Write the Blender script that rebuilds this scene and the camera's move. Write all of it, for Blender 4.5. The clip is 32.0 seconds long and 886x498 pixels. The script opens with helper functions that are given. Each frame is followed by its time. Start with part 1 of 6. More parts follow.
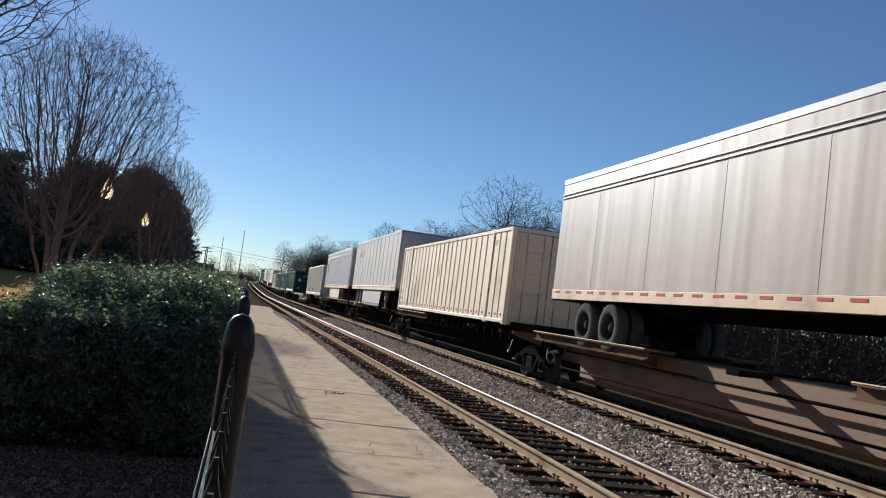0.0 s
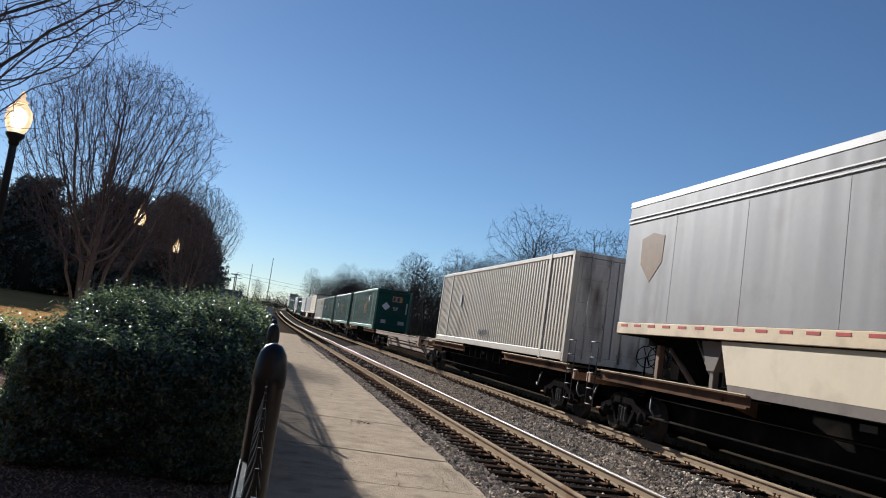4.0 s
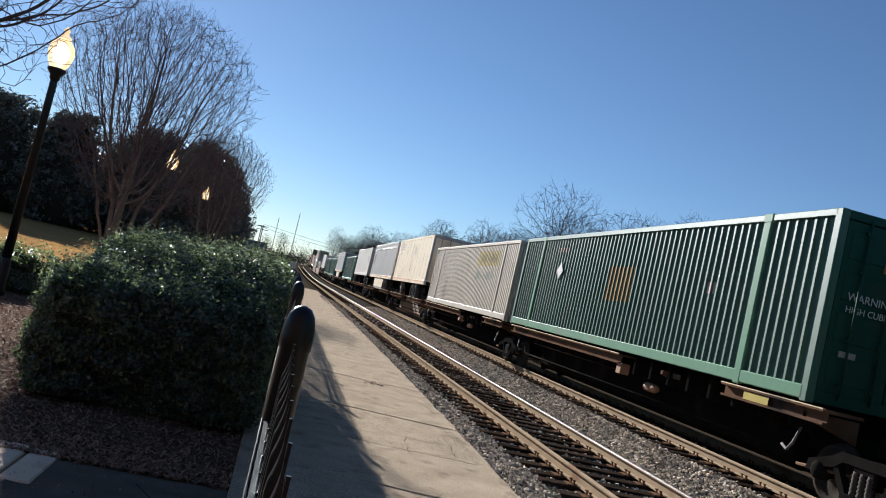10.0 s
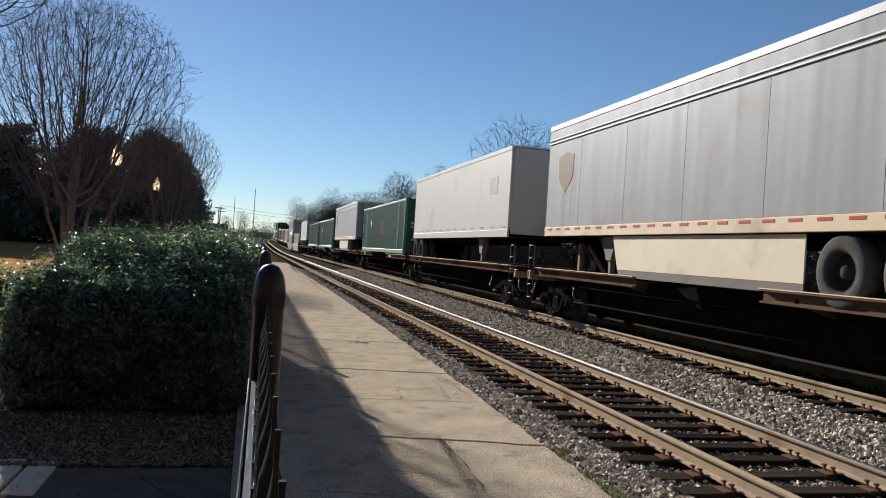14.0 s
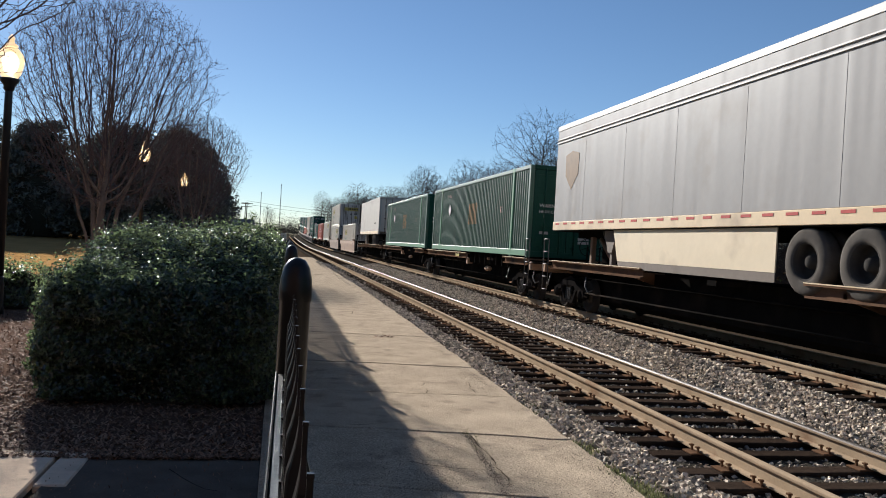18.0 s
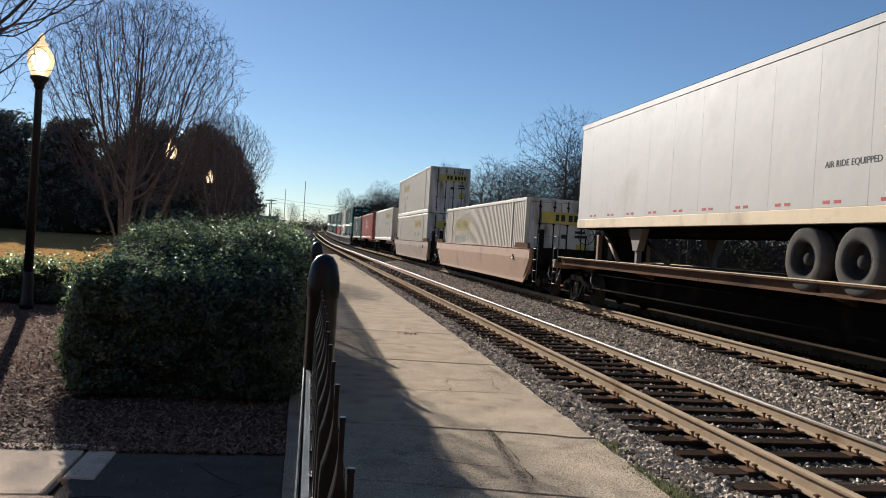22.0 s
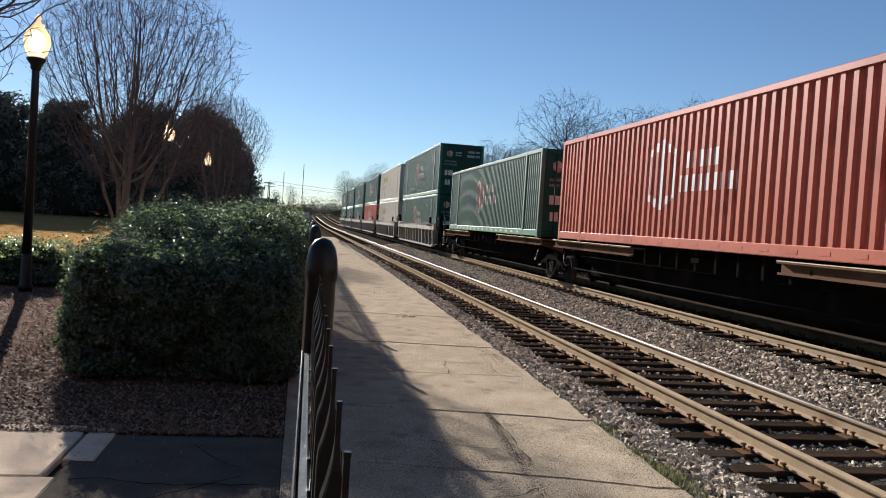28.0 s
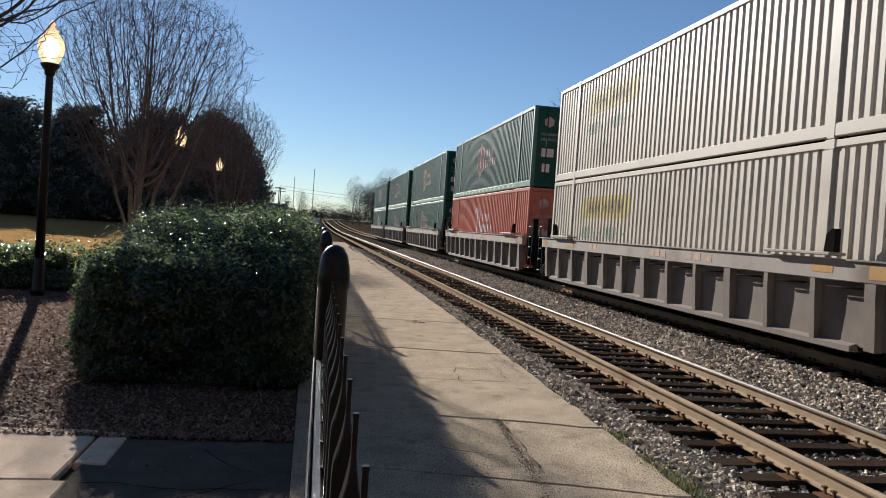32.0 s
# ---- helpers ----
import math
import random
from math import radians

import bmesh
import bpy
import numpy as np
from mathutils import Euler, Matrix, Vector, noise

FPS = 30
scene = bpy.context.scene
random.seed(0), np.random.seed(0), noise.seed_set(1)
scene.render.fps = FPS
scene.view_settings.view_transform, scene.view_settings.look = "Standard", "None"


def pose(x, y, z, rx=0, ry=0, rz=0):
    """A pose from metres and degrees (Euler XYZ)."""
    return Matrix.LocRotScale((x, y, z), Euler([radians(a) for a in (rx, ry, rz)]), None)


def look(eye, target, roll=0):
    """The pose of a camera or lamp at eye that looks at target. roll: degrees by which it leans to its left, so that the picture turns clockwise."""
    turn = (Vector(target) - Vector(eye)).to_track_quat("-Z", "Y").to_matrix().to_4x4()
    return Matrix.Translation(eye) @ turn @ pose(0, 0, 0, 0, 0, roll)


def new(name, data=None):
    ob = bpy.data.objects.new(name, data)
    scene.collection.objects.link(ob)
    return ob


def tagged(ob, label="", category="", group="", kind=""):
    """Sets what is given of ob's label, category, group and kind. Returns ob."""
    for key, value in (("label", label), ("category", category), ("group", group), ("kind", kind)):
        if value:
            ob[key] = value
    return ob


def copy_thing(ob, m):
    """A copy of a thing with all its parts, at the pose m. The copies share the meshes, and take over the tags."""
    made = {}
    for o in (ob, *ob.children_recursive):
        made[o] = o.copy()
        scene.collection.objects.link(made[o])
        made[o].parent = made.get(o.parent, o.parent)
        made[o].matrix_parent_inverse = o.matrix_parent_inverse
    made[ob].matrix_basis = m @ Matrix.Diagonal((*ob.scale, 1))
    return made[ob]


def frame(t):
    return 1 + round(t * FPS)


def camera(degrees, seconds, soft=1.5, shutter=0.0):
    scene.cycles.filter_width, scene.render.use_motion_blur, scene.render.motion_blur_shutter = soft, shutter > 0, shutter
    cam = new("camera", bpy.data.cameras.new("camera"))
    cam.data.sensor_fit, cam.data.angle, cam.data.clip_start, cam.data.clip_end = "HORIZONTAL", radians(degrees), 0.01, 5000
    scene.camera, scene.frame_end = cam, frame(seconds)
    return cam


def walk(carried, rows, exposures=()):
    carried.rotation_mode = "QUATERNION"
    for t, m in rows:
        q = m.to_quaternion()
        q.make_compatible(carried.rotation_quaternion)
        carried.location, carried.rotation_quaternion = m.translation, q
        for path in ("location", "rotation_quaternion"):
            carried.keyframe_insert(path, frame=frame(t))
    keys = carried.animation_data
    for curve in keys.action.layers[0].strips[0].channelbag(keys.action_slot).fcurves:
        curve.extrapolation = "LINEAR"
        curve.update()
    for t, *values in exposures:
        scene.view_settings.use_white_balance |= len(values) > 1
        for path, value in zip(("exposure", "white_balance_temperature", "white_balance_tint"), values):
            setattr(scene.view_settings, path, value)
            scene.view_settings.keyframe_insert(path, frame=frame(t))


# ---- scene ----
cam = camera(57.7, 32.0, soft=1.0)
PATH = [
    (0, (0.03, -0.029, 1.838), (0.511, 1.906, 1.986), 7.3),
    (0.5, (0.029, -0.035, 1.841), (0.499, 1.903, 1.998), 7.3),
    (1, (0.026, -0.018, 1.841), (0.485, 1.921, 2.009), 7.4),
    (1.5, (0.026, 0.001, 1.839), (0.475, 1.943, 2.008), 7.2),
    (2, (0.023, -0.017, 1.837), (0.466, 1.925, 2.012), 7.3),
    (2.5, (0.024, -0.017, 1.842), (0.455, 1.927, 2.024), 7.7),
    (3, (0.019, 0.004, 1.837), (0.439, 1.95, 2.027), 7.9),
    (3.5, (0.019, 0.005, 1.84), (0.432, 1.952, 2.042), 8.0),
    (5.5, (0.015, -0.002, 1.839), (0.393, 1.95, 2.06), 8.7),
    (6, (0.012, 0.003, 1.84), (0.383, 1.956, 2.055), 8.7),
    (6.5, (0.013, 0.002, 1.84), (0.379, 1.957, 2.053), 8.8),
    (7, (0.01, 0.004, 1.838), (0.372, 1.959, 2.056), 8.8),
    (7.5, (0.009, 0.022, 1.833), (0.364, 1.978, 2.05), 8.9),
    (8, (0.01, 0.003, 1.834), (0.363, 1.96, 2.042), 9.1),
    (8.5, (0.01, -0.001, 1.829), (0.366, 1.956, 2.032), 9.2),
    (9, (0.013, 0.016, 1.827), (0.377, 1.974, 2.016), 9.7),
    (9.5, (-0.003, 0.024, 1.831), (0.356, 1.986, 1.975), 11.9),
    (10, (-0.005, 0.029, 1.853), (0.356, 1.992, 1.976), 13.2),
    (10.5, (0.004, 0.026, 1.842), (0.383, 1.985, 1.98), 12.0),
    (11, (0.005, -0.006, 1.838), (0.37, 1.954, 2.003), 10.6),
    (11.5, (0.003, 0.01, 1.837), (0.333, 1.972, 2.039), 9.8),
    (12, (0.001, 0.021, 1.838), (0.295, 1.987, 2.063), 8.8),
    (12.5, (0.0, 0.023, 1.833), (0.282, 1.993, 2.033), 7.7),
    (13, (0.004, 0.018, 1.825), (0.344, 1.984, 1.966), 5.7),
    (13.5, (0.012, 0.019, 1.821), (0.453, 1.968, 1.889), 4.0),
    (14, (0.008, -0.002, 1.819), (0.471, 1.943, 1.829), 3.6),
    (14.5, (0.006, 0.007, 1.816), (0.453, 1.957, 1.806), 3.7),
    (16.5, (0.008, 0.008, 1.816), (0.417, 1.966, 1.797), 3.7),
    (17, (0.007, 0.001, 1.815), (0.408, 1.961, 1.797), 3.4),
    (17.5, (0.007, -0.003, 1.822), (0.404, 1.957, 1.814), 3.3),
    (18, (0.008, 0.007, 1.816), (0.411, 1.966, 1.808), 3.4),
    (18.5, (0.007, 0.004, 1.82), (0.41, 1.963, 1.809), 3.6),
    (19, (0.005, 0.006, 1.82), (0.402, 1.966, 1.807), 3.6),
    (19.5, (0.003, 0.003, 1.818), (0.394, 1.964, 1.806), 3.5),
    (20, (0.003, 0.001, 1.821), (0.38, 1.965, 1.812), 3.5),
    (20.5, (0.001, 0.003, 1.819), (0.37, 1.968, 1.812), 3.6),
    (21, (-0.001, 0.002, 1.816), (0.36, 1.969, 1.806), 3.5),
    (21.5, (-0.003, 0.002, 1.814), (0.35, 1.971, 1.797), 3.6),
    (22, (-0.001, 0.008, 1.815), (0.346, 1.977, 1.797), 3.6),
    (22.5, (-0.003, -0.004, 1.819), (0.341, 1.966, 1.807), 3.4),
    (23, (0.003, 0.005, 1.815), (0.358, 1.973, 1.79), 3.4),
    (23.5, (0.007, 0.003, 1.816), (0.369, 1.969, 1.768), 3.3),
    (24, (0.006, 0.001, 1.816), (0.369, 1.967, 1.763), 3.4),
    (24.5, (0.007, 0.006, 1.816), (0.373, 1.972, 1.775), 3.4),
    (25, (0.006, 0.002, 1.814), (0.371, 1.968, 1.778), 3.4),
    (25.5, (0.002, 0.005, 1.815), (0.358, 1.972, 1.778), 3.4),
    (27.5, (0.001, 0.005, 1.814), (0.344, 1.975, 1.767), 3.4),
    (28, (0.0, 0.005, 1.817), (0.353, 1.973, 1.757), 3.7),
    (28.5, (-0.002, 0.006, 1.814), (0.359, 1.972, 1.751), 3.9),
    (29, (-0.002, 0.003, 1.814), (0.363, 1.969, 1.752), 3.9),
    (29.5, (-0.002, 0.005, 1.816), (0.356, 1.972, 1.766), 4.1),
    (30, (-0.004, 0.0, 1.817), (0.342, 1.97, 1.777), 4.1),
    (30.5, (-0.004, 0.001, 1.82), (0.331, 1.973, 1.788), 4.1),
    (31, (-0.007, 0.003, 1.819), (0.322, 1.975, 1.792), 4.1),
    (31.5, (-0.007, 0.006, 1.819), (0.321, 1.978, 1.78), 4.1),
    (32, (-0.005, 0.007, 1.821), (0.323, 1.98, 1.773), 3.9),
]
walk(cam, [(t, look(eye, target, roll)) for t, eye, target, roll in PATH],
     [(0, 0.95, 5600, 10), (3, 0.9, 5600, 10), (8, 0.96, 5600, 10), (9, 1.0, 5600, 10), (10, 1.1, 5650, 10), (11.5, 1.0, 5650, 10), (13, 0.85, 5700, 10), (14, 0.95, 5750, 10), (17, 1.06, 5800, 10), (20, 1.12, 5850, 10), (21, 1.2, 5850, 10), (22, 1.02, 5850, 10), (24, 1.12, 5850, 10), (28, 1.14, 5850, 10), (30, 1.15, 5850, 10), (32, 0.95, 5850, 10)])


# ---- light: low winter sun ahead and to one side of the line ----
SUN_AZ, SUN_EL = 15.3, 20.0            # degrees from the line towards the garden side, degrees up
sun_data = bpy.data.lights.new("sun", "SUN")
sun_data.energy, sun_data.angle, sun_data.color = 5.0, radians(0.5), (1.0, 0.91, 0.78)
sun = new("sun", sun_data)
_d = Vector((-math.sin(radians(SUN_AZ)) * math.cos(radians(SUN_EL)), math.cos(radians(SUN_AZ)) * math.cos(radians(SUN_EL)), math.sin(radians(SUN_EL))))
sun.matrix_basis = look(_d * 200, (0, 0, 0))
world = bpy.data.worlds.new("sky")
scene.world = world
world.use_nodes = True
_n = world.node_tree.nodes
_sky = _n.new("ShaderNodeTexSky")
_sky.sky_type, _sky.sun_disc = "NISHITA", False
_sky.sun_elevation, _sky.sun_rotation = radians(SUN_EL), radians(-SUN_AZ)
_sky.air_density, _sky.dust_density, _sky.ozone_density, _sky.altitude = 1.0, 0.10, 2.6, 1200
world.node_tree.links.new(_sky.outputs[0], _n["Background"].inputs[0])
_n["Background"].inputs[1].default_value = 0.042


# ---- materials ----
def mat(name, color, rough=0.7, metal=0.0, vary=0.12, scale=3.0, bump=0.0, bump_scale=40.0, dirt=None, dirt_amount=0.0, dirt_scale=1.2,
        random_tint=0.0, island=0.0, spec=0.1, fine=14.0, stretch=(1, 1, 1), trans=0.0, bump_stretch=None, bump_detail=6, trans_gain=1.0, grain=0.5):
    """A surface with colour varied at two scales, patches of dirt and fine relief, all in object space."""
    m = bpy.data.materials.new(name)
    m.use_nodes = True
    nt = m.node_tree
    nd, ln = nt.nodes, nt.links
    b = nd["Principled BSDF"]
    b.inputs["Roughness"].default_value, b.inputs["Metallic"].default_value = rough, metal
    b.inputs["Specular IOR Level"].default_value = spec
    co = nd.new("ShaderNodeTexCoord")
    mp = nd.new("ShaderNodeMapping")
    mp.inputs["Scale"].default_value = stretch
    ln.new(co.outputs["Object"], mp.inputs[0])
    n1 = nd.new("ShaderNodeTexNoise")
    n1.inputs["Scale"].default_value, n1.inputs["Detail"].default_value = scale, 6
    ln.new(mp.outputs[0], n1.inputs["Vector"])
    n2 = nd.new("ShaderNodeTexNoise")
    n2.inputs["Scale"].default_value, n2.inputs["Detail"].default_value = scale * fine, 4
    ln.new(mp.outputs[0], n2.inputs["Vector"])
    mix = nd.new("ShaderNodeMath")
    mix.operation = "MULTIPLY_ADD"
    ln.new(n2.outputs[0], mix.inputs[0])
    mix.inputs[1].default_value = grain
    ln.new(n1.outputs[0], mix.inputs[2])
    rg = nd.new("ShaderNodeMapRange")
    rg.inputs[1].default_value, rg.inputs[2].default_value = 0.1 + 0.5 * grain, 0.9 + 0.5 * grain
    rg.clamp = False
    rg.inputs[3].default_value, rg.inputs[4].default_value = 1 - vary, 1 + vary
    ln.new(mix.outputs[0], rg.inputs[0])
    last = rg.outputs[0]
    if random_tint or island:
        if island:
            src, amount = nd.new("ShaderNodeNewGeometry").outputs["Random Per Island"], island
        else:
            src, amount = nd.new("ShaderNodeObjectInfo").outputs["Random"], random_tint
        r2 = nd.new("ShaderNodeMapRange")
        r2.inputs[3].default_value, r2.inputs[4].default_value = 1 - amount, 1 + amount
        ln.new(src, r2.inputs[0])
        mm = nd.new("ShaderNodeMath")
        mm.operation = "MULTIPLY"
        ln.new(last, mm.inputs[0])
        ln.new(r2.outputs[0], mm.inputs[1])
        last = mm.outputs[0]
    sc = nd.new("ShaderNodeVectorMath")
    sc.operation = "SCALE"
    sc.inputs[0].default_value = color
    ln.new(last, sc.inputs["Scale"])
    out = sc.outputs[0]
    if dirt:
        n3 = nd.new("ShaderNodeTexNoise")
        n3.inputs["Scale"].default_value, n3.inputs["Detail"].default_value = dirt_scale, 8
        ln.new(mp.outputs[0], n3.inputs["Vector"])
        r3 = nd.new("ShaderNodeMapRange")
        r3.inputs[1].default_value, r3.inputs[2].default_value = 0.62 - 0.3 * dirt_amount, 0.78
        ln.new(n3.outputs[0], r3.inputs[0])
        mc = nd.new("ShaderNodeMix")
        mc.data_type = "RGBA"
        ln.new(r3.outputs[0], mc.inputs[0])
        ln.new(out, mc.inputs[6])
        mc.inputs[7].default_value = (*dirt, 1)
        out = mc.outputs[2]
    ln.new(out, b.inputs["Base Color"])
    if bump:
        bp = nd.new("ShaderNodeBump")
        bp.inputs["Strength"].default_value, bp.inputs["Distance"].default_value = 1.0, bump
        n4 = nd.new("ShaderNodeTexNoise")
        n4.inputs["Scale"].default_value, n4.inputs["Detail"].default_value = bump_scale, bump_detail
        mb = nd.new("ShaderNodeMapping")
        mb.inputs["Scale"].default_value = bump_stretch or stretch
        ln.new(co.outputs["Object"], mb.inputs[0])
        ln.new(mb.outputs[0], n4.inputs["Vector"])
        ln.new(n4.outputs[0], bp.inputs["Height"])
        ln.new(bp.outputs[0], b.inputs["Normal"])
    if trans:
        tr = nd.new("ShaderNodeBsdfTranslucent")
        tg = nd.new("ShaderNodeVectorMath")
        tg.operation = "SCALE"
        ln.new(out, tg.inputs[0])
        tg.inputs["Scale"].default_value = trans_gain
        ln.new(tg.outputs[0], tr.inputs[0])
        ms = nd.new("ShaderNodeMixShader")
        ms.inputs[0].default_value = trans
        ln.new(b.outputs[0], ms.inputs[1])
        ln.new(tr.outputs[0], ms.inputs[2])
        ln.new(ms.outputs[0], nd["Material Output"].inputs[0])
    return m


RUST = (0.16, 0.075, 0.04)
GRIME = (0.05, 0.042, 0.035)
M_CONCRETE = mat("concrete", (0.455, 0.362, 0.262), 0.95, vary=0.26, scale=2.2, fine=30, grain=3.4, bump=0.013, bump_scale=100, dirt=(0.20, 0.16, 0.125), dirt_amount=0.22, dirt_scale=3.0, spec=0.0)
M_WALK = mat("sidewalk_concrete", (0.74, 0.57, 0.415), 0.95, vary=0.2, scale=1.5, bump=0.004, bump_scale=70, dirt=(0.18, 0.15, 0.12), dirt_amount=0.25, spec=0.0)
M_ASPHALT = mat("old_asphalt", (0.135, 0.112, 0.09), 0.95, vary=0.3, scale=4, bump=0.012, bump_scale=50, spec=0.0)
M_SOIL = mat("packed_soil", (0.065, 0.048, 0.033), 0.95, vary=0.3, scale=1.0, bump=0.02, bump_scale=14, spec=0.0)
M_MULCH = mat("bark_mulch", (0.13, 0.083, 0.06), 0.95, vary=0.35, scale=5, bump=0.02, bump_scale=25, spec=0.0)
M_CHIP = mat("bark_chip", (0.25, 0.152, 0.098), 0.8, vary=0.3, scale=30, island=0.65, spec=0.1)
M_LAWN = mat("dormant_lawn", (0.42, 0.24, 0.09), 0.95, vary=0.25, scale=0.6, bump=0.03, bump_scale=40, spec=0.0)
# bed far darker than the stones: painted shade for the gaps between them
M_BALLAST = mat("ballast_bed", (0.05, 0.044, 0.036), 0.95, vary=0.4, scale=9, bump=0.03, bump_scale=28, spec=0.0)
M_STONE = mat("ballast_stone", (0.49, 0.415, 0.33), 0.9, vary=0.25, scale=14, island=0.7, spec=0.0)
M_RAIL = mat("rusty_rail", (0.34, 0.255, 0.17), 0.75, 0.0, vary=0.22, scale=3, bump=0.002, bump_scale=90, dirt=RUST, dirt_amount=0.1, spec=0.0)
M_RAILTOP = mat("polished_rail_head", (0.06, 0.05, 0.044), 0.55, 0.9, vary=0.2, scale=6, stretch=(6, 0.2, 1), bump=0.006, bump_scale=1.0, bump_stretch=(160, 0.3, 1))
M_TIE = mat("creosoted_tie", (0.034, 0.024, 0.018), 0.95, vary=0.4, scale=3, bump=0.01, bump_scale=30, stretch=(0.6, 4, 4), random_tint=0.4, spec=0.0)
M_PLATE = mat("rusty_tie_plate", (0.13, 0.075, 0.045), 0.85, vary=0.3, scale=12, spec=0.0)
M_BLACKIRON = mat("black_painted_iron", (0.010, 0.010, 0.011), 0.34, spec=0.35, vary=0.25, scale=20, bump=0.001, bump_scale=60)
M_BARK = mat("grey_bark", (0.10, 0.082, 0.068), 0.9, vary=0.3, scale=4, bump=0.01, bump_scale=30, spec=0.0)
M_BARKSMOOTH = mat("smooth_tan_bark", (0.21, 0.16, 0.125), 0.85, vary=0.3, scale=3, dirt=(0.10, 0.075, 0.06), dirt_amount=0.3, dirt_scale=3, spec=0.0)
M_TWIG = mat("twig", (0.13, 0.095, 0.088), 0.95, vary=0.25, scale=1, spec=0.0)
M_WOODTWIG = mat("dark_woodland_twig", (0.058, 0.046, 0.04), 0.95, vary=0.25, scale=1, spec=0.0)
M_HEDGE = mat("holly_leaf", (0.028, 0.036, 0.015), 0.25, vary=0.35, scale=1.2, island=0.75, trans=0.3, trans_gain=12.0, spec=1.0)
# near-black colour standing for the shade inside hedges and evergreens
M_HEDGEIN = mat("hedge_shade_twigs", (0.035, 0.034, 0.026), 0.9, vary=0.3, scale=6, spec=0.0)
M_EVERGREEN = mat("magnolia_leaf", (0.098, 0.098, 0.078), 0.32, vary=0.3, scale=1, island=0.5, trans=0.18, spec=0.5)
M_BRUSH = mat("dry_brush", (0.06, 0.043, 0.028), 0.9, vary=0.3, scale=1, island=0.6, spec=0.0)
M_BRUSHGREEN = mat("green_brush", (0.06, 0.08, 0.028), 0.8, vary=0.3, scale=1, island=0.5, trans=0.15)
M_GRASS = mat("weed_blade", (0.16, 0.165, 0.075), 0.85, vary=0.3, scale=5, island=0.5, trans=0.3)
# brush colour paled for the far roadside, with haze mixed in
M_FARBRUSH = mat("pale_far_brush", (0.15, 0.125, 0.105), 0.95, vary=0.3, scale=0.3, island=0.5, spec=0.0)
M_FARWOOD = mat("far_wood", (0.05, 0.042, 0.038), 0.95, vary=0.3, scale=0.2, island=0.4, spec=0.0)

# rolling stock
M_GREEN = mat("green_container_paint", (0.038, 0.104, 0.067), 0.48, spec=0.5, vary=0.12, scale=0.7, dirt=(0.05, 0.09, 0.06), dirt_amount=0.25, dirt_scale=0.9, bump=0.002, bump_scale=6)
# container green darkened for the end walls, with their shade in the colour
M_SHADEGREEN = mat("dark_green_paint", (0.016, 0.060, 0.042), 0.5, vary=0.12, scale=0.7, dirt=GRIME, dirt_amount=0.2)
M_PALEGREEN = mat("faded_green_sill", (0.12, 0.25, 0.155), 0.5, vary=0.15, scale=1, dirt=(0.18, 0.2, 0.15), dirt_amount=0.3)
M_WHITE = mat("white_container_paint", (0.52, 0.455, 0.365), 0.5, spec=0.15, vary=0.08, scale=0.6, dirt=(0.36, 0.30, 0.24), dirt_amount=0.25, dirt_scale=0.7, bump=0.002, bump_scale=6)
M_CREAM = mat("cream_panel", (0.74, 0.615, 0.43), 0.55, spec=0.1, vary=0.08, scale=0.5, dirt=(0.36, 0.27, 0.18), dirt_amount=0.3, dirt_scale=0.6, bump=0.012, bump_scale=1.2)
M_BEIGE = mat("beige_quilted_panel", (0.43, 0.365, 0.285), 0.48, spec=0.15, vary=0.08, scale=0.5, dirt=(0.36, 0.28, 0.2), dirt_amount=0.25, dirt_scale=0.6, bump=0.022, bump_scale=1.0, bump_stretch=(1, 2.4, 0.1), bump_detail=1)
M_TRAILER = mat("white_trailer_panel", (0.49, 0.45, 0.395), 0.55, spec=0.1, vary=0.07, scale=0.5, dirt=(0.36, 0.31, 0.26), dirt_amount=0.2, dirt_scale=0.5, bump=0.008, bump_scale=1.5)
M_SILVER = mat("grey_trailer_panel", (0.31, 0.295, 0.28), 0.52, spec=0.08, vary=0.1, scale=0.5, dirt=(0.21, 0.178, 0.146), dirt_amount=0.25, dirt_scale=0.6, bump=0.02, bump_scale=1.0, bump_stretch=(1, 2.0, 0.15), bump_detail=1)
M_ALU = mat("aluminium_trim", (0.50, 0.475, 0.44), 0.5, 0.1, vary=0.15, scale=4)
M_SILL = mat("dusty_bottom_rail", (0.66, 0.50, 0.30), 0.6, spec=0.2, vary=0.12, scale=2, dirt=(0.34, 0.24, 0.15), dirt_amount=0.35)
M_ORANGE = mat("orange_red_container_paint", (0.47, 0.142, 0.09), 0.45, vary=0.1, scale=0.7, dirt=(0.26, 0.06, 0.04), dirt_amount=0.25, dirt_scale=0.9)
M_TAN = mat("tan_well_car_paint", (0.35, 0.20, 0.112), 0.7, spec=0.15, vary=0.12, scale=0.8, dirt=(0.20, 0.115, 0.075), dirt_amount=0.35, dirt_scale=0.8)
M_WELLBROWN = mat("dusty_brown_well_paint", (0.25, 0.165, 0.112), 0.75, spec=0.1, vary=0.14, scale=0.8, dirt=(0.16, 0.105, 0.075), dirt_amount=0.4, dirt_scale=0.7, stretch=(1, 0.4, 1.4))
M_GREYCAR = mat("dusty_grey_car_paint", (0.20, 0.165, 0.135), 0.75, spec=0.1, vary=0.15, scale=1, dirt=(0.13, 0.105, 0.085), dirt_amount=0.4, dirt_scale=1.2)
M_SPINE = mat("dusty_spine_sill", (0.24, 0.16, 0.105), 0.8, spec=0.1, vary=0.2, scale=0.9, dirt=(0.13, 0.09, 0.066), dirt_amount=0.4, dirt_scale=1.0, stretch=(1, 0.4, 1))
M_BROWN = mat("brown_underframe", (0.15, 0.09, 0.058), 0.7, vary=0.25, scale=2, dirt=GRIME, dirt_amount=0.4, spec=0.0)
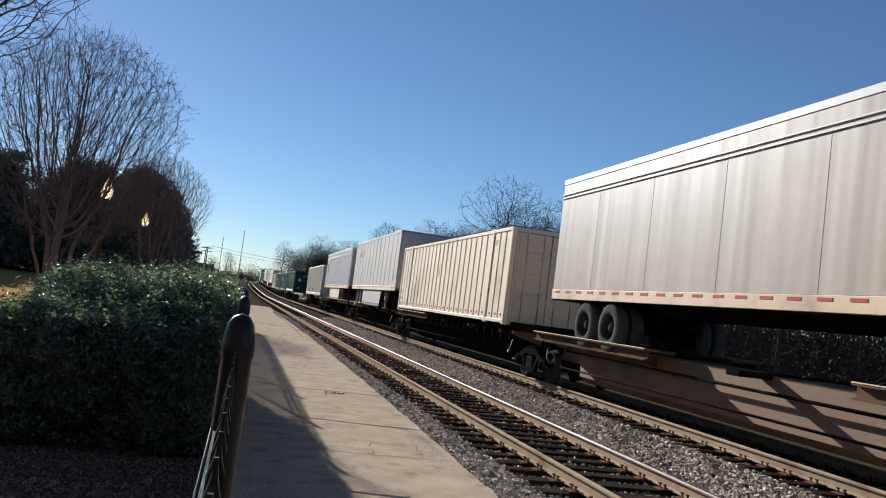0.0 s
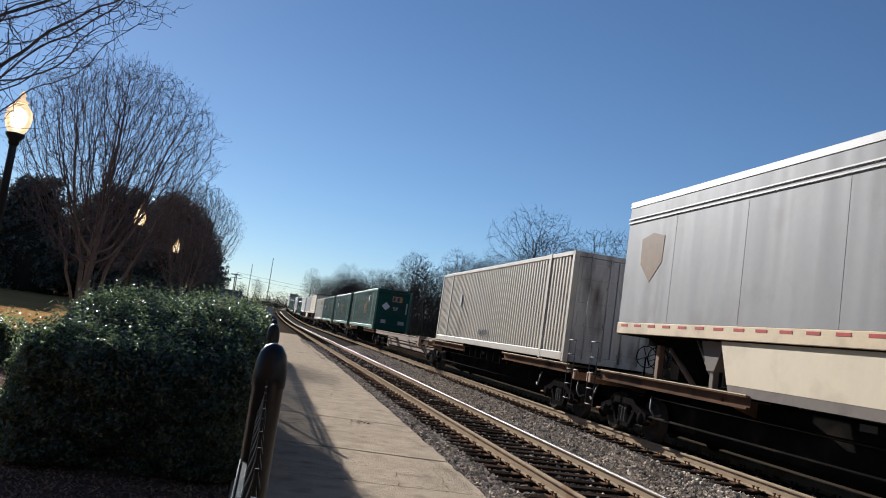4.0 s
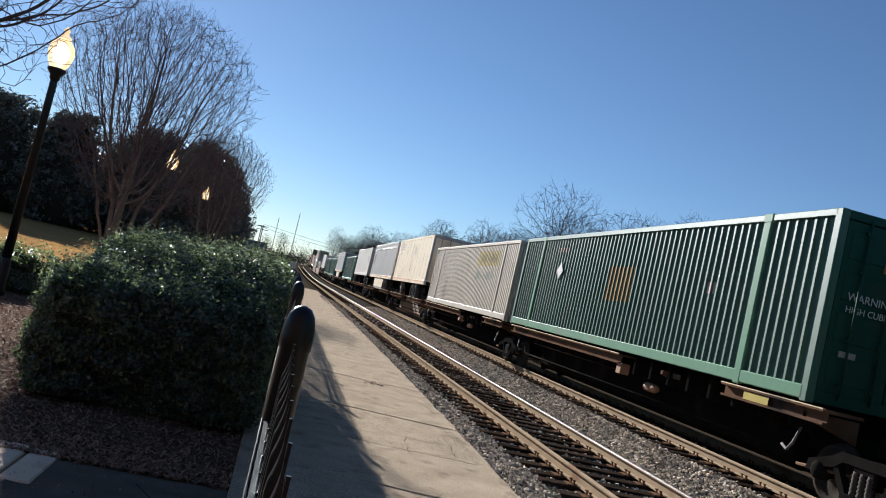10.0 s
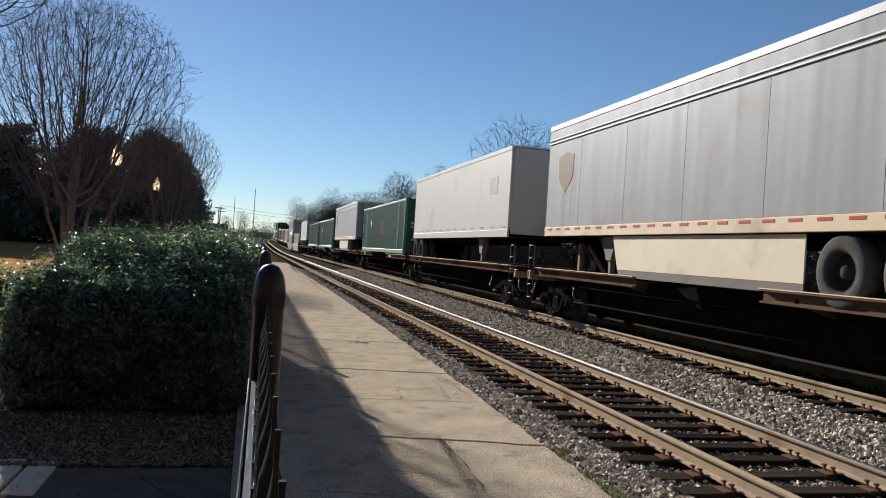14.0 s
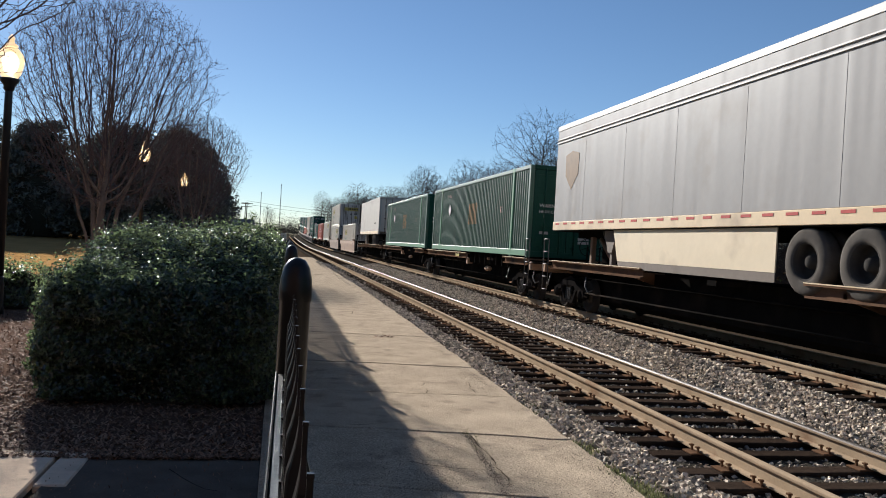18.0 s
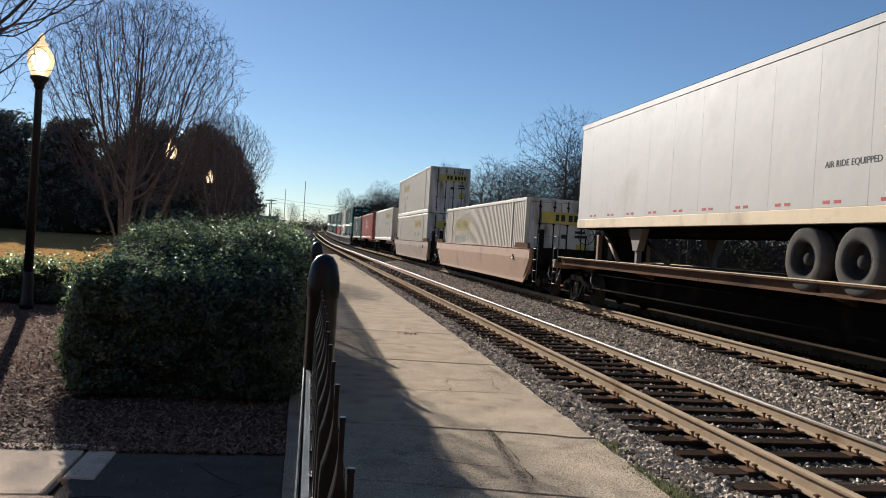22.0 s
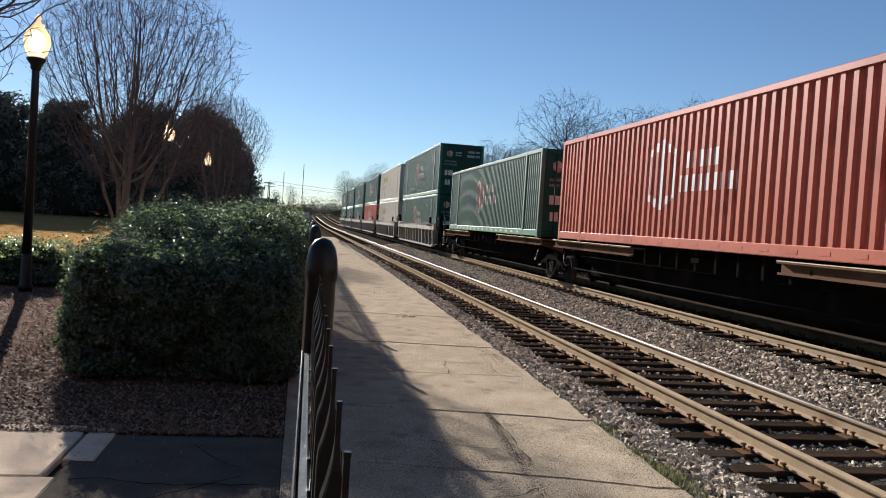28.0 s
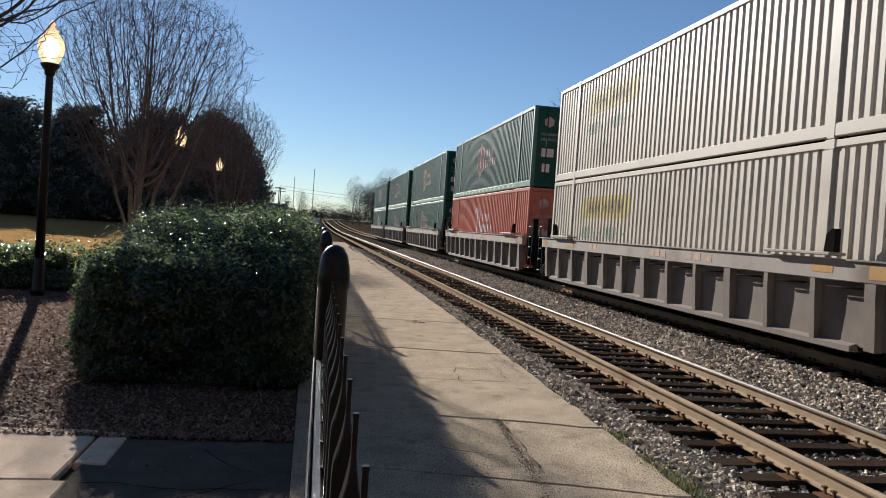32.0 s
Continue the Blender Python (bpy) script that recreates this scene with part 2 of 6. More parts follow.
M_CHORD = mat("pale_chord_paint", (0.33, 0.285, 0.24), 0.7, spec=0.1, vary=0.15, scale=0.8, dirt=(0.17, 0.13, 0.10), dirt_amount=0.35, dirt_scale=1.1)
# grimy steel, taken nearly black to paint in the shade under the cars
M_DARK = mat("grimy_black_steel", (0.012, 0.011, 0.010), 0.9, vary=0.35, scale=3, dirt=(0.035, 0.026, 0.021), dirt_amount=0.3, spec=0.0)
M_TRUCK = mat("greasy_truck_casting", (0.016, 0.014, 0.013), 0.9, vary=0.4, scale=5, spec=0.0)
M_SPRING = mat("dusty_spring_steel", (0.055, 0.048, 0.041), 0.85, vary=0.4, scale=9, spec=0.1)
M_STEELWHEEL = mat("wheel_steel", (0.05, 0.042, 0.036), 0.85, vary=0.2, scale=5, spec=0.0)
M_TYRE = mat("dusty_tyre", (0.10, 0.09, 0.08), 0.95, vary=0.3, scale=6, spec=0.0)
M_RIM = mat("dirty_wheel_rim", (0.06, 0.055, 0.05), 0.85, vary=0.3, scale=6, spec=0.0)
M_WORNDOOR = mat("worn_white_door", (0.52, 0.48, 0.43), 0.6, vary=0.12, scale=1.2, dirt=(0.10, 0.065, 0.045), dirt_amount=0.55, dirt_scale=1.6, stretch=(2.2, 1, 0.5))
M_YELLOW = mat("yellow_paint", (0.46, 0.36, 0.09), 0.5, vary=0.15, scale=3)
M_SHIELD = mat("worn_brown_shield", (0.17, 0.095, 0.035), 0.6, vary=0.3, scale=4)
M_LOGORED = mat("faded_red_lettering", (0.50, 0.17, 0.145), 0.6, vary=0.2, scale=3)
M_LADDER = mat("grey_ladder_steel", (0.11, 0.10, 0.092), 0.7, vary=0.25, scale=8, spec=0.2)
M_CARNUMBER = mat("faded_car_number", (0.46, 0.31, 0.22), 0.7, vary=0.3, scale=5, spec=0.1)
M_GOLD = mat("faded_orange_mark", (0.40, 0.22, 0.07), 0.55, vary=0.2, scale=3)
M_RED = mat("red_paint", (0.42, 0.05, 0.04), 0.5, vary=0.2, scale=4)
M_FADEDRED = mat("faded_red_print", (0.54, 0.34, 0.29), 0.55, vary=0.15, scale=3)
M_EMBLEMRED = mat("dull_emblem_red", (0.26, 0.06, 0.06), 0.55, vary=0.2, scale=3)
M_TEAL = mat("green_lettering", (0.22, 0.31, 0.24), 0.55, vary=0.2, scale=3)
M_OLIVE = mat("olive_lettering", (0.16, 0.13, 0.05), 0.55, vary=0.2, scale=3)
M_BLACK = mat("black_lettering", (0.03, 0.03, 0.03), 0.55, vary=0.2, scale=4)
M_GREYPRINT = mat("grey_print", (0.36, 0.34, 0.32), 0.6, vary=0.2, scale=4)
M_FADEDPALE = mat("faded_pale_print", (0.600, 0.465, 0.405), 0.55, vary=0.25, scale=4)
M_PALE = mat("white_print", (0.66, 0.63, 0.60), 0.55, vary=0.12, scale=4)
M_BLUEPRINT = mat("dark_blue_print", (0.05, 0.05, 0.12), 0.55, vary=0.2, scale=4)
M_WOODPOLE = mat("weathered_pole", (0.15, 0.115, 0.085), 0.9, vary=0.25, scale=2, stretch=(3, 3, 0.4), spec=0.0)
M_SKYBLOCK = mat("dark_brick", (0.075, 0.048, 0.038), 0.9, vary=0.25, scale=3, spec=0.0)
M_HOUSE = mat("pale_siding", (0.5, 0.47, 0.43), 0.8, vary=0.1, scale=1)
M_ROOF = mat("grey_shingles", (0.13, 0.12, 0.115), 0.9, vary=0.2, scale=3)


# ---- geometry helpers ----
class Geo:
    """Collects vertices and faces of one mesh."""

    def __init__(self):
        self.v, self.f, self.smooth = [], [], []

    def add(self, verts, faces, smooth=False):
        o = len(self.v)
        self.v.extend(verts)
        self.f.extend([tuple(i + o for i in q) for q in faces])
        self.smooth.extend([smooth] * len(faces))
        return self

    def box(self, x0, x1, y0, y1, z0, z1):
        return self.add([(x0, y0, z0), (x1, y0, z0), (x1, y1, z0), (x0, y1, z0), (x0, y0, z1), (x1, y0, z1), (x1, y1, z1), (x0, y1, z1)],
                        [(0, 3, 2, 1), (4, 5, 6, 7), (0, 1, 5, 4), (1, 2, 6, 5), (2, 3, 7, 6), (3, 0, 4, 7)])

    def bbox(self, x0, x1, y0, y1, z0, z1, b=0.01):
        """A box with its upright and long edges chamfered."""
        ring = lambda x0, x1, y0, y1, z: [(x0 + b, y0, z), (x1 - b, y0, z), (x1, y0 + b, z), (x1, y1 - b, z), (x1 - b, y1, z), (x0 + b, y1, z), (x0, y1 - b, z), (x0, y0 + b, z)]
        v = ring(x0 + b, x1 - b, y0 + b, y1 - b, z0) + ring(x0, x1, y0, y1, z0 + b) + ring(x0, x1, y0, y1, z1 - b) + ring(x0 + b, x1 - b, y0 + b, y1 - b, z1)
        f = [tuple(range(7, -1, -1)), tuple(range(24, 32))]
        for k in range(3):
            for i in range(8):
                j = (i + 1) % 8
                f.append((k * 8 + i, k * 8 + j, k * 8 + 8 + j, k * 8 + 8 + i))
        return self.add(v, f)

    def prism(self, poly, axis, a, b):
        """A closed outline of (p, q) pairs, swept along an axis from a to b."""
        n = len(poly)
        put = {"x": lambda p, q, w: (w, p, q), "y": lambda p, q, w: (p, w, q), "z": lambda p, q, w: (p, q, w)}[axis]
        v = [put(p, q, a) for p, q in poly] + [put(p, q, b) for p, q in poly]
        f = [tuple(range(n)), tuple(range(2 * n - 1, n - 1, -1))] + [(i, i + n, (i + 1) % n + n, (i + 1) % n) for i in range(n)]
        return self.add(v, f)

    def lathe(self, profile, centre=(0, 0, 0), axis="z", n=16, caps=True):
        """(radius, height) pairs turned round an axis."""
        cx, cy, cz = centre
        v, f = [], []
        for r, h in profile:
            for i in range(n):
                a = 2 * math.pi * i / n
                c, s = r * math.cos(a), r * math.sin(a)
                v.append((cx + c, cy + s, cz + h) if axis == "z" else (cx + h, cy + c, cz + s) if axis == "x" else (cx + s, cy + h, cz + c))
        m = len(profile)
        for k in range(m - 1):
            for i in range(n):
                j = (i + 1) % n
                f.append((k * n + i, k * n + j, k * n + n + j, k * n + n + i))
        if caps:
            f.append(tuple(range(n - 1, -1, -1)))
            f.append(tuple(range((m - 1) * n, m * n)))
        return self.add(v, f, True)

    def tube(self, pts, radii, n=5, smooth=True):
        """A tapered tube along points."""
        v, f = [], []
        prev = None
        for k, p in enumerate(pts):
            p = Vector(p)
            d = (Vector(pts[min(k + 1, len(pts) - 1)]) - Vector(pts[max(k - 1, 0)]))
            if d.length < 1e-9:
                d = Vector((0, 0, 1))
            d.normalize()
            u = prev - d * prev.dot(d) if prev else d.orthogonal()
            if u.length < 1e-6:
                u = d.orthogonal()
            u.normalize()
            prev = u
            w = d.cross(u)
            r = radii[k] if hasattr(radii, "__len__") else radii
            for i in range(n):
                a = 2 * math.pi * i / n
                q = p + (u * math.cos(a) + w * math.sin(a)) * r
                v.append((q.x, q.y, q.z))
        for k in range(len(pts) - 1):
            for i in range(n):
                j = (i + 1) % n
                f.append((k * n + i, k * n + j, k * n + n + j, k * n + n + i))
        f.append(tuple(range(n - 1, -1, -1)))
        f.append(tuple(range((len(pts) - 1) * n, len(pts) * n)))
        return self.add(v, f, smooth)

    def mesh(self, name, material):
        me = bpy.data.meshes.new(name)
        me.from_pydata(self.v, [], self.f)
        me.polygons.foreach_set("use_smooth", self.smooth)
        me.materials.append(material)
        me.update()
        return me


def part(name, geo, material, parent=None, label="", at=(0, 0, 0)):
    """Links a collected mesh, or a ready one, as one object under its thing."""
    me = geo.mesh(name, material) if isinstance(geo, Geo) else geo
    ob = new(name, me)
    ob.location = at
    if parent:
        ob.parent = parent
    if label:
        ob["label"] = label
    return ob


def thing(name, label, category, group="", kind="", at=(0, 0, 0)):
    ob = new(name)
    ob.empty_display_size = 0.2
    ob.location = at
    return tagged(ob, label, category, group, kind)


def raw_mesh(name, verts, faces, material, smooth=False):
    """A large mesh from arrays with equal face sizes."""
    verts, faces = np.asarray(verts, np.float32), np.asarray(faces, np.int32)
    me = bpy.data.meshes.new(name)
    me.vertices.add(len(verts))
    me.vertices.foreach_set("co", verts.ravel())
    k = faces.shape[1]
    me.loops.add(faces.size)
    me.loops.foreach_set("vertex_index", faces.ravel())
    me.polygons.add(len(faces))
    me.polygons.foreach_set("loop_start", np.arange(0, faces.size, k, dtype=np.int32))
    me.polygons.foreach_set("use_smooth", np.full(len(faces), smooth))
    me.materials.append(material)
    me.update(calc_edges=True)
    return me


# ---- the plan: line, rise and levels ----
def line_x(y):
    """The bend of the line far up the track: a little towards the garden, then away behind the woods."""
    return -max(0.0, min(y, 262.0) - 150.0) ** 2 / 17000.0 + max(0.0, min(y, 560.0) - 262.0) ** 2 / 1100.0


def line_z(y):
    """The rise of the land far up the track."""
    if y < 130:
        return 0.0
    if y < 260:
        return 1.75 * ((y - 130) / 130.0) ** 2
    k = min(y - 260, 80)
    return 1.75 + 0.0269 * k - 0.000168 * k * k


NEAR_X, FAR_X = 5.14, 8.97          # track centres
NEAR_TOP, FAR_TOP = 0.05, 0.28      # rail tops


# ---- ground, one sheet to the horizon ----
def ground_z(x, y):
    z = -0.06 + line_z(y)
    x -= line_x(y)
    if 3.2 < x < 13:
        z -= 0.30
    elif x >= 13:
        z -= 0.30 + min(1.0, (x - 13) * 0.12)
    return z


def build_ground():
    xs = np.unique(np.concatenate([[-2500, -900, -300, -120, -60, -30], np.arange(-16, 0, 4.0), [0, 1.5, 2.9, 3.19, 3.21, 5, 8, 10.5, 13, 16, 20, 25, 35, 60, 120, 300, 900, 2500]]))
    ys = np.unique(np.concatenate([[-2500, -600, -150, -40, -12], np.arange(0, 100, 10.0), np.arange(100, 330, 10.0), [400, 600, 1200, 3500]]))
    v = [(x, y, ground_z(x, y)) for y in ys for x in xs]
    n = len(xs)
    f = [(j * n + i, j * n + i + 1, j * n + n + i + 1, j * n + n + i) for j in range(len(ys) - 1) for i in range(n - 1)]
    tagged(new("ground", raw_mesh("ground", v, f, M_SOIL, True)), "bare brown winter soil and leaf litter", "ground", kind="structure")


build_ground()


# ---- the concrete platform beside the line, cracked into slabs ----
def platform_edge(y):
    """The side of the platform towards the track, which runs a little askew to it."""
    return 2.75 + 0.022 * max(-5.0, min(y, 14.0)) + 0.013 * max(0.0, min(y, 30.0) - 14.0)


def build_platform():
    rnd = random.Random(4)
    plat = thing("pavement", "weathered tan concrete platform slab with jagged cracks", "pavement", kind="structure")
    cracks = [-5.0, 1.5, 4.1, 5.72, 7.75, 9.7, 11.9, 15.6, 20.2, 26.0, 33.0, 41.0, 50.0, 62.0, 76.0]
    edges = []
    for i, c in enumerate(cracks):
        k = 15
        tilt = rnd.uniform(-0.75, -0.1) if c > 1.5 else 0.0
        prof, w = [], 0.0
        for j in range(k):
            w += rnd.gauss(0, 0.022)
            prof.append(c + w + tilt * (j / (k - 1) - 0.5))
        edges.append(prof)
    for i in range(len(cracks) - 1):
        a, b = edges[i], edges[i + 1]
        k = len(a)
        gap = 0.005 + 0.006 * rnd.random()
        g = Geo()
        x0, x1 = -0.03, platform_edge(cracks[i])
        x2 = platform_edge(cracks[i + 1])
        lift = rnd.uniform(-0.004, 0.004)
        xe = [x0 + (x1 - x0) * j / (k - 1) for j in range(k)]
        xf = [x0 + (x2 - x0) * j / (k - 1) for j in range(k)]
        wob = [rnd.uniform(-0.022, 0.025) for _ in range(7)]
        outline = [(x, y + gap) for x, y in zip(xe, a)]
        ymid = [(x1 + (x2 - x1) * (j + 1) / 8 + wob[j], a[-1] + gap + (b[-1] - a[-1] - 2 * gap) * (j + 1) / 8) for j in range(7)]
        outline += ymid + [(x, y - gap) for x, y in reversed(list(zip(xf, b)))]
        n = len(outline)
        top = [(x, y, lift + line_z(y)) for x, y in outline]
        low = [(x, y, -0.3) for x, y in outline]
        inner = [((x - 1.35) * 0.996 + 1.35, y + (0.016 if m < k else -0.016 if m >= k + 7 else 0), z) for m, (x, y, z) in enumerate(top)]
        edge = [(x, y, z - 0.016) for x, y, z in top]
        g.add(low + edge + inner, [tuple(range(2 * n, 3 * n))] + [(i2, (i2 + 1) % n, n + (i2 + 1) % n, n + i2) for i2 in range(n)]
              + [(n + i2, n + (i2 + 1) % n, 2 * n + (i2 + 1) % n, 2 * n + i2) for i2 in range(n)])
        part("slab", g, M_CONCRETE, plat)
    # weeds and leaf litter in the joints
    g = Geo()
    spots = [(2.9, 6.3, 0.10, 200), (2.98, 7.2, 0.12, 90), (2.93, 5.75, 0.16, 420), (2.98, 4.9, 0.12, 200), (1.93, 7.6, 0.10, 50), (1.88, 7.2, 0.08, 40), (1.75, 5.3, 0.10, 60), (2.95, 9.0, 0.2, 60), (2.95, 4.2, 0.2, 100)]
    for cx, cy, s, n in spots:
        for _ in range(n):
            x, y = cx + rnd.gauss(0, s * 0.5), cy + rnd.gauss(0, s * 1.4)
            h, a = rnd.uniform(0.004, 0.018), rnd.uniform(0, 6.28)
            dx, dy = math.cos(a) * 0.007, math.sin(a) * 0.007
            g.add([(x - dx, y - dy, -0.03), (x + dx, y + dy, -0.03), (x + dy * 2, y - dx * 2, h)], [(0, 1, 2)])
    tagged(part("weeds", g, M_GRASS), "sparse green weeds along the broken platform edge", "weeds", kind="stuff")
    # soil-filled cracks that wander across the slabs
    wander = ((1.94, 7.74, -0.006, -0.115, 19), (1.80, 6.35, -0.10, 0.03, 8), (2.0, 10.62, -0.010, -0.10, 12), (2.02, 10.55, 0.08, -0.01, 6), (2.62, 11.05, -0.005, -0.13, 12), (2.63, 14.76, 0.024, -0.14, 11),
              (1.97, 20.8, -0.01, -0.15, 9), (1.35, 13.0, 0.09, -0.05, 7), (0.75, 7.9, 0.09, 0.03, 9), (2.3, 17.2, 0.09, 0.0, 7), (1.2, 5.1, 0.08, 0.03, 10))
    for n, (x, y, dx, dy, k) in enumerate(wander):
        g = Geo()
        pts = []
        for i in range(k):
            pts.append((x, y))
            x, y = x + dx + rnd.gauss(0, 0.014), y + dy + rnd.gauss(0, 0.03)
        v = []
        for i, (px, py) in enumerate(pts):
            a, b = pts[max(0, i - 1)], pts[min(k - 1, i + 1)]
            d = Vector((b[0] - a[0], b[1] - a[1])).normalized()
            w = rnd.uniform(0.002, 0.008) * (1 - abs(2 * i / (k - 1) - 1) ** 3)
            v += [(px - d.y * w, py + d.x * w, 0.0065), (px + d.y * w, py - d.x * w, 0.0065)]
        g.add(v, [(2 * i, 2 * i + 1, 2 * i + 3, 2 * i + 2) for i in range(k - 1)])
        part("crack", g, M_SOIL, plat, "dark soil-filled crack")
    g = Geo()
    for _ in range(26):
        x, y = 2.1 + rnd.gauss(0, 0.13), 15.3 + rnd.gauss(0, 0.12)
        a = rnd.uniform(0, 6.28)
        g.add([(x, y, 0.005), (x + 0.07 * math.cos(a), y + 0.07 * math.sin(a), rnd.uniform(0.01, 0.05)), (x + 0.05 * math.cos(a + 0.9), y + 0.05 * math.sin(a + 0.9), 0.008)], [(0, 1, 2)])
    grit = Geo()
    for _ in range(17000):
        k = rnd.random()
        if k < 0.15:
            x, y = 1.25 + rnd.gauss(0, 0.22), 6.1 + rnd.gauss(0, 0.75)
        elif k < 0.27:
            u = rnd.random()
            x, y = 1.93 - 0.19 * u + rnd.gauss(0, 0.02 + 0.03 * u), 7.8 - 2.8 * u
        elif k < 0.45:
            x, y = 2.9 - abs(rnd.gauss(0, 0.16)), rnd.uniform(4, 14)
        else:
            x, y = rnd.uniform(0.15, 2.85), 4 + 11 * rnd.random() ** 1.6
        q, a = 0.0014 + 0.0034 * rnd.random() ** 2, rnd.uniform(0, 6.28)
        c, s = math.cos(a) * q, math.sin(a) * q
        grit.add([(x + c, y + s, -0.002), (x - s, y + c, -0.002), (x - c, y - s, -0.002), (x + s, y - c, -0.002), (x + c * 0.3, y + s * 0.2, q * 0.9)], [(0, 1, 4), (1, 2, 4), (2, 3, 4), (3, 0, 4)])
    tagged(part("grit", grit, M_ASPHALT), "dark grit and crumbled soil on the concrete", "grit", kind="stuff")
    tagged(part("leaf_litter", g, M_CHIP), "small clump of dry brown leaves on the concrete", "leaf litter", kind="stuff")


build_platform()


# ---- garden paving and beds on the other side of the fence ----
def build_beds():
    rnd = random.Random(8)
    g = Geo().add([(-14, 6.95, -0.02), (-0.032, 6.95, -0.02), (-0.032, 60, -0.02), (-14, 60, -0.02)], [(0, 1, 2, 3)])
    tagged(part("mulch_bed", g, M_MULCH), "planting bed of dark bark mulch", "mulch", kind="structure")
    g = Geo().add([(-90, 21.5, 0.0), (-4.0, 20.5, 0.0), (-3.4, 72, 0.9), (-90, 80, 1.0)], [(0, 1, 2, 3)])
    tagged(part("lawn", g, M_LAWN), "tan dormant winter lawn", "lawn", kind="structure")
    walk_ = thing("sidewalk", "pale concrete sidewalk slabs with a dark joint", "sidewalk", kind="structure")
    for x0, x1, y0, y1 in ((-3.3, -1.585, 5.62, 6.9), (-3.3, -1.48, 4.0, 5.6), (-5.1, -3.32, 5.62, 6.9), (-5.1, -3.32, 4.0, 5.6), (-1.56, -1.34, 6.0, 6.86)):
        part("slab", Geo().bbox(x0, x1, y0, y1, -0.14, 0.0 if x1 < -1.45 else -0.004, 0.012), M_WALK, walk_)
    g = Geo()
    n, m = 15, 30
    v = [(-1.5 + 1.466 * i / (n - 1), -3 + 9.95 * j / (m - 1), -0.018 + rnd.uniform(-0.006, 0.006)) for j in range(m) for i in range(n)]
    g.add(v, [(j * n + i, j * n + i + 1, j * n + n + i + 1, j * n + n + i) for j in range(m - 1) for i in range(n - 1)])
    path = tagged(part("old_path", g, M_ASPHALT), "cracked dark asphalt path with leaf litter", "path", kind="structure")
    for x, y, dx, dy, k in ((-1.40, 5.56, 0.09, -0.002, 15), (-0.95, 5.2, 0.08, 0.05, 9), (-0.7, 6.4, 0.06, -0.07, 8), (-1.3, 4.9, 0.09, 0.02, 12)):
        pts = []
        for i in range(k):
            pts.append((x, y))
            x, y = min(-0.06, x + dx + rnd.gauss(0, 0.015)), y + dy + rnd.gauss(0, 0.02)
        v = []
        for i, (px, py) in enumerate(pts):
            w = rnd.uniform(0.003, 0.009)
            v += [(px, py - w, -0.006), (px, py + w, -0.006)]
        part("crack", Geo().add(v, [(2 * i, 2 * i + 2, 2 * i + 3, 2 * i + 1) for i in range(k - 1)]), M_DARK, path, "dark open crack")
    # bark chips
    v, f = [], []
    for _ in range(26000):
        y = 6.7 + 11 * rnd.random() ** 1.6
        x = -0.04 - rnd.random() * (2.45 + (y - 6.7) * 0.55)
        small = 1.0
        if rnd.random() < 0.012:
            x, y, small = rnd.uniform(-1.5, -0.05), rnd.uniform(4.8, 7), 0.4
        a, l, w, h = rnd.uniform(0, 6.28), small * rnd.uniform(0.008, 0.032), small * rnd.uniform(0.004, 0.009), small * rnd.uniform(0.0, 0.02)
        c, s, t = math.cos(a), math.sin(a), rnd.uniform(-0.014, 0.014)
        o = len(v)
        v += [(x - c * l + s * w, y - s * l - c * w, h - t - 0.012), (x + c * l + s * w, y + s * l - c * w, h + t - 0.012), (x + c * l - s * w, y + s * l + c * w, h + t - 0.012), (x - c * l - s * w, y - s * l + c * w, h - t - 0.012)]
        f.append((o, o + 1, o + 2, o + 3))
    tagged(new("bark_chips", raw_mesh("bark_chips", v, f, M_CHIP)), "loose brown bark chips and twigs", "bark mulch", kind="stuff")


build_beds()


# ---- an unseen plain wall, added behind the viewer to cut the sky light ----
tagged(new("wall_south", Geo().box(-18.0, 2.6, -5.0, -4.6, -0.3, 7.5).mesh("wall_south", M_SKYBLOCK)), "plain dark brick wall behind the platform", "wall", kind="structure")


# ---- railway ----
RAIL_PROFILE = [(-0.07, -0.175), (0.07, -0.175), (0.07, -0.163), (0.013, -0.148), (0.010, -0.05), (0.036, -0.04), (0.037, -0.020), (0.020, -0.008),
                (-0.020, -0.008), (-0.037, -0.020), (-0.036, -0.04), (-0.010, -0.05), (-0.013, -0.148), (-0.07, -0.163)]


def build_rail(track, off, top, cx):
    ys = [-40, -12, 0, 60] + list(range(70, 330, 10)) + [360, 420, 520]
    n = len(RAIL_PROFILE)
    g, head = Geo(), Geo()
    v = [(cx + off + line_x(y) + p, y, top + line_z(y) + q) for y in ys for p, q in RAIL_PROFILE]
    g.add(v, [(k * n + i, k * n + n + i, k * n + n + (i + 1) % n, k * n + (i + 1) % n) for k in range(len(ys) - 1) for i in range(n)])
    r = part("rail", g, M_RAIL, track)
    crown = [(0.0365 * math.sin(a), 0.002 + 0.024 * (math.cos(a) - 1)) for a in (-1.5, -1.25, -1.0, -0.7, -0.4, 0.0, 0.4, 0.7, 1.0, 1.25, 1.5)]
    m = len(crown)
    v = [(cx + off + line_x(y) + p, y, top + line_z(y) + q) for y in ys for p, q in crown]
    head.add(v, [(m * k + i, m * k + i + 1, m * k + m + i + 1, m * k + m + i) for k in range(len(ys) - 1) for i in range(m - 1)], True)
    dull = off < 0 or cx != NEAR_X
    part("railhead", head, M_RAIL if dull else M_RAILTOP, r, "dull rusty running surface" if dull else "worn running surface")


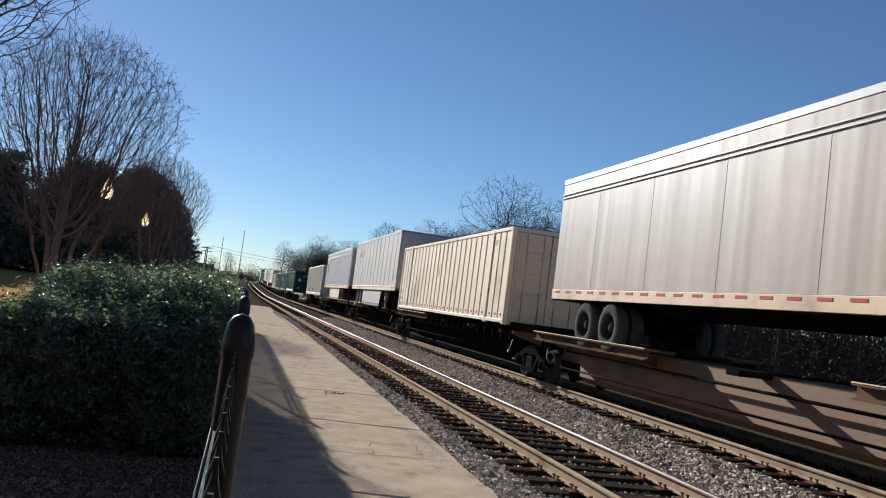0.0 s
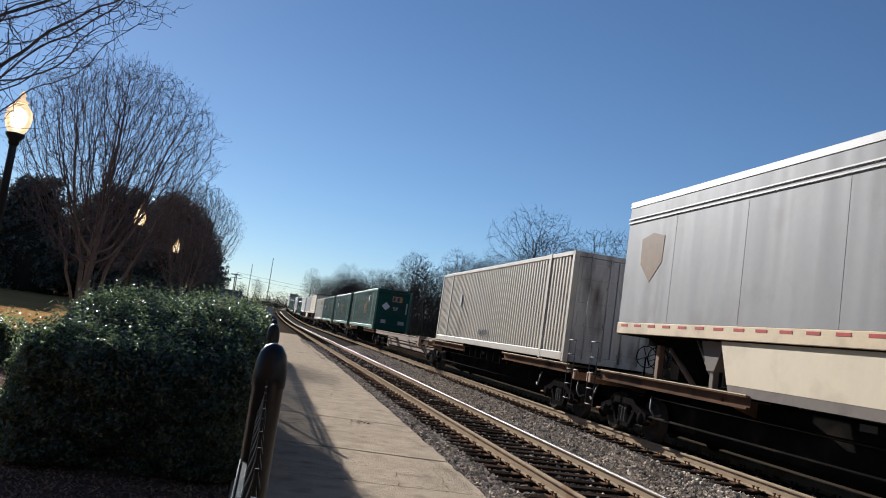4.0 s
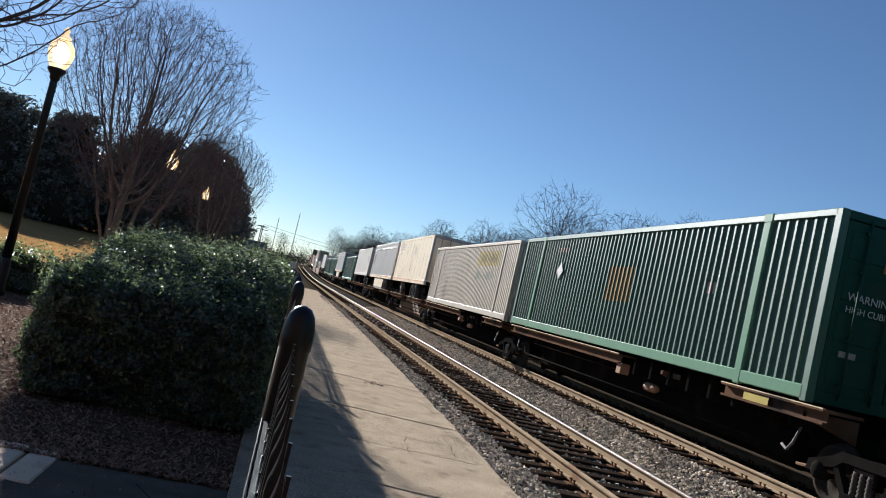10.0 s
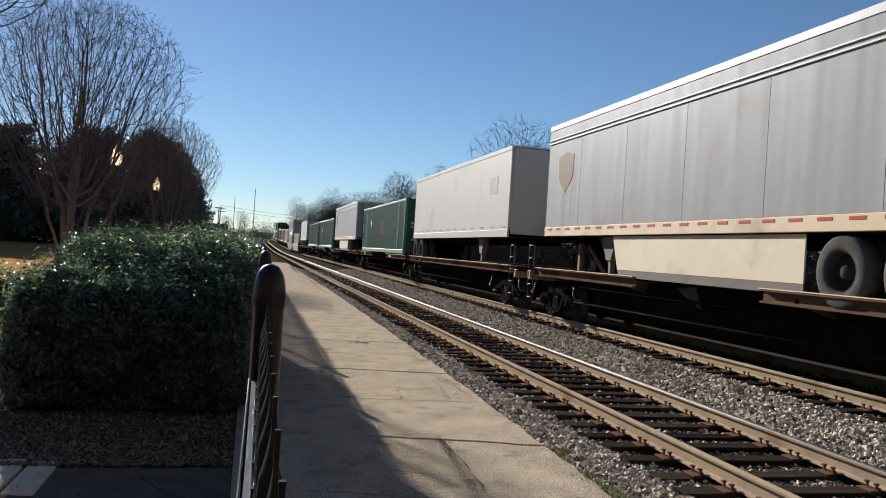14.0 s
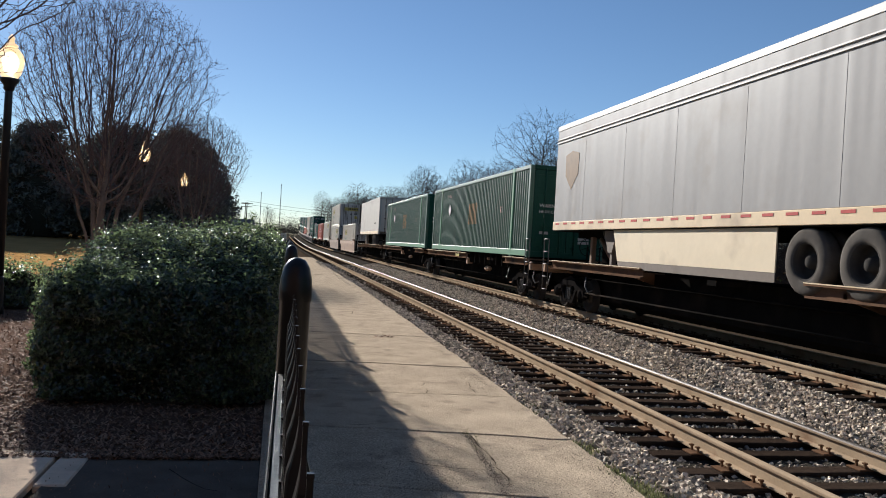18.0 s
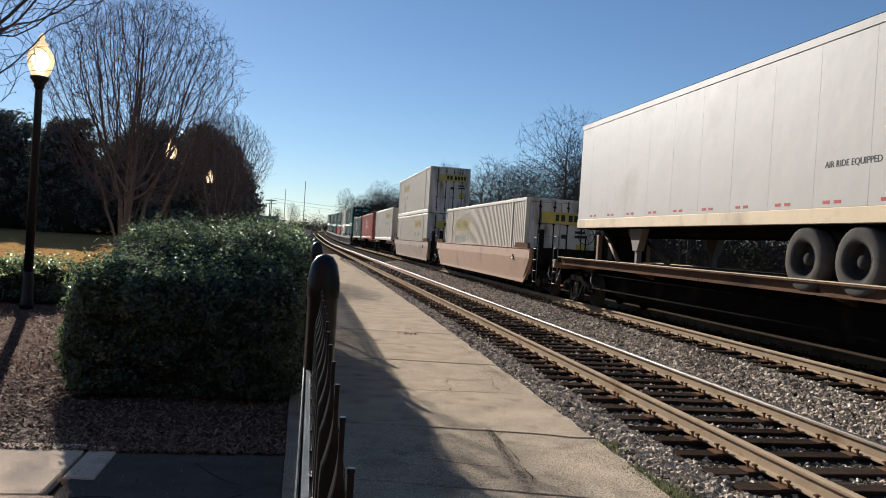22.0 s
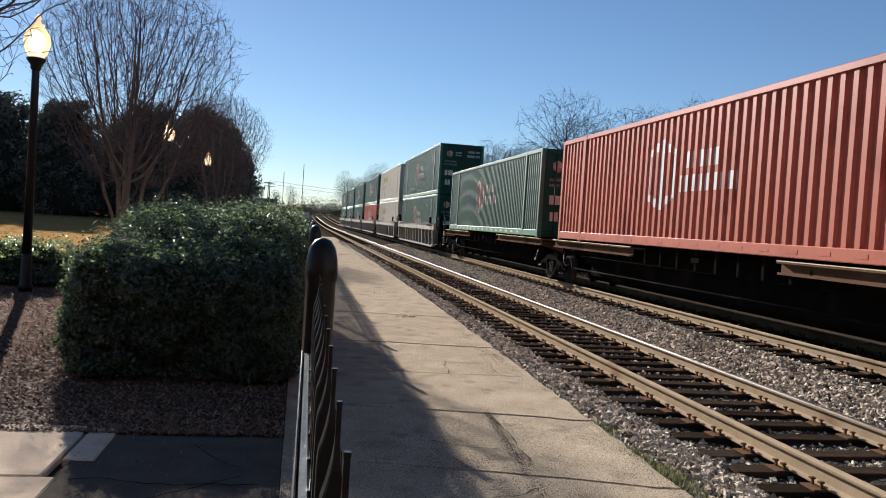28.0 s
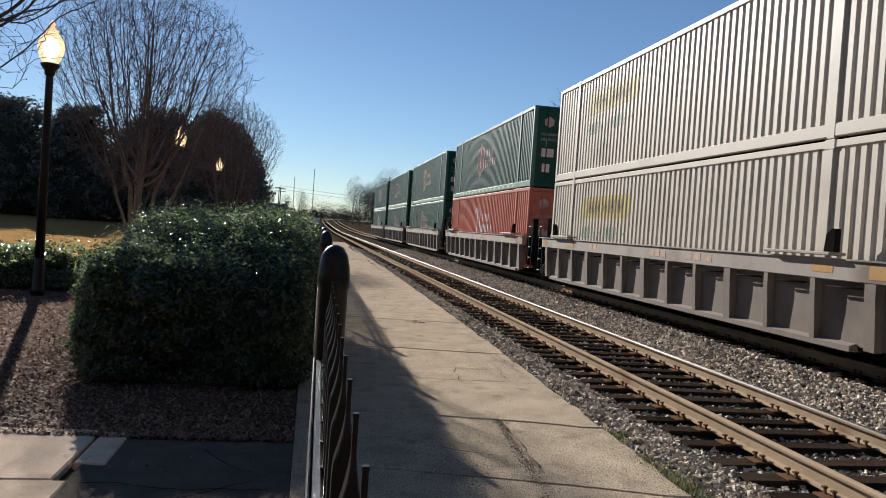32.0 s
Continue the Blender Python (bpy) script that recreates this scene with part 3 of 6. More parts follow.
def build_track(name, cx, top, seed, shade):
    rnd = random.Random(seed)
    track = thing(name, shade, "railway track", kind="structure")
    build_rail(track, -0.755, top, cx)
    build_rail(track, 0.755, top, cx)
    ties = []
    for k in range(4):
        g = Geo().bbox(-1.3, 1.3, -0.115, 0.115, -0.17, 0.0, 0.012)
        g.v = [(x, y + 0.01 * math.sin(x * 3 + k), z + 0.008 * math.sin(x * 5 + k * 2)) for x, y, z in g.v]
        ties.append(g.mesh("tie", M_TIE))
    pg = Geo().bbox(-0.19, 0.19, -0.1, 0.1, 0.0, 0.018, 0.004)
    for sx, sy in ((-0.1, -0.06), (0.1, 0.06), (-0.1, 0.06), (0.1, -0.06)):
        pg.box(sx - 0.010, sx + 0.010, sy - 0.010, sy + 0.010, 0.018, 0.066)
        pg.box(sx - 0.026, sx + 0.016, sy - 0.018, sy + 0.018, 0.062, 0.078)
    plate = pg.mesh("tie_plate", M_PLATE)
    y, count = 1.0, 0
    rest = Geo()
    while y < 250:
        tz = top - 0.193
        if count < 120:
            t = part("tie", ties[rnd.randrange(4)], M_TIE, track, at=(cx + rnd.uniform(-0.06, 0.06), y + rnd.uniform(-0.02, 0.02), tz + rnd.uniform(-0.012, 0.006)))
            t.rotation_euler[2] = rnd.gauss(0, 0.012)
            if count < 70:
                for off in (-0.755, 0.755):
                    part("tie_plate", plate, M_PLATE, t, at=(cx + off - t.location[0], 0, 0))
        else:
            rest.box(cx - 1.3 + line_x(y), cx + 1.3 + line_x(y), y - 0.115, y + 0.115, tz - 0.15 + line_z(y), tz + line_z(y))
        y += 0.54
        count += 1
    tagged(part("far_ties", rest, M_TIE, track), "dark wooden ties", kind="stuff")


build_track("near_track", NEAR_X, NEAR_TOP, 21, "unused near railway track with rusty rails on dark wooden ties")
build_track("far_track", FAR_X, FAR_TOP, 22, "main railway track with worn rails on wooden ties")


# ---- ballast ----
def bed_z(x, y):
    """The top of the ballast across the line."""
    pts = [(2.85, -0.07), (3.3, -0.075), (3.75, -0.185), (6.5, -0.185), (6.9, -0.09), (7.5, 0.04), (10.4, 0.04), (11.6, -0.25), (13.0, -0.55)]
    x -= line_x(y)
    for (a, za), (b, zb) in zip(pts, pts[1:]):
        if x <= b:
            return za + (zb - za) * max(0.0, min(1.0, (x - a) / (b - a))) + line_z(y)
    return pts[-1][1] + line_z(y)


def build_ballast():
    rs = np.random.RandomState(5)
    xs = np.concatenate([np.arange(2.86, 7.6, 0.14), np.arange(7.6, 13.2, 0.5)])
    ys = np.concatenate([np.arange(-10, 3, 2.0), np.arange(3, 30, 0.3), np.arange(30, 80, 2.0), np.arange(80, 330, 10.0), [330, 420, 520]])
    n = len(xs)
    v = [(x + line_x(y), y, bed_z(x + line_x(y), y) + (rs.uniform(-0.02, 0.02) if 2.9 < x < 12 else 0)) for y in ys for x in xs]
    f = [(j * n + i, j * n + i + 1, j * n + n + i + 1, j * n + n + i) for j in range(len(ys) - 1) for i in range(n - 1)]
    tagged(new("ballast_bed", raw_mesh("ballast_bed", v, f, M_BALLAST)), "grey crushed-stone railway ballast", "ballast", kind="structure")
    # loose stones, larger ones near
    cube = np.array([(-1, -1, -1), (1, -1, -1), (1, 1, -1), (-1, 1, -1), (-1, -1, 1), (1, -1, 1), (1, 1, 1), (-1, 1, 1)], float) * 0.62
    quads = np.array([(0, 3, 2, 1), (4, 5, 6, 7), (0, 1, 5, 4), (1, 2, 6, 5), (2, 3, 7, 6), (3, 0, 4, 7)])
    N = 250000
    y = 3.5 + 60 * rs.rand(N) ** 2.1
    x = 2.88 + rs.rand(N) * 7.0
    keep = np.ones(N, bool)
    for cx in (NEAR_X, FAR_X):
        k = ((y - 1.0) / 0.54)
        on_tie = (np.abs(k - np.round(k)) < 0.25) & (np.abs(x - cx) < 1.27)
        keep &= ~(on_tie & (rs.rand(N) < np.where(np.abs(x - cx) > 1.0, 0.45, 0.95)))
        keep &= ~(np.abs(np.abs(x - cx) - 0.755) < 0.075)
        keep &= ~((np.abs(x - cx) < 1.2) & (rs.rand(N) < 0.5))
    x, y = x[keep], y[keep]
    N = len(x)
    size = (0.012 + 0.016 * rs.rand(N) ** 1.7) * (1 + y * 0.02)
    z = np.array([bed_z(a, b) for a, b in zip(x, y)]) + size * (rs.rand(N) * 1.4 - 0.35)
    z -= 0.022 * ((np.abs(x - NEAR_X) < 1.3) | (np.abs(x - FAR_X) < 1.3))
    q = rs.randn(N, 4)
    q /= np.linalg.norm(q, axis=1)[:, None]
    a, b, c, d = q.T
    R = np.stack([1 - 2 * (c * c + d * d), 2 * (b * c - d * a), 2 * (b * d + c * a), 2 * (b * c + d * a), 1 - 2 * (b * b + d * d), 2 * (c * d - b * a),
                  2 * (b * d - c * a), 2 * (c * d + b * a), 1 - 2 * (b * b + c * c)], 1).reshape(-1, 3, 3)
    local = cube[None] * (0.55 + 0.75 * rs.rand(N, 8, 3)) * (size[:, None] * (0.7 + 0.7 * rs.rand(N, 3)))[:, None, :]
    vv = np.einsum("nij,nkj->nki", R, local) + np.stack([x, y, z], 1)[:, None, :]
    ff = (quads[None] + (np.arange(N) * 8)[:, None, None]).reshape(-1, 4)
    tagged(new("ballast_stones", raw_mesh("ballast_stones", vv.reshape(-1, 3), ff, M_STONE)), "loose grey and tan ballast stones", "ballast", kind="stuff")


build_ballast()


# ---- the freight train ----
W2 = 1.29                       # half width of containers and trailers
CON_L, CON_H = 15.85, 2.93


def ribbed_side(g, x, y0, y1, z0, z1, pitch, depth, out, face=0.34):
    """A wall of trapezoid ribs in the plane x, facing out (+1 or -1), with thickness."""
    n = max(1, round((y1 - y0) / pitch))
    p = (y1 - y0) / n
    pts = []
    for i in range(n):
        y = y0 + i * p
        pts += [(y, 0.0), (y + p * face, 0.0), (y + p * (face + 0.11), -depth), (y + p * 0.89, -depth)]
    pts.append((y1, 0.0))
    v = [(x + out * d, y, z0) for y, d in pts] + [(x + out * d, y, z1) for y, d in pts]
    m = len(pts)
    f = [(i + 1, i, m + i, m + i + 1) if out > 0 else (i, i + 1, m + i + 1, m + i) for i in range(m - 1)]
    g.add(v, f)


def bars(g, y, z, words, h, x, gap=0.25, direct=1):
    """Plain bars in rows of given lengths that stand for writing on a side wall."""
    for w in words:
        g.box(x - 0.004, x + 0.003, min(y, y + direct * w), max(y, y + direct * w), z, z + h)
        y += direct * (w + gap)


def rib_print(g, y0, y1, lo, hi, ribs, depth):
    """Paint on the ribbed near wall: thin strips on the rib faces and in the troughs; lo and hi give its heights along y."""
    a, b = -6.05 + 0.09, 6.05 - 0.09
    n = max(1, round((b - a) / ribs))
    p = (b - a) / n
    x = -W2 + 0.025
    for i in range(n):
        y = a + i * p
        for u0, u1, d in ((0.0, depth[1], 0.0), (depth[1] + 0.11, 0.89, depth[0])):
            s0, s1 = max(y0, y + u0 * p), min(y1, y + u1 * p)
            if s1 - s0 > 0.01:
                m = (s0 + s1) / 2
                if hi(m) > lo(m):
                    g.box(x + d - 0.003, x + d + 0.001, s0, s1, lo(m), hi(m))
    return g


def rib_letters(g, y, z, widths, h, gap, ribs, depth):
    """Rows of plain letter-sized bars painted on the ribbed wall, read from the far end to the near."""
    for w in widths:
        rib_print(g, y - w, y, lambda m: z, lambda m: z + h, ribs, depth)
        y -= w + gap
    return g


def paint_part(name, g, material, c, label=""):
    return tagged(part(name, g, material, c, label), label, kind="stuff")


def flat_text(body, size, material, parent, at, turn, name="lettering"):
    """Raised lettering as a mesh, upright, facing the given way."""
    cu = bpy.data.curves.new(name, "FONT")
    cu.body, cu.size, cu.extrude = body, size, 0.002
    ob = bpy.data.objects.new(name, cu)
    scene.collection.objects.link(ob)
    me = bpy.data.meshes.new_from_object(ob.evaluated_get(bpy.context.evaluated_depsgraph_get()))
    bpy.data.objects.remove(ob)
    me.materials.clear()
    me.materials.append(material)
    t = part(name, me, material, parent, at=at)
    t.rotation_euler = (radians(90), 0, radians(turn))
    return tagged(t, kind="stuff")


def container(label, paint, sill, end_paint, style, ribs=0.228, depth=0.036, length=CON_L, face=0.23, foot=(0.03, 0.24)):
    """A domestic container: base centre at the origin, its length along y, the near end at -y."""
    c = thing("container", label, "shipping container", "containers on the train")
    h, L = CON_H, length / 2
    g = Geo()
    p40 = 6.05
    for a, b in ((-L + 0.13, -p40 - 0.09), (-p40 + 0.09, p40 - 0.09), (p40 + 0.09, L - 0.13)):
        ribbed_side(g, -W2 + 0.025, a, b, foot[1] - 0.01, h - 0.10, ribs, depth, -1, face)
        ribbed_side(g, W2 - 0.025, a, b, foot[1] - 0.01, h - 0.10, ribs * 2, depth, 1)
    part("side_wall", g, paint, c)
    g = Geo().box(-W2 + 0.05, W2 - 0.05, -L + 0.04, L - 0.04, h - 0.06, h - 0.012)
    for i in range(30):
        y = -L + 0.4 + i * (length - 0.8) / 29
        g.box(-W2 + 0.12, W2 - 0.12, y - 0.06, y + 0.06, h - 0.014, h)
    part("roof", g, paint if foot[0] != 0.04 else M_DARK, c)
    if foot[0] == 0.04:
        part("roof_edge", Geo().box(-W2 + 0.004, W2 - 0.004, -L + 0.1, L - 0.1, h - 0.004, h + 0.022), M_DARK, c, "dark worn roof edge")
    part("floor", Geo().box(-W2 + 0.05, W2 - 0.05, -L + 0.05, L - 0.05, 0.12, 0.18), M_DARK, c)
    for s in (-1, 1):
        part("top_rail", Geo().bbox(s * W2 - (0.10 if s > 0 else 0), s * W2 + (0.10 if s < 0 else 0), -L + 0.1, L - 0.1, h - 0.12, h, 0.012), paint, c)
        g = Geo().bbox(s * W2 - (0.12 if s > 0 else 0), s * W2 + (0.12 if s < 0 else 0), -L + 0.1, L - 0.1, foot[0], foot[1], 0.015)
        part("bottom_rail", g, sill, c, "faded bottom side rail")
        for y in (-p40, p40):
            g = Geo().bbox(s * (W2 + 0.004) - 0.09 * (s > 0), s * (W2 + 0.004) + 0.09 * (s < 0), y - 0.10, y + 0.10, 0.0, h + 0.01, 0.015)
            g.bbox(s * (W2 + 0.01) - 0.12 * (s > 0), s * (W2 + 0.01) + 0.12 * (s < 0), y - 0.13, y + 0.13, h - 0.14, h + 0.015, 0.012)
            part("stacking_post", g, sill if style != "hub" else paint, c)
    for s in (-1, 1):
        e = s * L
        for q in (-1, 1):
            part("corner_post", Geo().bbox(q * W2 - 0.14 * (q > 0), q * W2 + 0.14 * (q < 0), e - 0.16 * (s > 0), e + 0.16 * (s < 0), 0.0, h, 0.012), paint, c)
        g = Geo().bbox(-W2 + 0.13, W2 - 0.13, e - 0.14 * (s > 0), e + 0.14 * (s < 0), h - 0.14, h - 0.005, 0.01)
        part("end_header", g, end_paint, c)
        part("end_sill", Geo().bbox(-W2 + 0.13, W2 - 0.13, e - 0.14 * (s > 0), e + 0.14 * (s < 0), 0.02, 0.2, 0.01), end_paint, c)
    # near end: two doors with lock rods, or a ribbed front wall
    y = -L + 0.05
    if style.endswith("_turned"):
        g = Geo().bbox(-W2 + 0.14, W2 - 0.14, y - 0.03, y + 0.03, 0.2, h - 0.15, 0.01)
        part("front_wall", g, end_paint, c)
        for k in range(9):
            part("front_rib", Geo().bbox(-W2 + 0.2, W2 - 0.2, y - 0.045, y - 0.02, 0.3 + k * 0.27, 0.42 + k * 0.27, 0.01), end_paint, c)
    for s in (-1, 1) if not style.endswith("_turned") else ():
        g = Geo().bbox(0.012 * s if s > 0 else -W2 + 0.15, W2 - 0.15 if s > 0 else -0.012, y - 0.03, y + 0.03, 0.2, h - 0.15, 0.01)
        d = part("door", g, end_paint, c)
        for k in range(4):
            z = 0.35 + k * 0.62
            part("door_panel", Geo().bbox(0.1 if s > 0 else -W2 + 0.25, W2 - 0.25 if s > 0 else -0.1, y - 0.042, y - 0.028, z, z + 0.42, 0.006), end_paint, d)
        for x in (0.25, 0.78):
            g = Geo().tube([(s * x, y - 0.075, 0.12), (s * x, y - 0.075, h - 0.08)], 0.022, 6)
            for z in (0.3, 1.0, 2.0, 2.6):
                g.box(s * x - 0.05, s * x + 0.05, y - 0.09, y - 0.03, z, z + 0.06)
            part("lock_rod", g, M_DARK if style.startswith("jb") else end_paint, d)
    part("back_end", Geo().bbox(-W2 + 0.14, W2 - 0.14, L - 0.08, L - 0.04, 0.2, h - 0.14, 0.01), end_paint, c)
    dress(c, style, L, h, ribs, (depth, face), paint)
    return c


def dress(c, style, L, h, ribs, depth, paint):
    """Marks on the near side wall and the near end."""
    xs, ye = -W2 - 0.012, -L - 0.008
    if style == "emp":
        paint_part("mark", rib_print(Geo(), -1.0, 0.45, lambda m: 1.15, lambda m: 2.0, ribs, depth), M_GOLD, c, "faded orange lettering panel")
        g = rib_letters(Geo(), 4.6, 2.42, (0.12, 0.12, 0.12, 0.12), 0.14, 0.1, ribs, depth)
        paint_part("number_mark", rib_letters(g, -4.4, 1.5, (0.3,), 0.22, 0.1, ribs, depth), M_FADEDPALE, c)
        part("placard", Geo().add([(xs - 0.004, 3.76, 1.85), (xs - 0.004, 4.0, 2.1), (xs - 0.004, 4.24, 1.85), (xs - 0.004, 4.0, 1.6), (xs + 0.02, 3.76, 1.85), (xs + 0.02, 4.0, 2.1), (xs + 0.02, 4.24, 1.85), (xs + 0.02, 4.0, 1.6)],
             [(0, 1, 2, 3), (4, 7, 6, 5), (0, 4, 5, 1), (1, 5, 6, 2), (2, 6, 7, 3), (3, 7, 4, 0)]), M_PALE, c, "pale diamond placard")
        part("emblem", Geo().box(-0.42, 0.32, ye + 0.0, ye + 0.03, 2.12, 2.52), M_GOLD, c, "orange square emblem")
        part("emblem_shape", Geo().box(-0.36, -0.22, ye - 0.004, ye + 0.02, 2.18, 2.46).box(-0.05, 0.12, ye - 0.004, ye + 0.02, 2.18, 2.46), M_BLUEPRINT, c)
        flat_text("WARNING", 0.17, M_PALE, c, (-0.95, ye - 0.004, 1.6), 0)
        flat_text("HIGH CUBE", 0.14, M_PALE, c, (-0.95, ye - 0.004, 1.42), 0)
        flat_text("53'", 0.3, M_PALE, c, (0.35, ye - 0.004, 1.44), 0)
        g = Geo()
        for i, (x, z, w) in enumerate(((0.45, 1.95, 0.5), (0.45, 1.8, 0.55), (-0.9, 0.75, 0.28), (0.4, 0.62, 0.4), (0.4, 0.5, 0.4))):
            g.box(x, x + w, ye, ye + 0.02, z, z + 0.09)
        tagged(part("small_print", g, M_GREYPRINT, c), kind="stuff")
    elif style == "emp_turned":
        paint_part("mark", rib_print(Geo(), -2.7, -1.3, lambda m: 1.1, lambda m: 2.1, ribs, depth), M_GOLD, c, "faded orange lettering panel")
        dm = lambda x0, y0, z0, r: [(x0, y0 - r, z0), (x0, y0, z0 + r), (x0, y0 + r, z0), (x0, y0, z0 - r)]
        part("placard", Geo().add(dm(xs - 0.006, -4.1, 2.25, 0.26), [(0, 3, 2, 1)]), M_PALE, c, "pale diamond placard")
        de = [(-0.82, ye - 0.004, 1.72), (-0.52, ye - 0.004, 2.02), (-0.22, ye - 0.004, 1.72), (-0.52, ye - 0.004, 1.42)]
        part("end_placard", Geo().add(de, [(0, 3, 2, 1)]), M_PALE, c, "pale diamond placard")
        part("emblem", Geo().box(-0.1, 0.62, ye, ye + 0.03, 2.1, 2.5), M_GOLD, c, "orange square emblem")
        part("emblem_shape", Geo().box(-0.04, 0.1, ye - 0.004, ye + 0.02, 2.16, 2.44).box(0.25, 0.42, ye - 0.004, ye + 0.02, 2.16, 2.44), M_BLUEPRINT, c)
        flat_text("53'", 0.32, M_PALE, c, (0.0, ye - 0.004, 1.5), 0)
        tagged(part("small_print", Geo().box(0.95, 1.05, ye - 0.004, ye + 0.02, 1.3, 2.1).box(0.5, 0.95, ye - 0.004, ye + 0.02, 0.5, 0.75).box(-0.75, -0.4, ye - 0.004, ye + 0.02, 0.5, 0.75), M_GREYPRINT, c), kind="stuff")
    elif style == "hub":
        hexa = lambda m: 0.80 - 0.42 * abs(m - 1.15)
        pale = M_PALE if paint == M_ORANGE else M_FADEDPALE
        paint_part("emblem", rib_print(Geo(), 0.45, 1.85, lambda m: 1.6 - hexa(m), lambda m: 1.6 + hexa(m), ribs, depth), pale, c, "faded pale hexagon emblem")
        g = rib_print(Geo(), 0.62, 1.02, lambda m: 1.6 - hexa(m) * 0.72, lambda m: 1.6 + hexa(m) * 0.72, ribs, depth)
        rib_print(g, 1.28, 1.68, lambda m: 1.6 - hexa(m) * 0.72, lambda m: 1.6 + hexa(m) * 0.72, ribs, depth)
        g.v = [(x - 0.003, y, z) for x, y, z in g.v]
        paint_part("emblem_core", g, M_EMBLEMRED if paint != M_ORANGE else M_ORANGE, c, "dull red bars in the emblem")
        g = rib_letters(Geo(), 0.05, 1.68, (0.34, 0.36, 0.36), 0.34, 0.16, ribs, depth)
        paint_part("lettering", rib_letters(g, 0.2, 1.2, (0.34, 0.24, 0.34, 0.34, 0.34), 0.34, 0.14, ribs, depth), pale, c, "faded pale lettering in plain bars")
        g = Geo()
        for q in np.arange(-5.6, 5.7, 0.8):
            g.box(-W2 - 0.004, -W2 + 0.004, q, q + 0.3, 0.10, 0.17)
        tagged(part("reflector_strip", g, pale if paint != M_ORANGE else M_ORANGE, c, "faded reflector patches"), kind="stuff")
        part("end_emblem", Geo().lathe([(0.2, 0.0), (0.2, 0.02)], (-0.72, ye - 0.004, 2.35), "y", 6), M_FADEDRED, c)
        g = Geo()
        for x, z, w, t in ((-0.38, 2.38, 0.36, 0.1), (-0.38, 2.24, 0.36, 0.08), (0.35, 2.45, 0.7, 0.12), (0.3, 2.2, 0.75, 0.14)):
            g.box(x, x + w, ye - 0.008, ye + 0.01, z, z + t)
        tagged(part("number_mark", g, M_GREYPRINT, c), kind="stuff")
        flat_text("WARNING", 0.15, M_GREYPRINT, c, (-1.0, ye - 0.006, 1.86), 0)
        flat_text("HIGH CUBE", 0.15, M_GREYPRINT, c, (-1.0, ye - 0.006, 1.68), 0)
        tagged(part("notice", Geo().box(-0.95, -0.5, ye - 0.006, ye + 0.01, 1.1, 1.4).box(-0.9, -0.62, ye - 0.006, ye + 0.01, 0.55, 0.85).box(0.35, 0.65, ye - 0.006, ye + 0.01, 1.0, 1.3), M_FADEDPALE, c), kind="stuff")
    elif style in ("jb", "jb_far", "jb_turned"):
        m, lift = (-3.75, 0.0) if style != "jb_far" else (3.4, -0.2)
        top = 0.28 if style == "jb_turned" else 0.0
        z0, z1 = 1.98 + lift, 2.58 + lift
        paint_part("name_panel", rib_print(Geo(), m - 1.85, m + 1.85, lambda q: z0, lambda q: z1, ribs, depth), M_YELLOW, c, "faded yellow name panel")
        g = Geo()
        for q in (m + 1.2, m + 0.72, m + 0.1, m - 0.42, m - 0.94):
            for k in (0.0, 0.24):
                rib_print(g, q - k - 0.08, q - k, lambda u: z0 + 0.14, lambda u: z1 - 0.12, ribs, depth)
            rib_print(g, q - 0.3, q, lambda u: z0 + 0.26, lambda u: z0 + 0.33, ribs, depth)
        g.v = [(x - 0.002, y, z) for x, y, z in g.v]
        paint_part("panel_lettering", g, M_OLIVE, c)
        g = Geo()
        for q in np.arange(m + 1.65, m - 1.6, -0.42):
            for k in (0.0, 0.2):
                rib_print(g, q - k - 0.07, q - k, lambda u: 1.42 + lift, lambda u: 1.74 + lift, ribs, depth)
            rib_print(g, q - 0.27, q, lambda u: 1.55 + lift, lambda u: 1.61 + lift, ribs, depth)
        paint_part("lettering", g, M_TEAL, c, "faded green lettering")
        part("end_panel", Geo().box(-0.72, 1.06, ye - 0.075, ye - 0.01, 2.05 + top, 2.47 + top), M_YELLOW, c, "yellow end panel with black bars")
        g = Geo()
        for x, w in ((-0.22, 0.13), (-0.02, 0.15), (0.26, 0.15), (0.46, 0.15), (0.66, 0.15), (0.86, 0.13)):
            g.box(x, x + w, ye - 0.079, ye - 0.07, 2.15 + top, 2.38 + top)
        tagged(part("end_lettering", g, M_BLACK, c), kind="stuff")
        g = Geo()
        for x, z, w, t in ((0.55, 1.75, 0.35, 0.09), (0.55, 1.6, 0.42, 0.09), (0.05, 1.55, 0.2, 0.14)):
            g.box(x, x + w, ye - 0.03, ye + 0.02, z, z + t)
        tagged(part("number_mark", g, M_BLACK, c), kind="stuff")
        part("caution_panel", Geo().box(0.62, 0.95, ye - 0.03, ye + 0.02, 1.0, 1.38), M_YELLOW, c)
    elif style == "plain":
        if ribs > 0.5:
            flat_text("53'", 0.26, M_BLACK, c, (-W2 + 0.024, L - 0.27, 0.72), -90)
            part("blue_sticker", Geo().box(-W2 + 0.021, -W2 + 0.03, L - 0.56, L - 0.24, 0.48, 0.56), M_BLUEPRINT, c)
            for a, b in ((-L + 0.13, -6.14), (-5.96, 5.96), (6.14, L - 0.13)):
                n = round((b - a) / ribs)
                for i in range(n):
                    y = a + (b - a) * (i + 0.35) / n
                    part("reflector", Geo().box(-W2 + 0.02, -W2 + 0.03, y - 0.08, y + 0.08, 0.25, 0.32), M_RED, c, "small red reflector")
            g = Geo()
            bars(g, -6.2, 2.42, (0.09, 0.09, 0.09), 0.16, -W2 + 0.024, 0.035, -1)
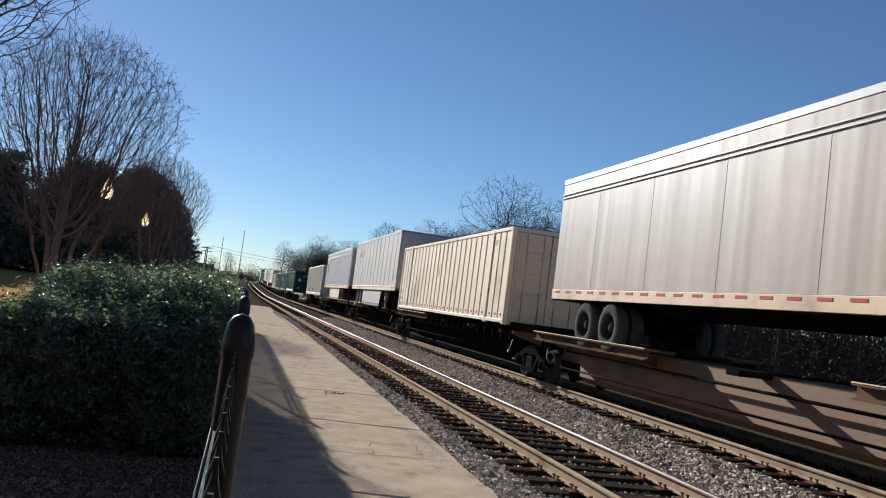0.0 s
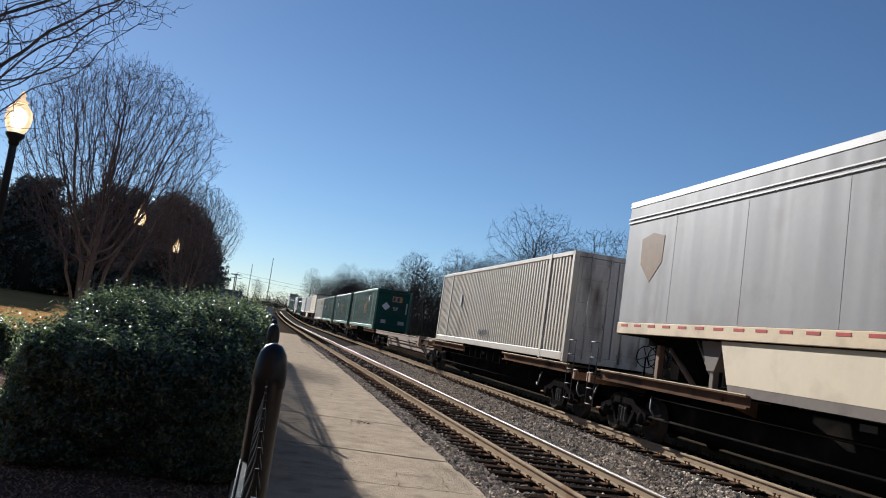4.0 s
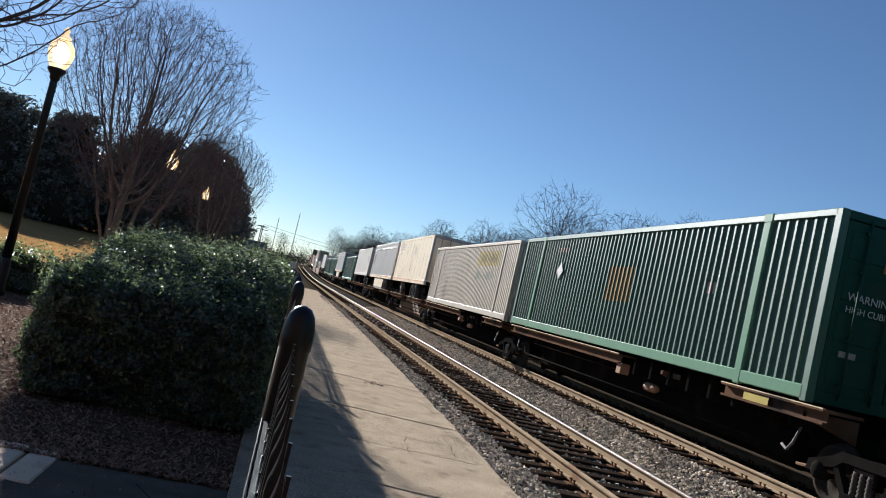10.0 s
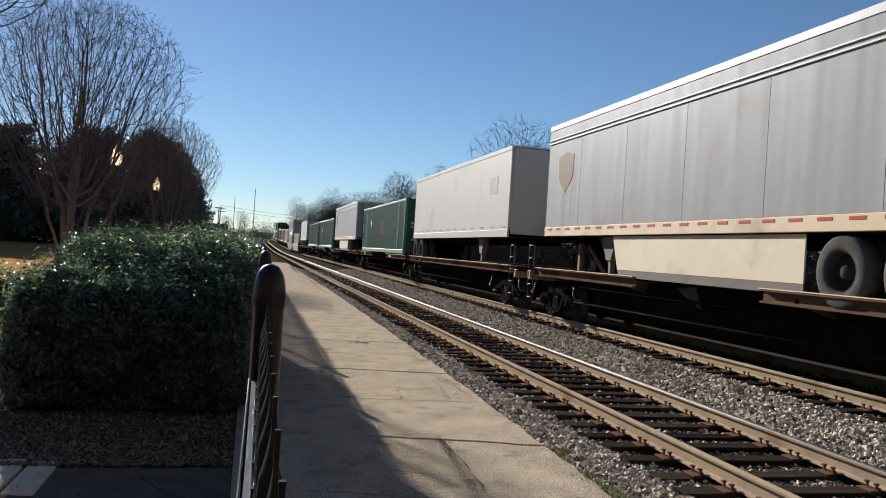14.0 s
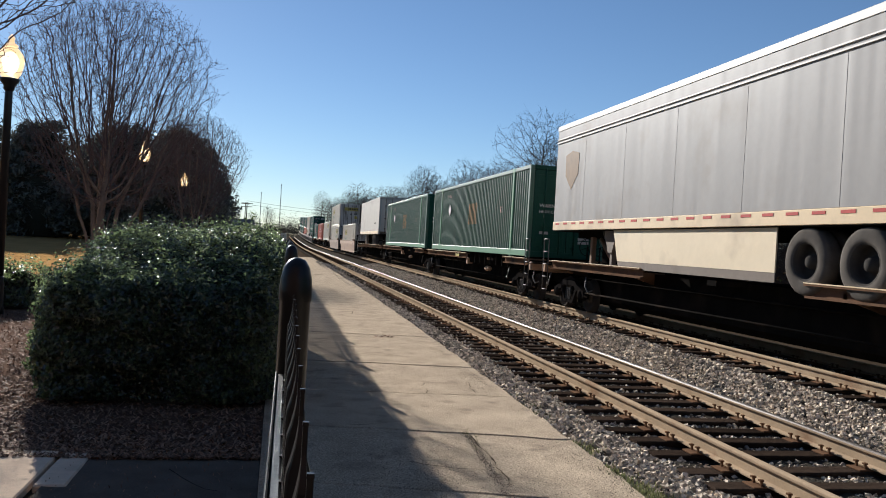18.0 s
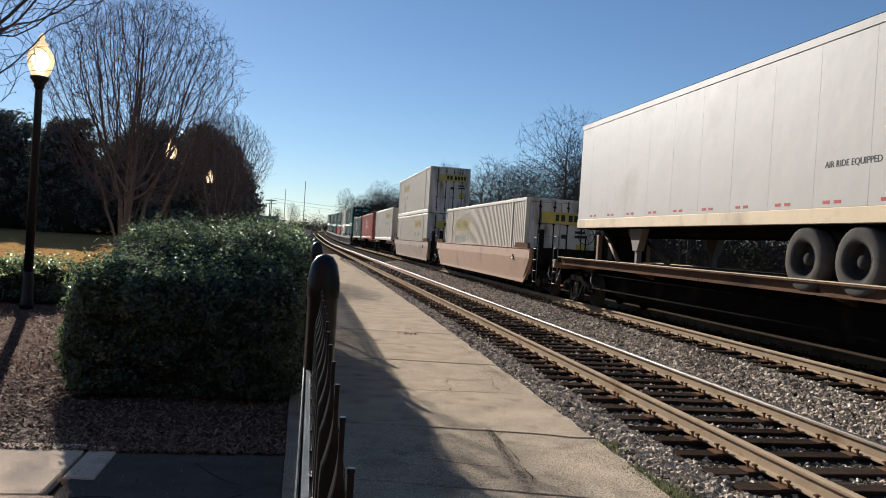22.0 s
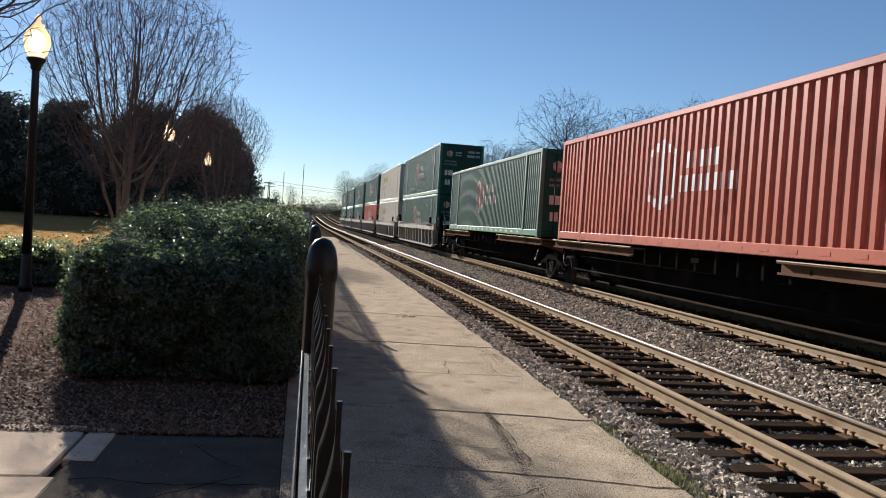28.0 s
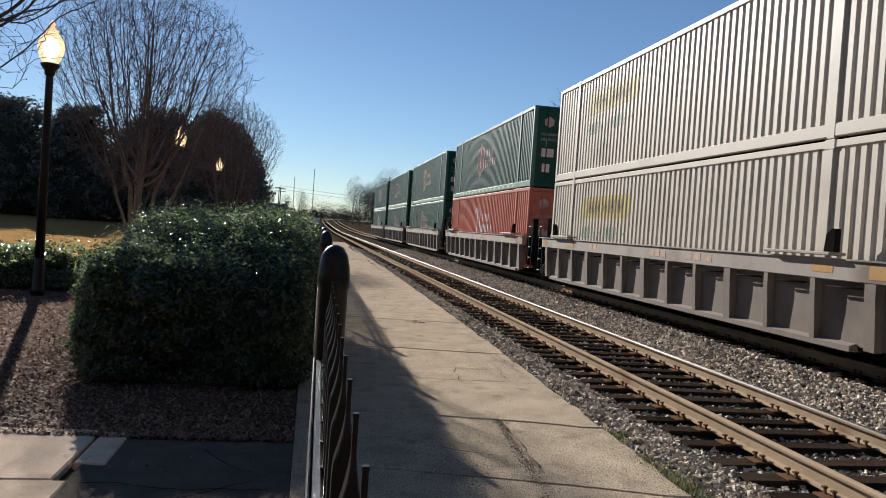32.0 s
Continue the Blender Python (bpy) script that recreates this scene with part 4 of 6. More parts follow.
            bars(g, 0.42, 1.9, (0.1,), 0.12, -W2 + 0.024)
            tagged(part("faded_print", g, M_GREYPRINT, c), kind="stuff")
        else:
            g = Geo()
            bars(g, -0.5, 0.45, (0.2, 0.2, 0.2, 0.3), 0.18, xs, 0.1, 1)
            tagged(part("number_mark", g, M_BLACK, c), kind="stuff")
        part("placard", Geo().box(-W2 + 0.02, -W2 + 0.035, 0.52, 0.72, 1.5, 1.85) if ribs > 0.5 else Geo().box(xs - 0.004, xs + 0.02, 3.9, 4.25, 1.5, 2.0), M_GREYPRINT, c, "worn grey sticker")


def trailer(label, skin, trim, style, length=15.6, height=2.95, skirt=True, wheels_back=3.75, tail_to_us=True):
    """A road trailer on its wheels: the base of its wheels at z 0. Length along y, the door end at -y when tail_to_us."""
    t = thing("trailer", label, "semi trailer", "trailers on the train")
    L, z0 = length / 2, 1.06
    z1 = z0 + height
    worn = style != "reefer" and height < 3.0 and tail_to_us
    g = Geo().bbox(-W2, W2, -L, L, z0 + 0.22, z1 - 0.1, 0.025)
    part("body", g, skin, t)
    part("roof", Geo().bbox(-W2 + 0.03, W2 - 0.03, -L + 0.05, L - 0.05, z1 - 0.06, z1 + (0.035 if worn else 0.01), 0.02), M_DARK if worn else M_ALU if style != "reefer" else skin, t)
    for s in (-1, 1):
        a, b = (-W2 - 0.012, -W2 + 0.05) if s < 0 else (W2 - 0.05, W2 + 0.012)
        part("bottom_rail", Geo().bbox(a, b, -L, L, z0, z0 + 0.24, 0.01), trim, t, "cream bottom rail")
        part("top_rail", Geo().bbox(a, b, -L, L, z1 - 0.14, z1, 0.01), M_ALU if style == "reefer" else skin, t)
    xs = -W2 - 0.012
    if style == "reefer":
        for z, w in ((z1 - 0.5, 0.035), (z1 - 0.41, 0.035)):
            part("side_moulding", Geo().bbox(xs - 0.012, xs + 0.03, -L, L, z, z + w, 0.006), M_ALU, t)
        for y in np.arange(-L + 1.22, L - 0.5, 2.44):
            part("panel_seam", Geo().box(xs + 0.0095, xs + 0.02, y - 0.004, y + 0.004, z0 + 0.24, z1 - 0.52), M_GREYPRINT, t)
        if tail_to_us:
            part("shield_mark", Geo().prism([(L - 1.75, 2.05 + z0), (L - 1.25, 2.15 + z0), (L - 0.75, 2.05 + z0), (L - 0.78, 1.5 + z0), (L - 1.25, 1.1 + z0), (L - 1.72, 1.5 + z0)], "x", xs + 0.006, xs + 0.02), M_SHIELD, t, "worn brown and gold shield mark")
    else:
        hw, out = (0.014 if height > 3 else 0.008), 0.006
        if style != "plate":
            hw, out = 0.003, 0.0113
        for y in np.arange(-L + 0.9, L - 0.3, 1.22):
            if height > 3.05:
                part("panel_seam", Geo().bbox(-W2 - 0.011, -W2 + 0.01, y - 0.03, y + 0.03, z0 + 0.245, z1 - 0.145, 0.004), skin, t)
            else:
                part("panel_seam", Geo().box(xs + out, xs + 0.02, y - hw, y + hw, z0 + 0.24, z1 - 0.14), M_GREYPRINT, t)
    if style == "plate" and height < 3.0:
        part("arrow_mark", Geo().prism([(5.5, 3.4), (5.9, 3.75), (6.1, 3.75), (6.1, 3.3), (5.6, 3.2)], "x", -W2 - 0.003, -W2 + 0.006), M_FADEDRED, t, "faded red arrow mark")
        g = Geo()
        for z, w in ((3.62, (0.7, 0.35)), (3.44, (0.6, 0.3)), (3.28, (0.5, 0.5)), (2.95, (0.6,))):
            bars(g, 5.35, z, w, 0.1, -W2 + 0.001, 0.08, -1)
        tagged(part("lettering", g, M_GREYPRINT, t), kind="stuff")
    if style == "plate":
        y = -0.3 if height < 3.0 else 0.1
        dia = lambda r, a, b: Geo().prism([(y - r * 0.6, 1.95), (y, 1.95 + r), (y + r * 0.6, 1.95), (y, 1.95 - r)], "x", a, b)
        holder = part("placard_holder", dia(0.28 if height < 3.0 else 0.2, -W2 - 0.003, -W2 + 0.004), M_OLIVE if height < 3.0 else M_GREYPRINT, t, "worn diamond placard holder")
        part("placard_face", dia(0.21 if height < 3.0 else 0.16, -W2 - 0.007, -W2 + 0.002), skin, holder)
        if height > 3.0:
            g = Geo()
            for q in (6.0, 5.5, 5.02, 4.55):
                g.prism([(q, 3.1), (q - 0.13, 3.1), (q - 0.33, 3.62), (q - 0.20, 3.62)], "x", -W2 - 0.003, -W2 + 0.006)
                g.prism([(q - 0.16, 3.1), (q - 0.30, 3.1), (q - 0.46, 3.62), (q - 0.36, 3.62)], "x", -W2 - 0.003, -W2 + 0.006)
                g.prism([(q - 0.06, 3.3), (q - 0.40, 3.3), (q - 0.42, 3.39), (q - 0.08, 3.39)], "x", -W2 - 0.004, -W2 + 0.006)
            small = Geo()
            bars(small, 5.5, 2.86, (0.16, 0.14, 0.16, 0.15), 0.12, -W2 + 0.001, 0.2, -1)
            tagged(part("small_print", small, M_GREYPRINT, t), kind="stuff")
            flat_text("53'", 0.34, M_BLACK, t, (-W2 - 0.001, -6.6, 1.62), -90)
            tagged(part("lettering", g, M_LOGORED, t), kind="stuff")
    if style == "smooth":
        if tail_to_us:
            flat_text("AIR RIDE EQUIPPED", 0.14, M_BLACK, t, (-W2 - 0.001, -3.9, 1.9), -90)
        else:
            part("worn_patch", Geo().box(xs + 0.006, xs + 0.02, -6.1, -5.2, 2.5, 3.05), M_GREYPRINT, t, "grey worn patch")
            g = Geo().box(0.1, 1.1, -L - 0.04, -L - 0.028, z1 - 0.95, z1 - 0.5)
            part("name_board", g, M_PALE, t, "pale framed name board in plain bars")
            tagged(part("board_lettering", Geo().box(0.2, 1.0, -L - 0.046, -L - 0.036, z1 - 0.82, z1 - 0.68).box(0.1, 1.1, -L - 0.046, -L - 0.036, z1 - 0.97, z1 - 0.95).box(0.1, 1.1, -L - 0.046, -L - 0.036, z1 - 0.5, z1 - 0.48), M_BLACK, t), kind="stuff")
    # red and white conspicuity tape
    tape = Geo()
    for k, y in enumerate(np.arange(-L + 0.2, L - 0.4, 0.62)):
        if style == "smooth":
            y -= 0.36 * (k % 2)
            tape.box(-W2 - 0.002, -W2 + 0.002, y, y + 0.16, z0 + 0.30, z0 + 0.35)
        else:
            tape.box(xs - 0.005, xs + 0.012, y, y + 0.3, z0 + 0.155, z0 + 0.205)
    tagged(part("reflective_tape", tape, M_RED, t, "dashes of red reflective tape"), kind="stuff")
    # near end
    if tail_to_us:
        y = -L
        g = Geo()
        for s in (-1, 1):
            g.bbox(s * W2 - 0.12 * (s > 0), s * W2 + 0.12 * (s < 0), y - 0.04, y + 0.06, z0, z1, 0.01)
        g.bbox(-W2 + 0.12, W2 - 0.12, y - 0.04, y + 0.06, z1 - 0.16, z1, 0.01)
        part("rear_frame", g, M_ALU if style == "reefer" else M_GREYPRINT, t)
        for s in (-1, 1):
            d = part("door", Geo().bbox(0.01 if s > 0 else -W2 + 0.13, W2 - 0.13 if s > 0 else -0.01, y - 0.02, y + 0.02, z0 + 0.2, z1 - 0.17, 0.008), skin, t)
            for x in (0.3, 0.8):
                g = Geo().tube([(s * x, y - 0.05, z0 + 0.1), (s * x, y - 0.05, z1 - 0.1)], 0.018, 6)
                for z in (0.4, 1.2, 2.2):
                    g.box(s * x - 0.06, s * x + 0.06, y - 0.06, y - 0.01, z0 + z, z0 + z + 0.07)
                part("lock_rod", g, M_BROWN, d)
        g = Geo().bbox(-W2 + 0.1, W2 - 0.1, y - 0.03, y + 0.05, 0.5, 0.6, 0.01)
        for x in (-0.6, 0.6):
            g.bbox(x - 0.05, x + 0.05, y - 0.02, y + 0.04, 0.6, z0 + 0.05, 0.01)
        part("rear_guard", g, M_DARK, t)
    else:
        part("nose_panel", Geo().bbox(-W2 + 0.08, W2 - 0.08, -L - 0.03, -L + 0.02, z0 + 0.1, z1 - 0.08, 0.01), skin, t)
    # running gear: wheels under the far or near end
    back = -1 if tail_to_us else 1
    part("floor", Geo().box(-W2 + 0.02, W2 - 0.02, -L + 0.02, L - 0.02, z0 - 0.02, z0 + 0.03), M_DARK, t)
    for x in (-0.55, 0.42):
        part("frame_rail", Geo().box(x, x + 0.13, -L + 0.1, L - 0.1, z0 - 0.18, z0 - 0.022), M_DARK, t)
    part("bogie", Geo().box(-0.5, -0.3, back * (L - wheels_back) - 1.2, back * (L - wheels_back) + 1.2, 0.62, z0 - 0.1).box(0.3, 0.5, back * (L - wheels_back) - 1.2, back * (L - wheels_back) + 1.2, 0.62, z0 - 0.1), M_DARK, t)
    tyre = [(0.29, -0.12), (0.31, -0.135), (0.36, -0.14), (0.46, -0.135), (0.505, -0.11), (0.515, -0.05), (0.515, 0.05), (0.505, 0.11), (0.46, 0.135), (0.36, 0.14), (0.31, 0.135), (0.29, 0.12), (0.29, -0.12)]
    for k in (-0.62, 0.62):
        y = back * (L - wheels_back) + k
        for x in (-1.13, -0.80, 0.80, 1.13):
            s = 1 if x > 0 else -1
            w = part("wheel", Geo().lathe(tyre, (0, 0, 0), "x", 28, False), M_TYRE, t, at=(x, y, 0.52))
            rim = [(0.295, 0.125), (0.27, 0.12), (0.26, 0.0), (0.24, -0.06), (0.16, -0.07), (0.11, -0.05), (0.10, 0.06), (0.06, 0.09), (0.0, 0.09)]
            part("rim", Geo().lathe([(r, q * s) for r, q in rim], (0, 0, 0), "x", 20, False), M_GREYPRINT if height > 3.05 else M_RIM, w)
        g = Geo().tube([(-1.1, y, 0.52), (1.1, y, 0.52)], 0.07, 8)
        part("axle", g, M_DARK, t)
    ly = -back * (L - 3.6)
    for x in (-0.98, 0.98):
        g = Geo().bbox(x - 0.06, x + 0.06, ly - 0.06, ly + 0.07, 0.12, z0, 0.01).bbox(x - 0.14, x + 0.14, ly - 0.14, ly + 0.14, 0.06, 0.14, 0.01)
        g.tube([(x, ly, 0.3), (x, ly + 0.7, z0)], 0.03, 5)
        leg = part("landing_leg", g, M_GREYCAR, t)
        part("leg_bracket", Geo().prism([(ly - 0.38, z0 - 0.02), (ly + 0.38, z0 - 0.02), (ly + 0.12, z0 - 0.55), (ly - 0.12, z0 - 0.55)], "x", x - 0.08 if x > 0 else x - 0.1, x + 0.1 if x > 0 else x + 0.08), M_GREYCAR, leg)
    if skirt:
        a, b = sorted((back * (L - wheels_back - 1.4), -back * (L - 4.1)))
        part("side_skirt", Geo().prism([(a, z0), (b, z0), (b - 0.3, 0.32), (a, 0.32)] if back < 0 else [(a, z0), (b, z0), (b, 0.32), (a + 0.3, 0.32)], "x", -W2 + 0.06, -W2 + 0.085), M_CREAM if style == "reefer" else skin, t, "aerodynamic side skirt")
        part("skirt_edge", Geo().prism([(a + 0.3 * (back > 0), 0.34), (b - 0.3 * (back < 0), 0.34), (b - 0.36 * (back < 0), 0.16), (a + 0.36 * (back > 0), 0.16)], "x", -W2 + 0.064, -W2 + 0.08), M_GREYCAR, t, "dark rubber skirt edge")
    return t


def truck_parts(car, y, name="truck"):
    """A three-piece freight truck with two axles, under the car at y; rail level is z 0."""
    g = Geo().bbox(-1.05, 1.05, y - 0.22, y + 0.22, 0.42, 0.78, 0.03)
    tr = part(name, g, M_DARK, car)
    for s in (-1, 1):
        x = s * 1.0
        bow = [(y - 1.14, 0.40), (y - 1.10, 0.56), (y - 0.62, 0.70), (y - 0.45, 0.80), (y + 0.45, 0.80), (y + 0.62, 0.70), (y + 1.10, 0.56), (y + 1.14, 0.40), (y + 0.98, 0.40), (y + 0.92, 0.48), (y + 0.55, 0.56), (y + 0.40, 0.66), (y - 0.40, 0.66), (y - 0.55, 0.56), (y - 0.92, 0.48), (y - 0.98, 0.40)]
        n2 = len(bow)
        g = Geo()
        v = [(x - 0.07, p, q) for p, q in bow] + [(x + 0.07, p, q) for p, q in bow]
        quads = [(k, k + 1, n2 - 2 - k, n2 - 1 - k) for k in range(n2 // 2 - 1)]
        g.add(v, quads + [tuple(n2 + w for w in q[::-1]) for q in quads] + [(k, (k + 1) % n2, n2 + (k + 1) % n2, n2 + k) for k in range(n2)])
        g.prism([(y - 0.62, 0.60), (y - 0.50, 0.60), (y - 0.26, 0.26), (y - 0.34, 0.20)], "x", x - 0.06, x + 0.06)
        g.prism([(y + 0.50, 0.60), (y + 0.62, 0.60), (y + 0.34, 0.20), (y + 0.26, 0.26)], "x", x - 0.06, x + 0.06)
        g.bbox(x - 0.07, x + 0.07, y - 0.36, y + 0.36, 0.18, 0.27, 0.01)
        part("side_frame", g, M_TRUCK, tr)
        for k in (-0.14, 0.0, 0.14):
            part("spring", Geo().lathe([(0.06, 0.0)] + [(0.055 + 0.015 * (i % 2), 0.03 * i) for i in range(1, 11)] + [(0.06, 0.32)], (x - 0.02, y + k, 0.27), "z", 8), M_SPRING, tr, "dusty coil spring")
        for k in (-0.88, 0.88):
            part("axle_box", Geo().lathe([(0.13, -0.1), (0.14, 0.0), (0.13, 0.08), (0.06, 0.12)] if s > 0 else [(0.06, -0.12), (0.13, -0.08), (0.14, 0.0), (0.13, 0.1)], (x, y + k, 0.44), "x", 10), M_TRUCK, tr)
    for k in (-1.35, 1.35):
        part("brake_hose", Geo().tube([(-1.1, y + k, 0.95), (-1.14, y + k * 1.05, 0.7), (-1.12, y + k * 1.16, 0.56), (-1.08, y + k * 1.3, 0.62)], 0.022, 5), M_LADDER, tr, "dusty brake hose")
        part("brake_rod", Geo().tube([(-0.92, y + k * 0.2, 0.5), (-1.06, y + k, 0.42)], 0.025, 5), M_BROWN, tr)
    for k in (-0.88, 0.88):
        for s in (-1, 1):
            part("wheel", Geo().lathe([(0.46, -0.10 * s), (0.46, -0.07 * s), (0.42, -0.06 * s), (0.415, 0.06 * s), (0.36, 0.06 * s), (0.33, 0.0), (0.14, 0.0), (0.12, 0.06 * s), (0.09, 0.07 * s)], (s * 0.76, y + k, 0.425), "x", 20), M_STEELWHEEL, tr)
        part("axle", Geo().tube([(-0.95, y + k, 0.43), (0.95, y + k, 0.43)], 0.08, 8), M_DARK, tr)


def ladder(car, x, y, z0, z1, w=0.42):
    g = Geo()
    for s in (-0.5, 0.5):
        g.tube([(x, y + s * w, z0), (x, y + s * w, z1)], 0.014, 5)
    for i in range(int((z1 - z0) / 0.36) + 1):
        z = z0 + 0.02 + i * 0.36
        g.tube([(x, y - 0.5 * w, z), (x, y + 0.5 * w, z)], 0.013, 5)
    part("ladder", g, M_LADDER, car, "thin grey ladder")


def hand_wheel(x, y, z, r=0.27):
    """A spoked brake wheel that faces along the train, on its short post."""
    g = Geo().tube([(x + r * math.cos(k * 0.3142), y, z + r * math.sin(k * 0.3142)) for k in range(21)], 0.014, 5)
    for k in range(4):
        a = 0.4 + k * 1.5708
        g.tube([(x, y, z), (x + r * math.cos(a), y, z + r * math.sin(a))], 0.011, 4)
    return g.tube([(x, y + 0.03, z), (x, y + 0.03, z - 0.9)], 0.025, 5)


def spine_car(a, b, near_end, far_end, load, seed):
    """One platform of a spine car between the end points a and b along the train; load: 'con', 'trl' or ''."""
    rnd = random.Random(seed)
    far_only, long_ledge = load.endswith("_far"), load.endswith("_long")
    load = load.replace("_far", "").replace("_long", "")
    c = thing("spine_car", "low brown spine car with dusty side ledges and black trucks", "rail car", "cars of the train")
    m, L = (a + b) / 2, (b - a) / 2
    g = Geo().prism([(-0.55, 1.17), (0.55, 1.17), (0.55, 0.36), (0.36, 0.22), (-0.36, 0.22), (-0.55, 0.36)], "y", -L + 2.2, L - 2.2)
    g.box(-0.30, 0.30, -L + 0.15, L - 0.15, 0.62, 0.98)
    # sill near black on most loaded cars: painted shade of the load above
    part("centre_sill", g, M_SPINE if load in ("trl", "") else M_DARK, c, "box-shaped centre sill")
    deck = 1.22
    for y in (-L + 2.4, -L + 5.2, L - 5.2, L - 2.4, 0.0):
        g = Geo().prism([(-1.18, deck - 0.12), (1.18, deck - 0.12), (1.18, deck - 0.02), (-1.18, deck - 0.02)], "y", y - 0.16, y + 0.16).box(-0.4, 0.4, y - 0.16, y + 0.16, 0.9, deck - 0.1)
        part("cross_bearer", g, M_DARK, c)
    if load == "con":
        # dark slats added close together to shut out daylight beneath the container
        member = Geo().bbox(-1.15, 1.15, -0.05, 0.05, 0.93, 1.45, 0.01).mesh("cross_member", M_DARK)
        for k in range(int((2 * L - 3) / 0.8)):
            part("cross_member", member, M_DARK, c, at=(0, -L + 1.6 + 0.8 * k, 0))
    reach = L if load == "trl_full" else 6.6
    spans = ((-L + 0.7, -L + reach - 0.01), (L - reach + 0.01, L - 0.7))
    if long_ledge:
        spans = ((-L + 0.7, -L + 3.4), (L - 9.6, L - 0.7))
        # tapered tan form added in place of sun falling on the sill
        part("air_reservoir", Geo().lathe([(0.02, -0.3), (0.06, -0.28), (0.095, -0.18), (0.095, 0.22), (0.06, 0.29), (0.02, 0.3)], (-0.9, -L + 6.7, 0.76), "y", 12), M_TAN, c, "tan dusty air reservoir")
        part("hanger", Geo().bbox(-1.22, -1.0, L - 9.7, L - 9.45, 0.86, 1.1, 0.01), M_TAN, c, "bent steel hanger plate")
    if load == "":
        spans = ((-L + 2.75, 0.9), (0.93, L - 1.1))
        g = Geo().prism([(-0.57, 1.18), (0.57, 1.18), (0.57, 0.38), (0.44, 0.215), (-0.44, 0.215), (-0.57, 0.38)], "y", -L + 1.7, L - 2.2)
        part("side_girder", g, M_SPINE, c, "deep dusty brown side girder")
        for s in (-1, 1):
            part("stop_post", Geo().bbox(s * 1.2 - 0.1, s * 1.2 + 0.1, -L + 2.45, -L + 2.7, 0.85, 1.38, 0.015), M_SPINE, c, "upright steel stop at the ledge's end")
            part("end_ledge", Geo().bbox(min(s * 0.5, s * 1.15), max(s * 0.5, s * 1.15), -L + 0.8, -L + 2.43, 0.98, 1.14, 0.01), M_BROWN, c)
            part("girder_bead", Geo().bbox(min(s * 0.56, s * 0.60), max(s * 0.56, s * 0.60), -L + 2.8, -L + 8.0, 0.84, 0.88, 0.008), M_SPINE, c)
            part("hitch_plate", Geo().bbox(s * 0.5 - 0.3, s * 0.5 + 0.3, -L + 1.6, -L + 2.4, 1.14, 1.26, 0.02), M_SPINE, c)
    for k, (y0, y1) in enumerate(spans[1:] if far_only else spans):
        for s in (-1, 1):
            x = s * 1.24
            p = [(x - 0.05 * s, deck - 0.14), (x + 0.03 * s, deck - 0.14), (x + 0.03 * s, deck - 0.105), (x - 0.04 * s, deck - 0.105), (x - 0.04 * s, deck + 0.04), (x + 0.055 * s, deck + 0.045), (x + 0.055 * s, deck + 0.075), (x - 0.62 * s, deck + 0.075), (x - 0.62 * s, deck + 0.03), (x - 0.05 * s, deck + 0.03)]
            if load == "":
                p = [(x - 0.1 * s, deck - 0.14), (x + 0.03 * s, deck - 0.14), (x + 0.03 * s, deck + 0.055), (x + 0.055 * s, deck + 0.055), (x + 0.055 * s, deck + 0.075), (x - 0.12 * s, deck + 0.075), (x - 0.12 * s, deck + 0.05), (x - 0.1 * s, deck + 0.05)]
            if s < 0:
                p = p[::-1]
            # empty car's ledges take a paler colour in place of sunlight on them
            led = part("side_ledge", Geo().prism(p, "y", y0, y1), M_SPINE if load == "" else M_BROWN, c, "rusty brown side channel with worn top edge")
            part("worn_edge", Geo().box(min(x + 0.02 * s, x + 0.06 * s), max(x + 0.02 * s, x + 0.06 * s), y0, y1, deck + 0.076, deck + 0.092), M_SILL, led)
            if rnd.random() < 0.15:
                yy = rnd.uniform(y0 + 0.5, y1 - 1.2)
                part("yellow_patch", Geo().box(min(x + 0.03 * s, x + 0.034 * s), max(x + 0.03 * s, x + 0.034 * s), yy, yy + 0.7, deck - 0.1, deck + 0.03), M_YELLOW, led)
    for s in (-1, 1):
        for y in (-L + 1.2, -L + 5.8, L - 5.8, L - 1.2):
            part("bracket", Geo().prism([(s * 0.3, 0.85), (s * 1.2, deck - 0.1), (s * 1.2, deck - 0.02), (s * 0.3, deck - 0.02)][:: s], "y", y - 0.04, y + 0.04), M_BROWN, c)
    g = Geo().tube([(-1.0, -L + 2, 0.55), (-1.0, L - 2, 0.52)], 0.025, 5).tube([(-0.7, -L + 1.6, 0.9), (-0.7, L - 1.6, 0.9)], 0.03, 5)
    part("brake_pipe", g, M_DARK, c)
    if load.startswith("trl"):
        part("hitch", Geo().bbox(-0.5, 0.5, L - 3.0, L - 2.6, 1.3, 2.02, 0.03), M_DARK, c)
        for x in (-0.72, 0.72):
            part("hitch_strut", Geo().tube([(x * 0.8, L - 2.7, 1.95), (x, L - 4.2, 1.15)], 0.055, 6), M_SPINE, c, "dusty slanting hitch strut")
            part("hitch_leg", Geo().bbox(x - 0.06, x + 0.06, L - 2.6, L - 2.45, 1.1, 2.0, 0.012), M_SPINE, c)
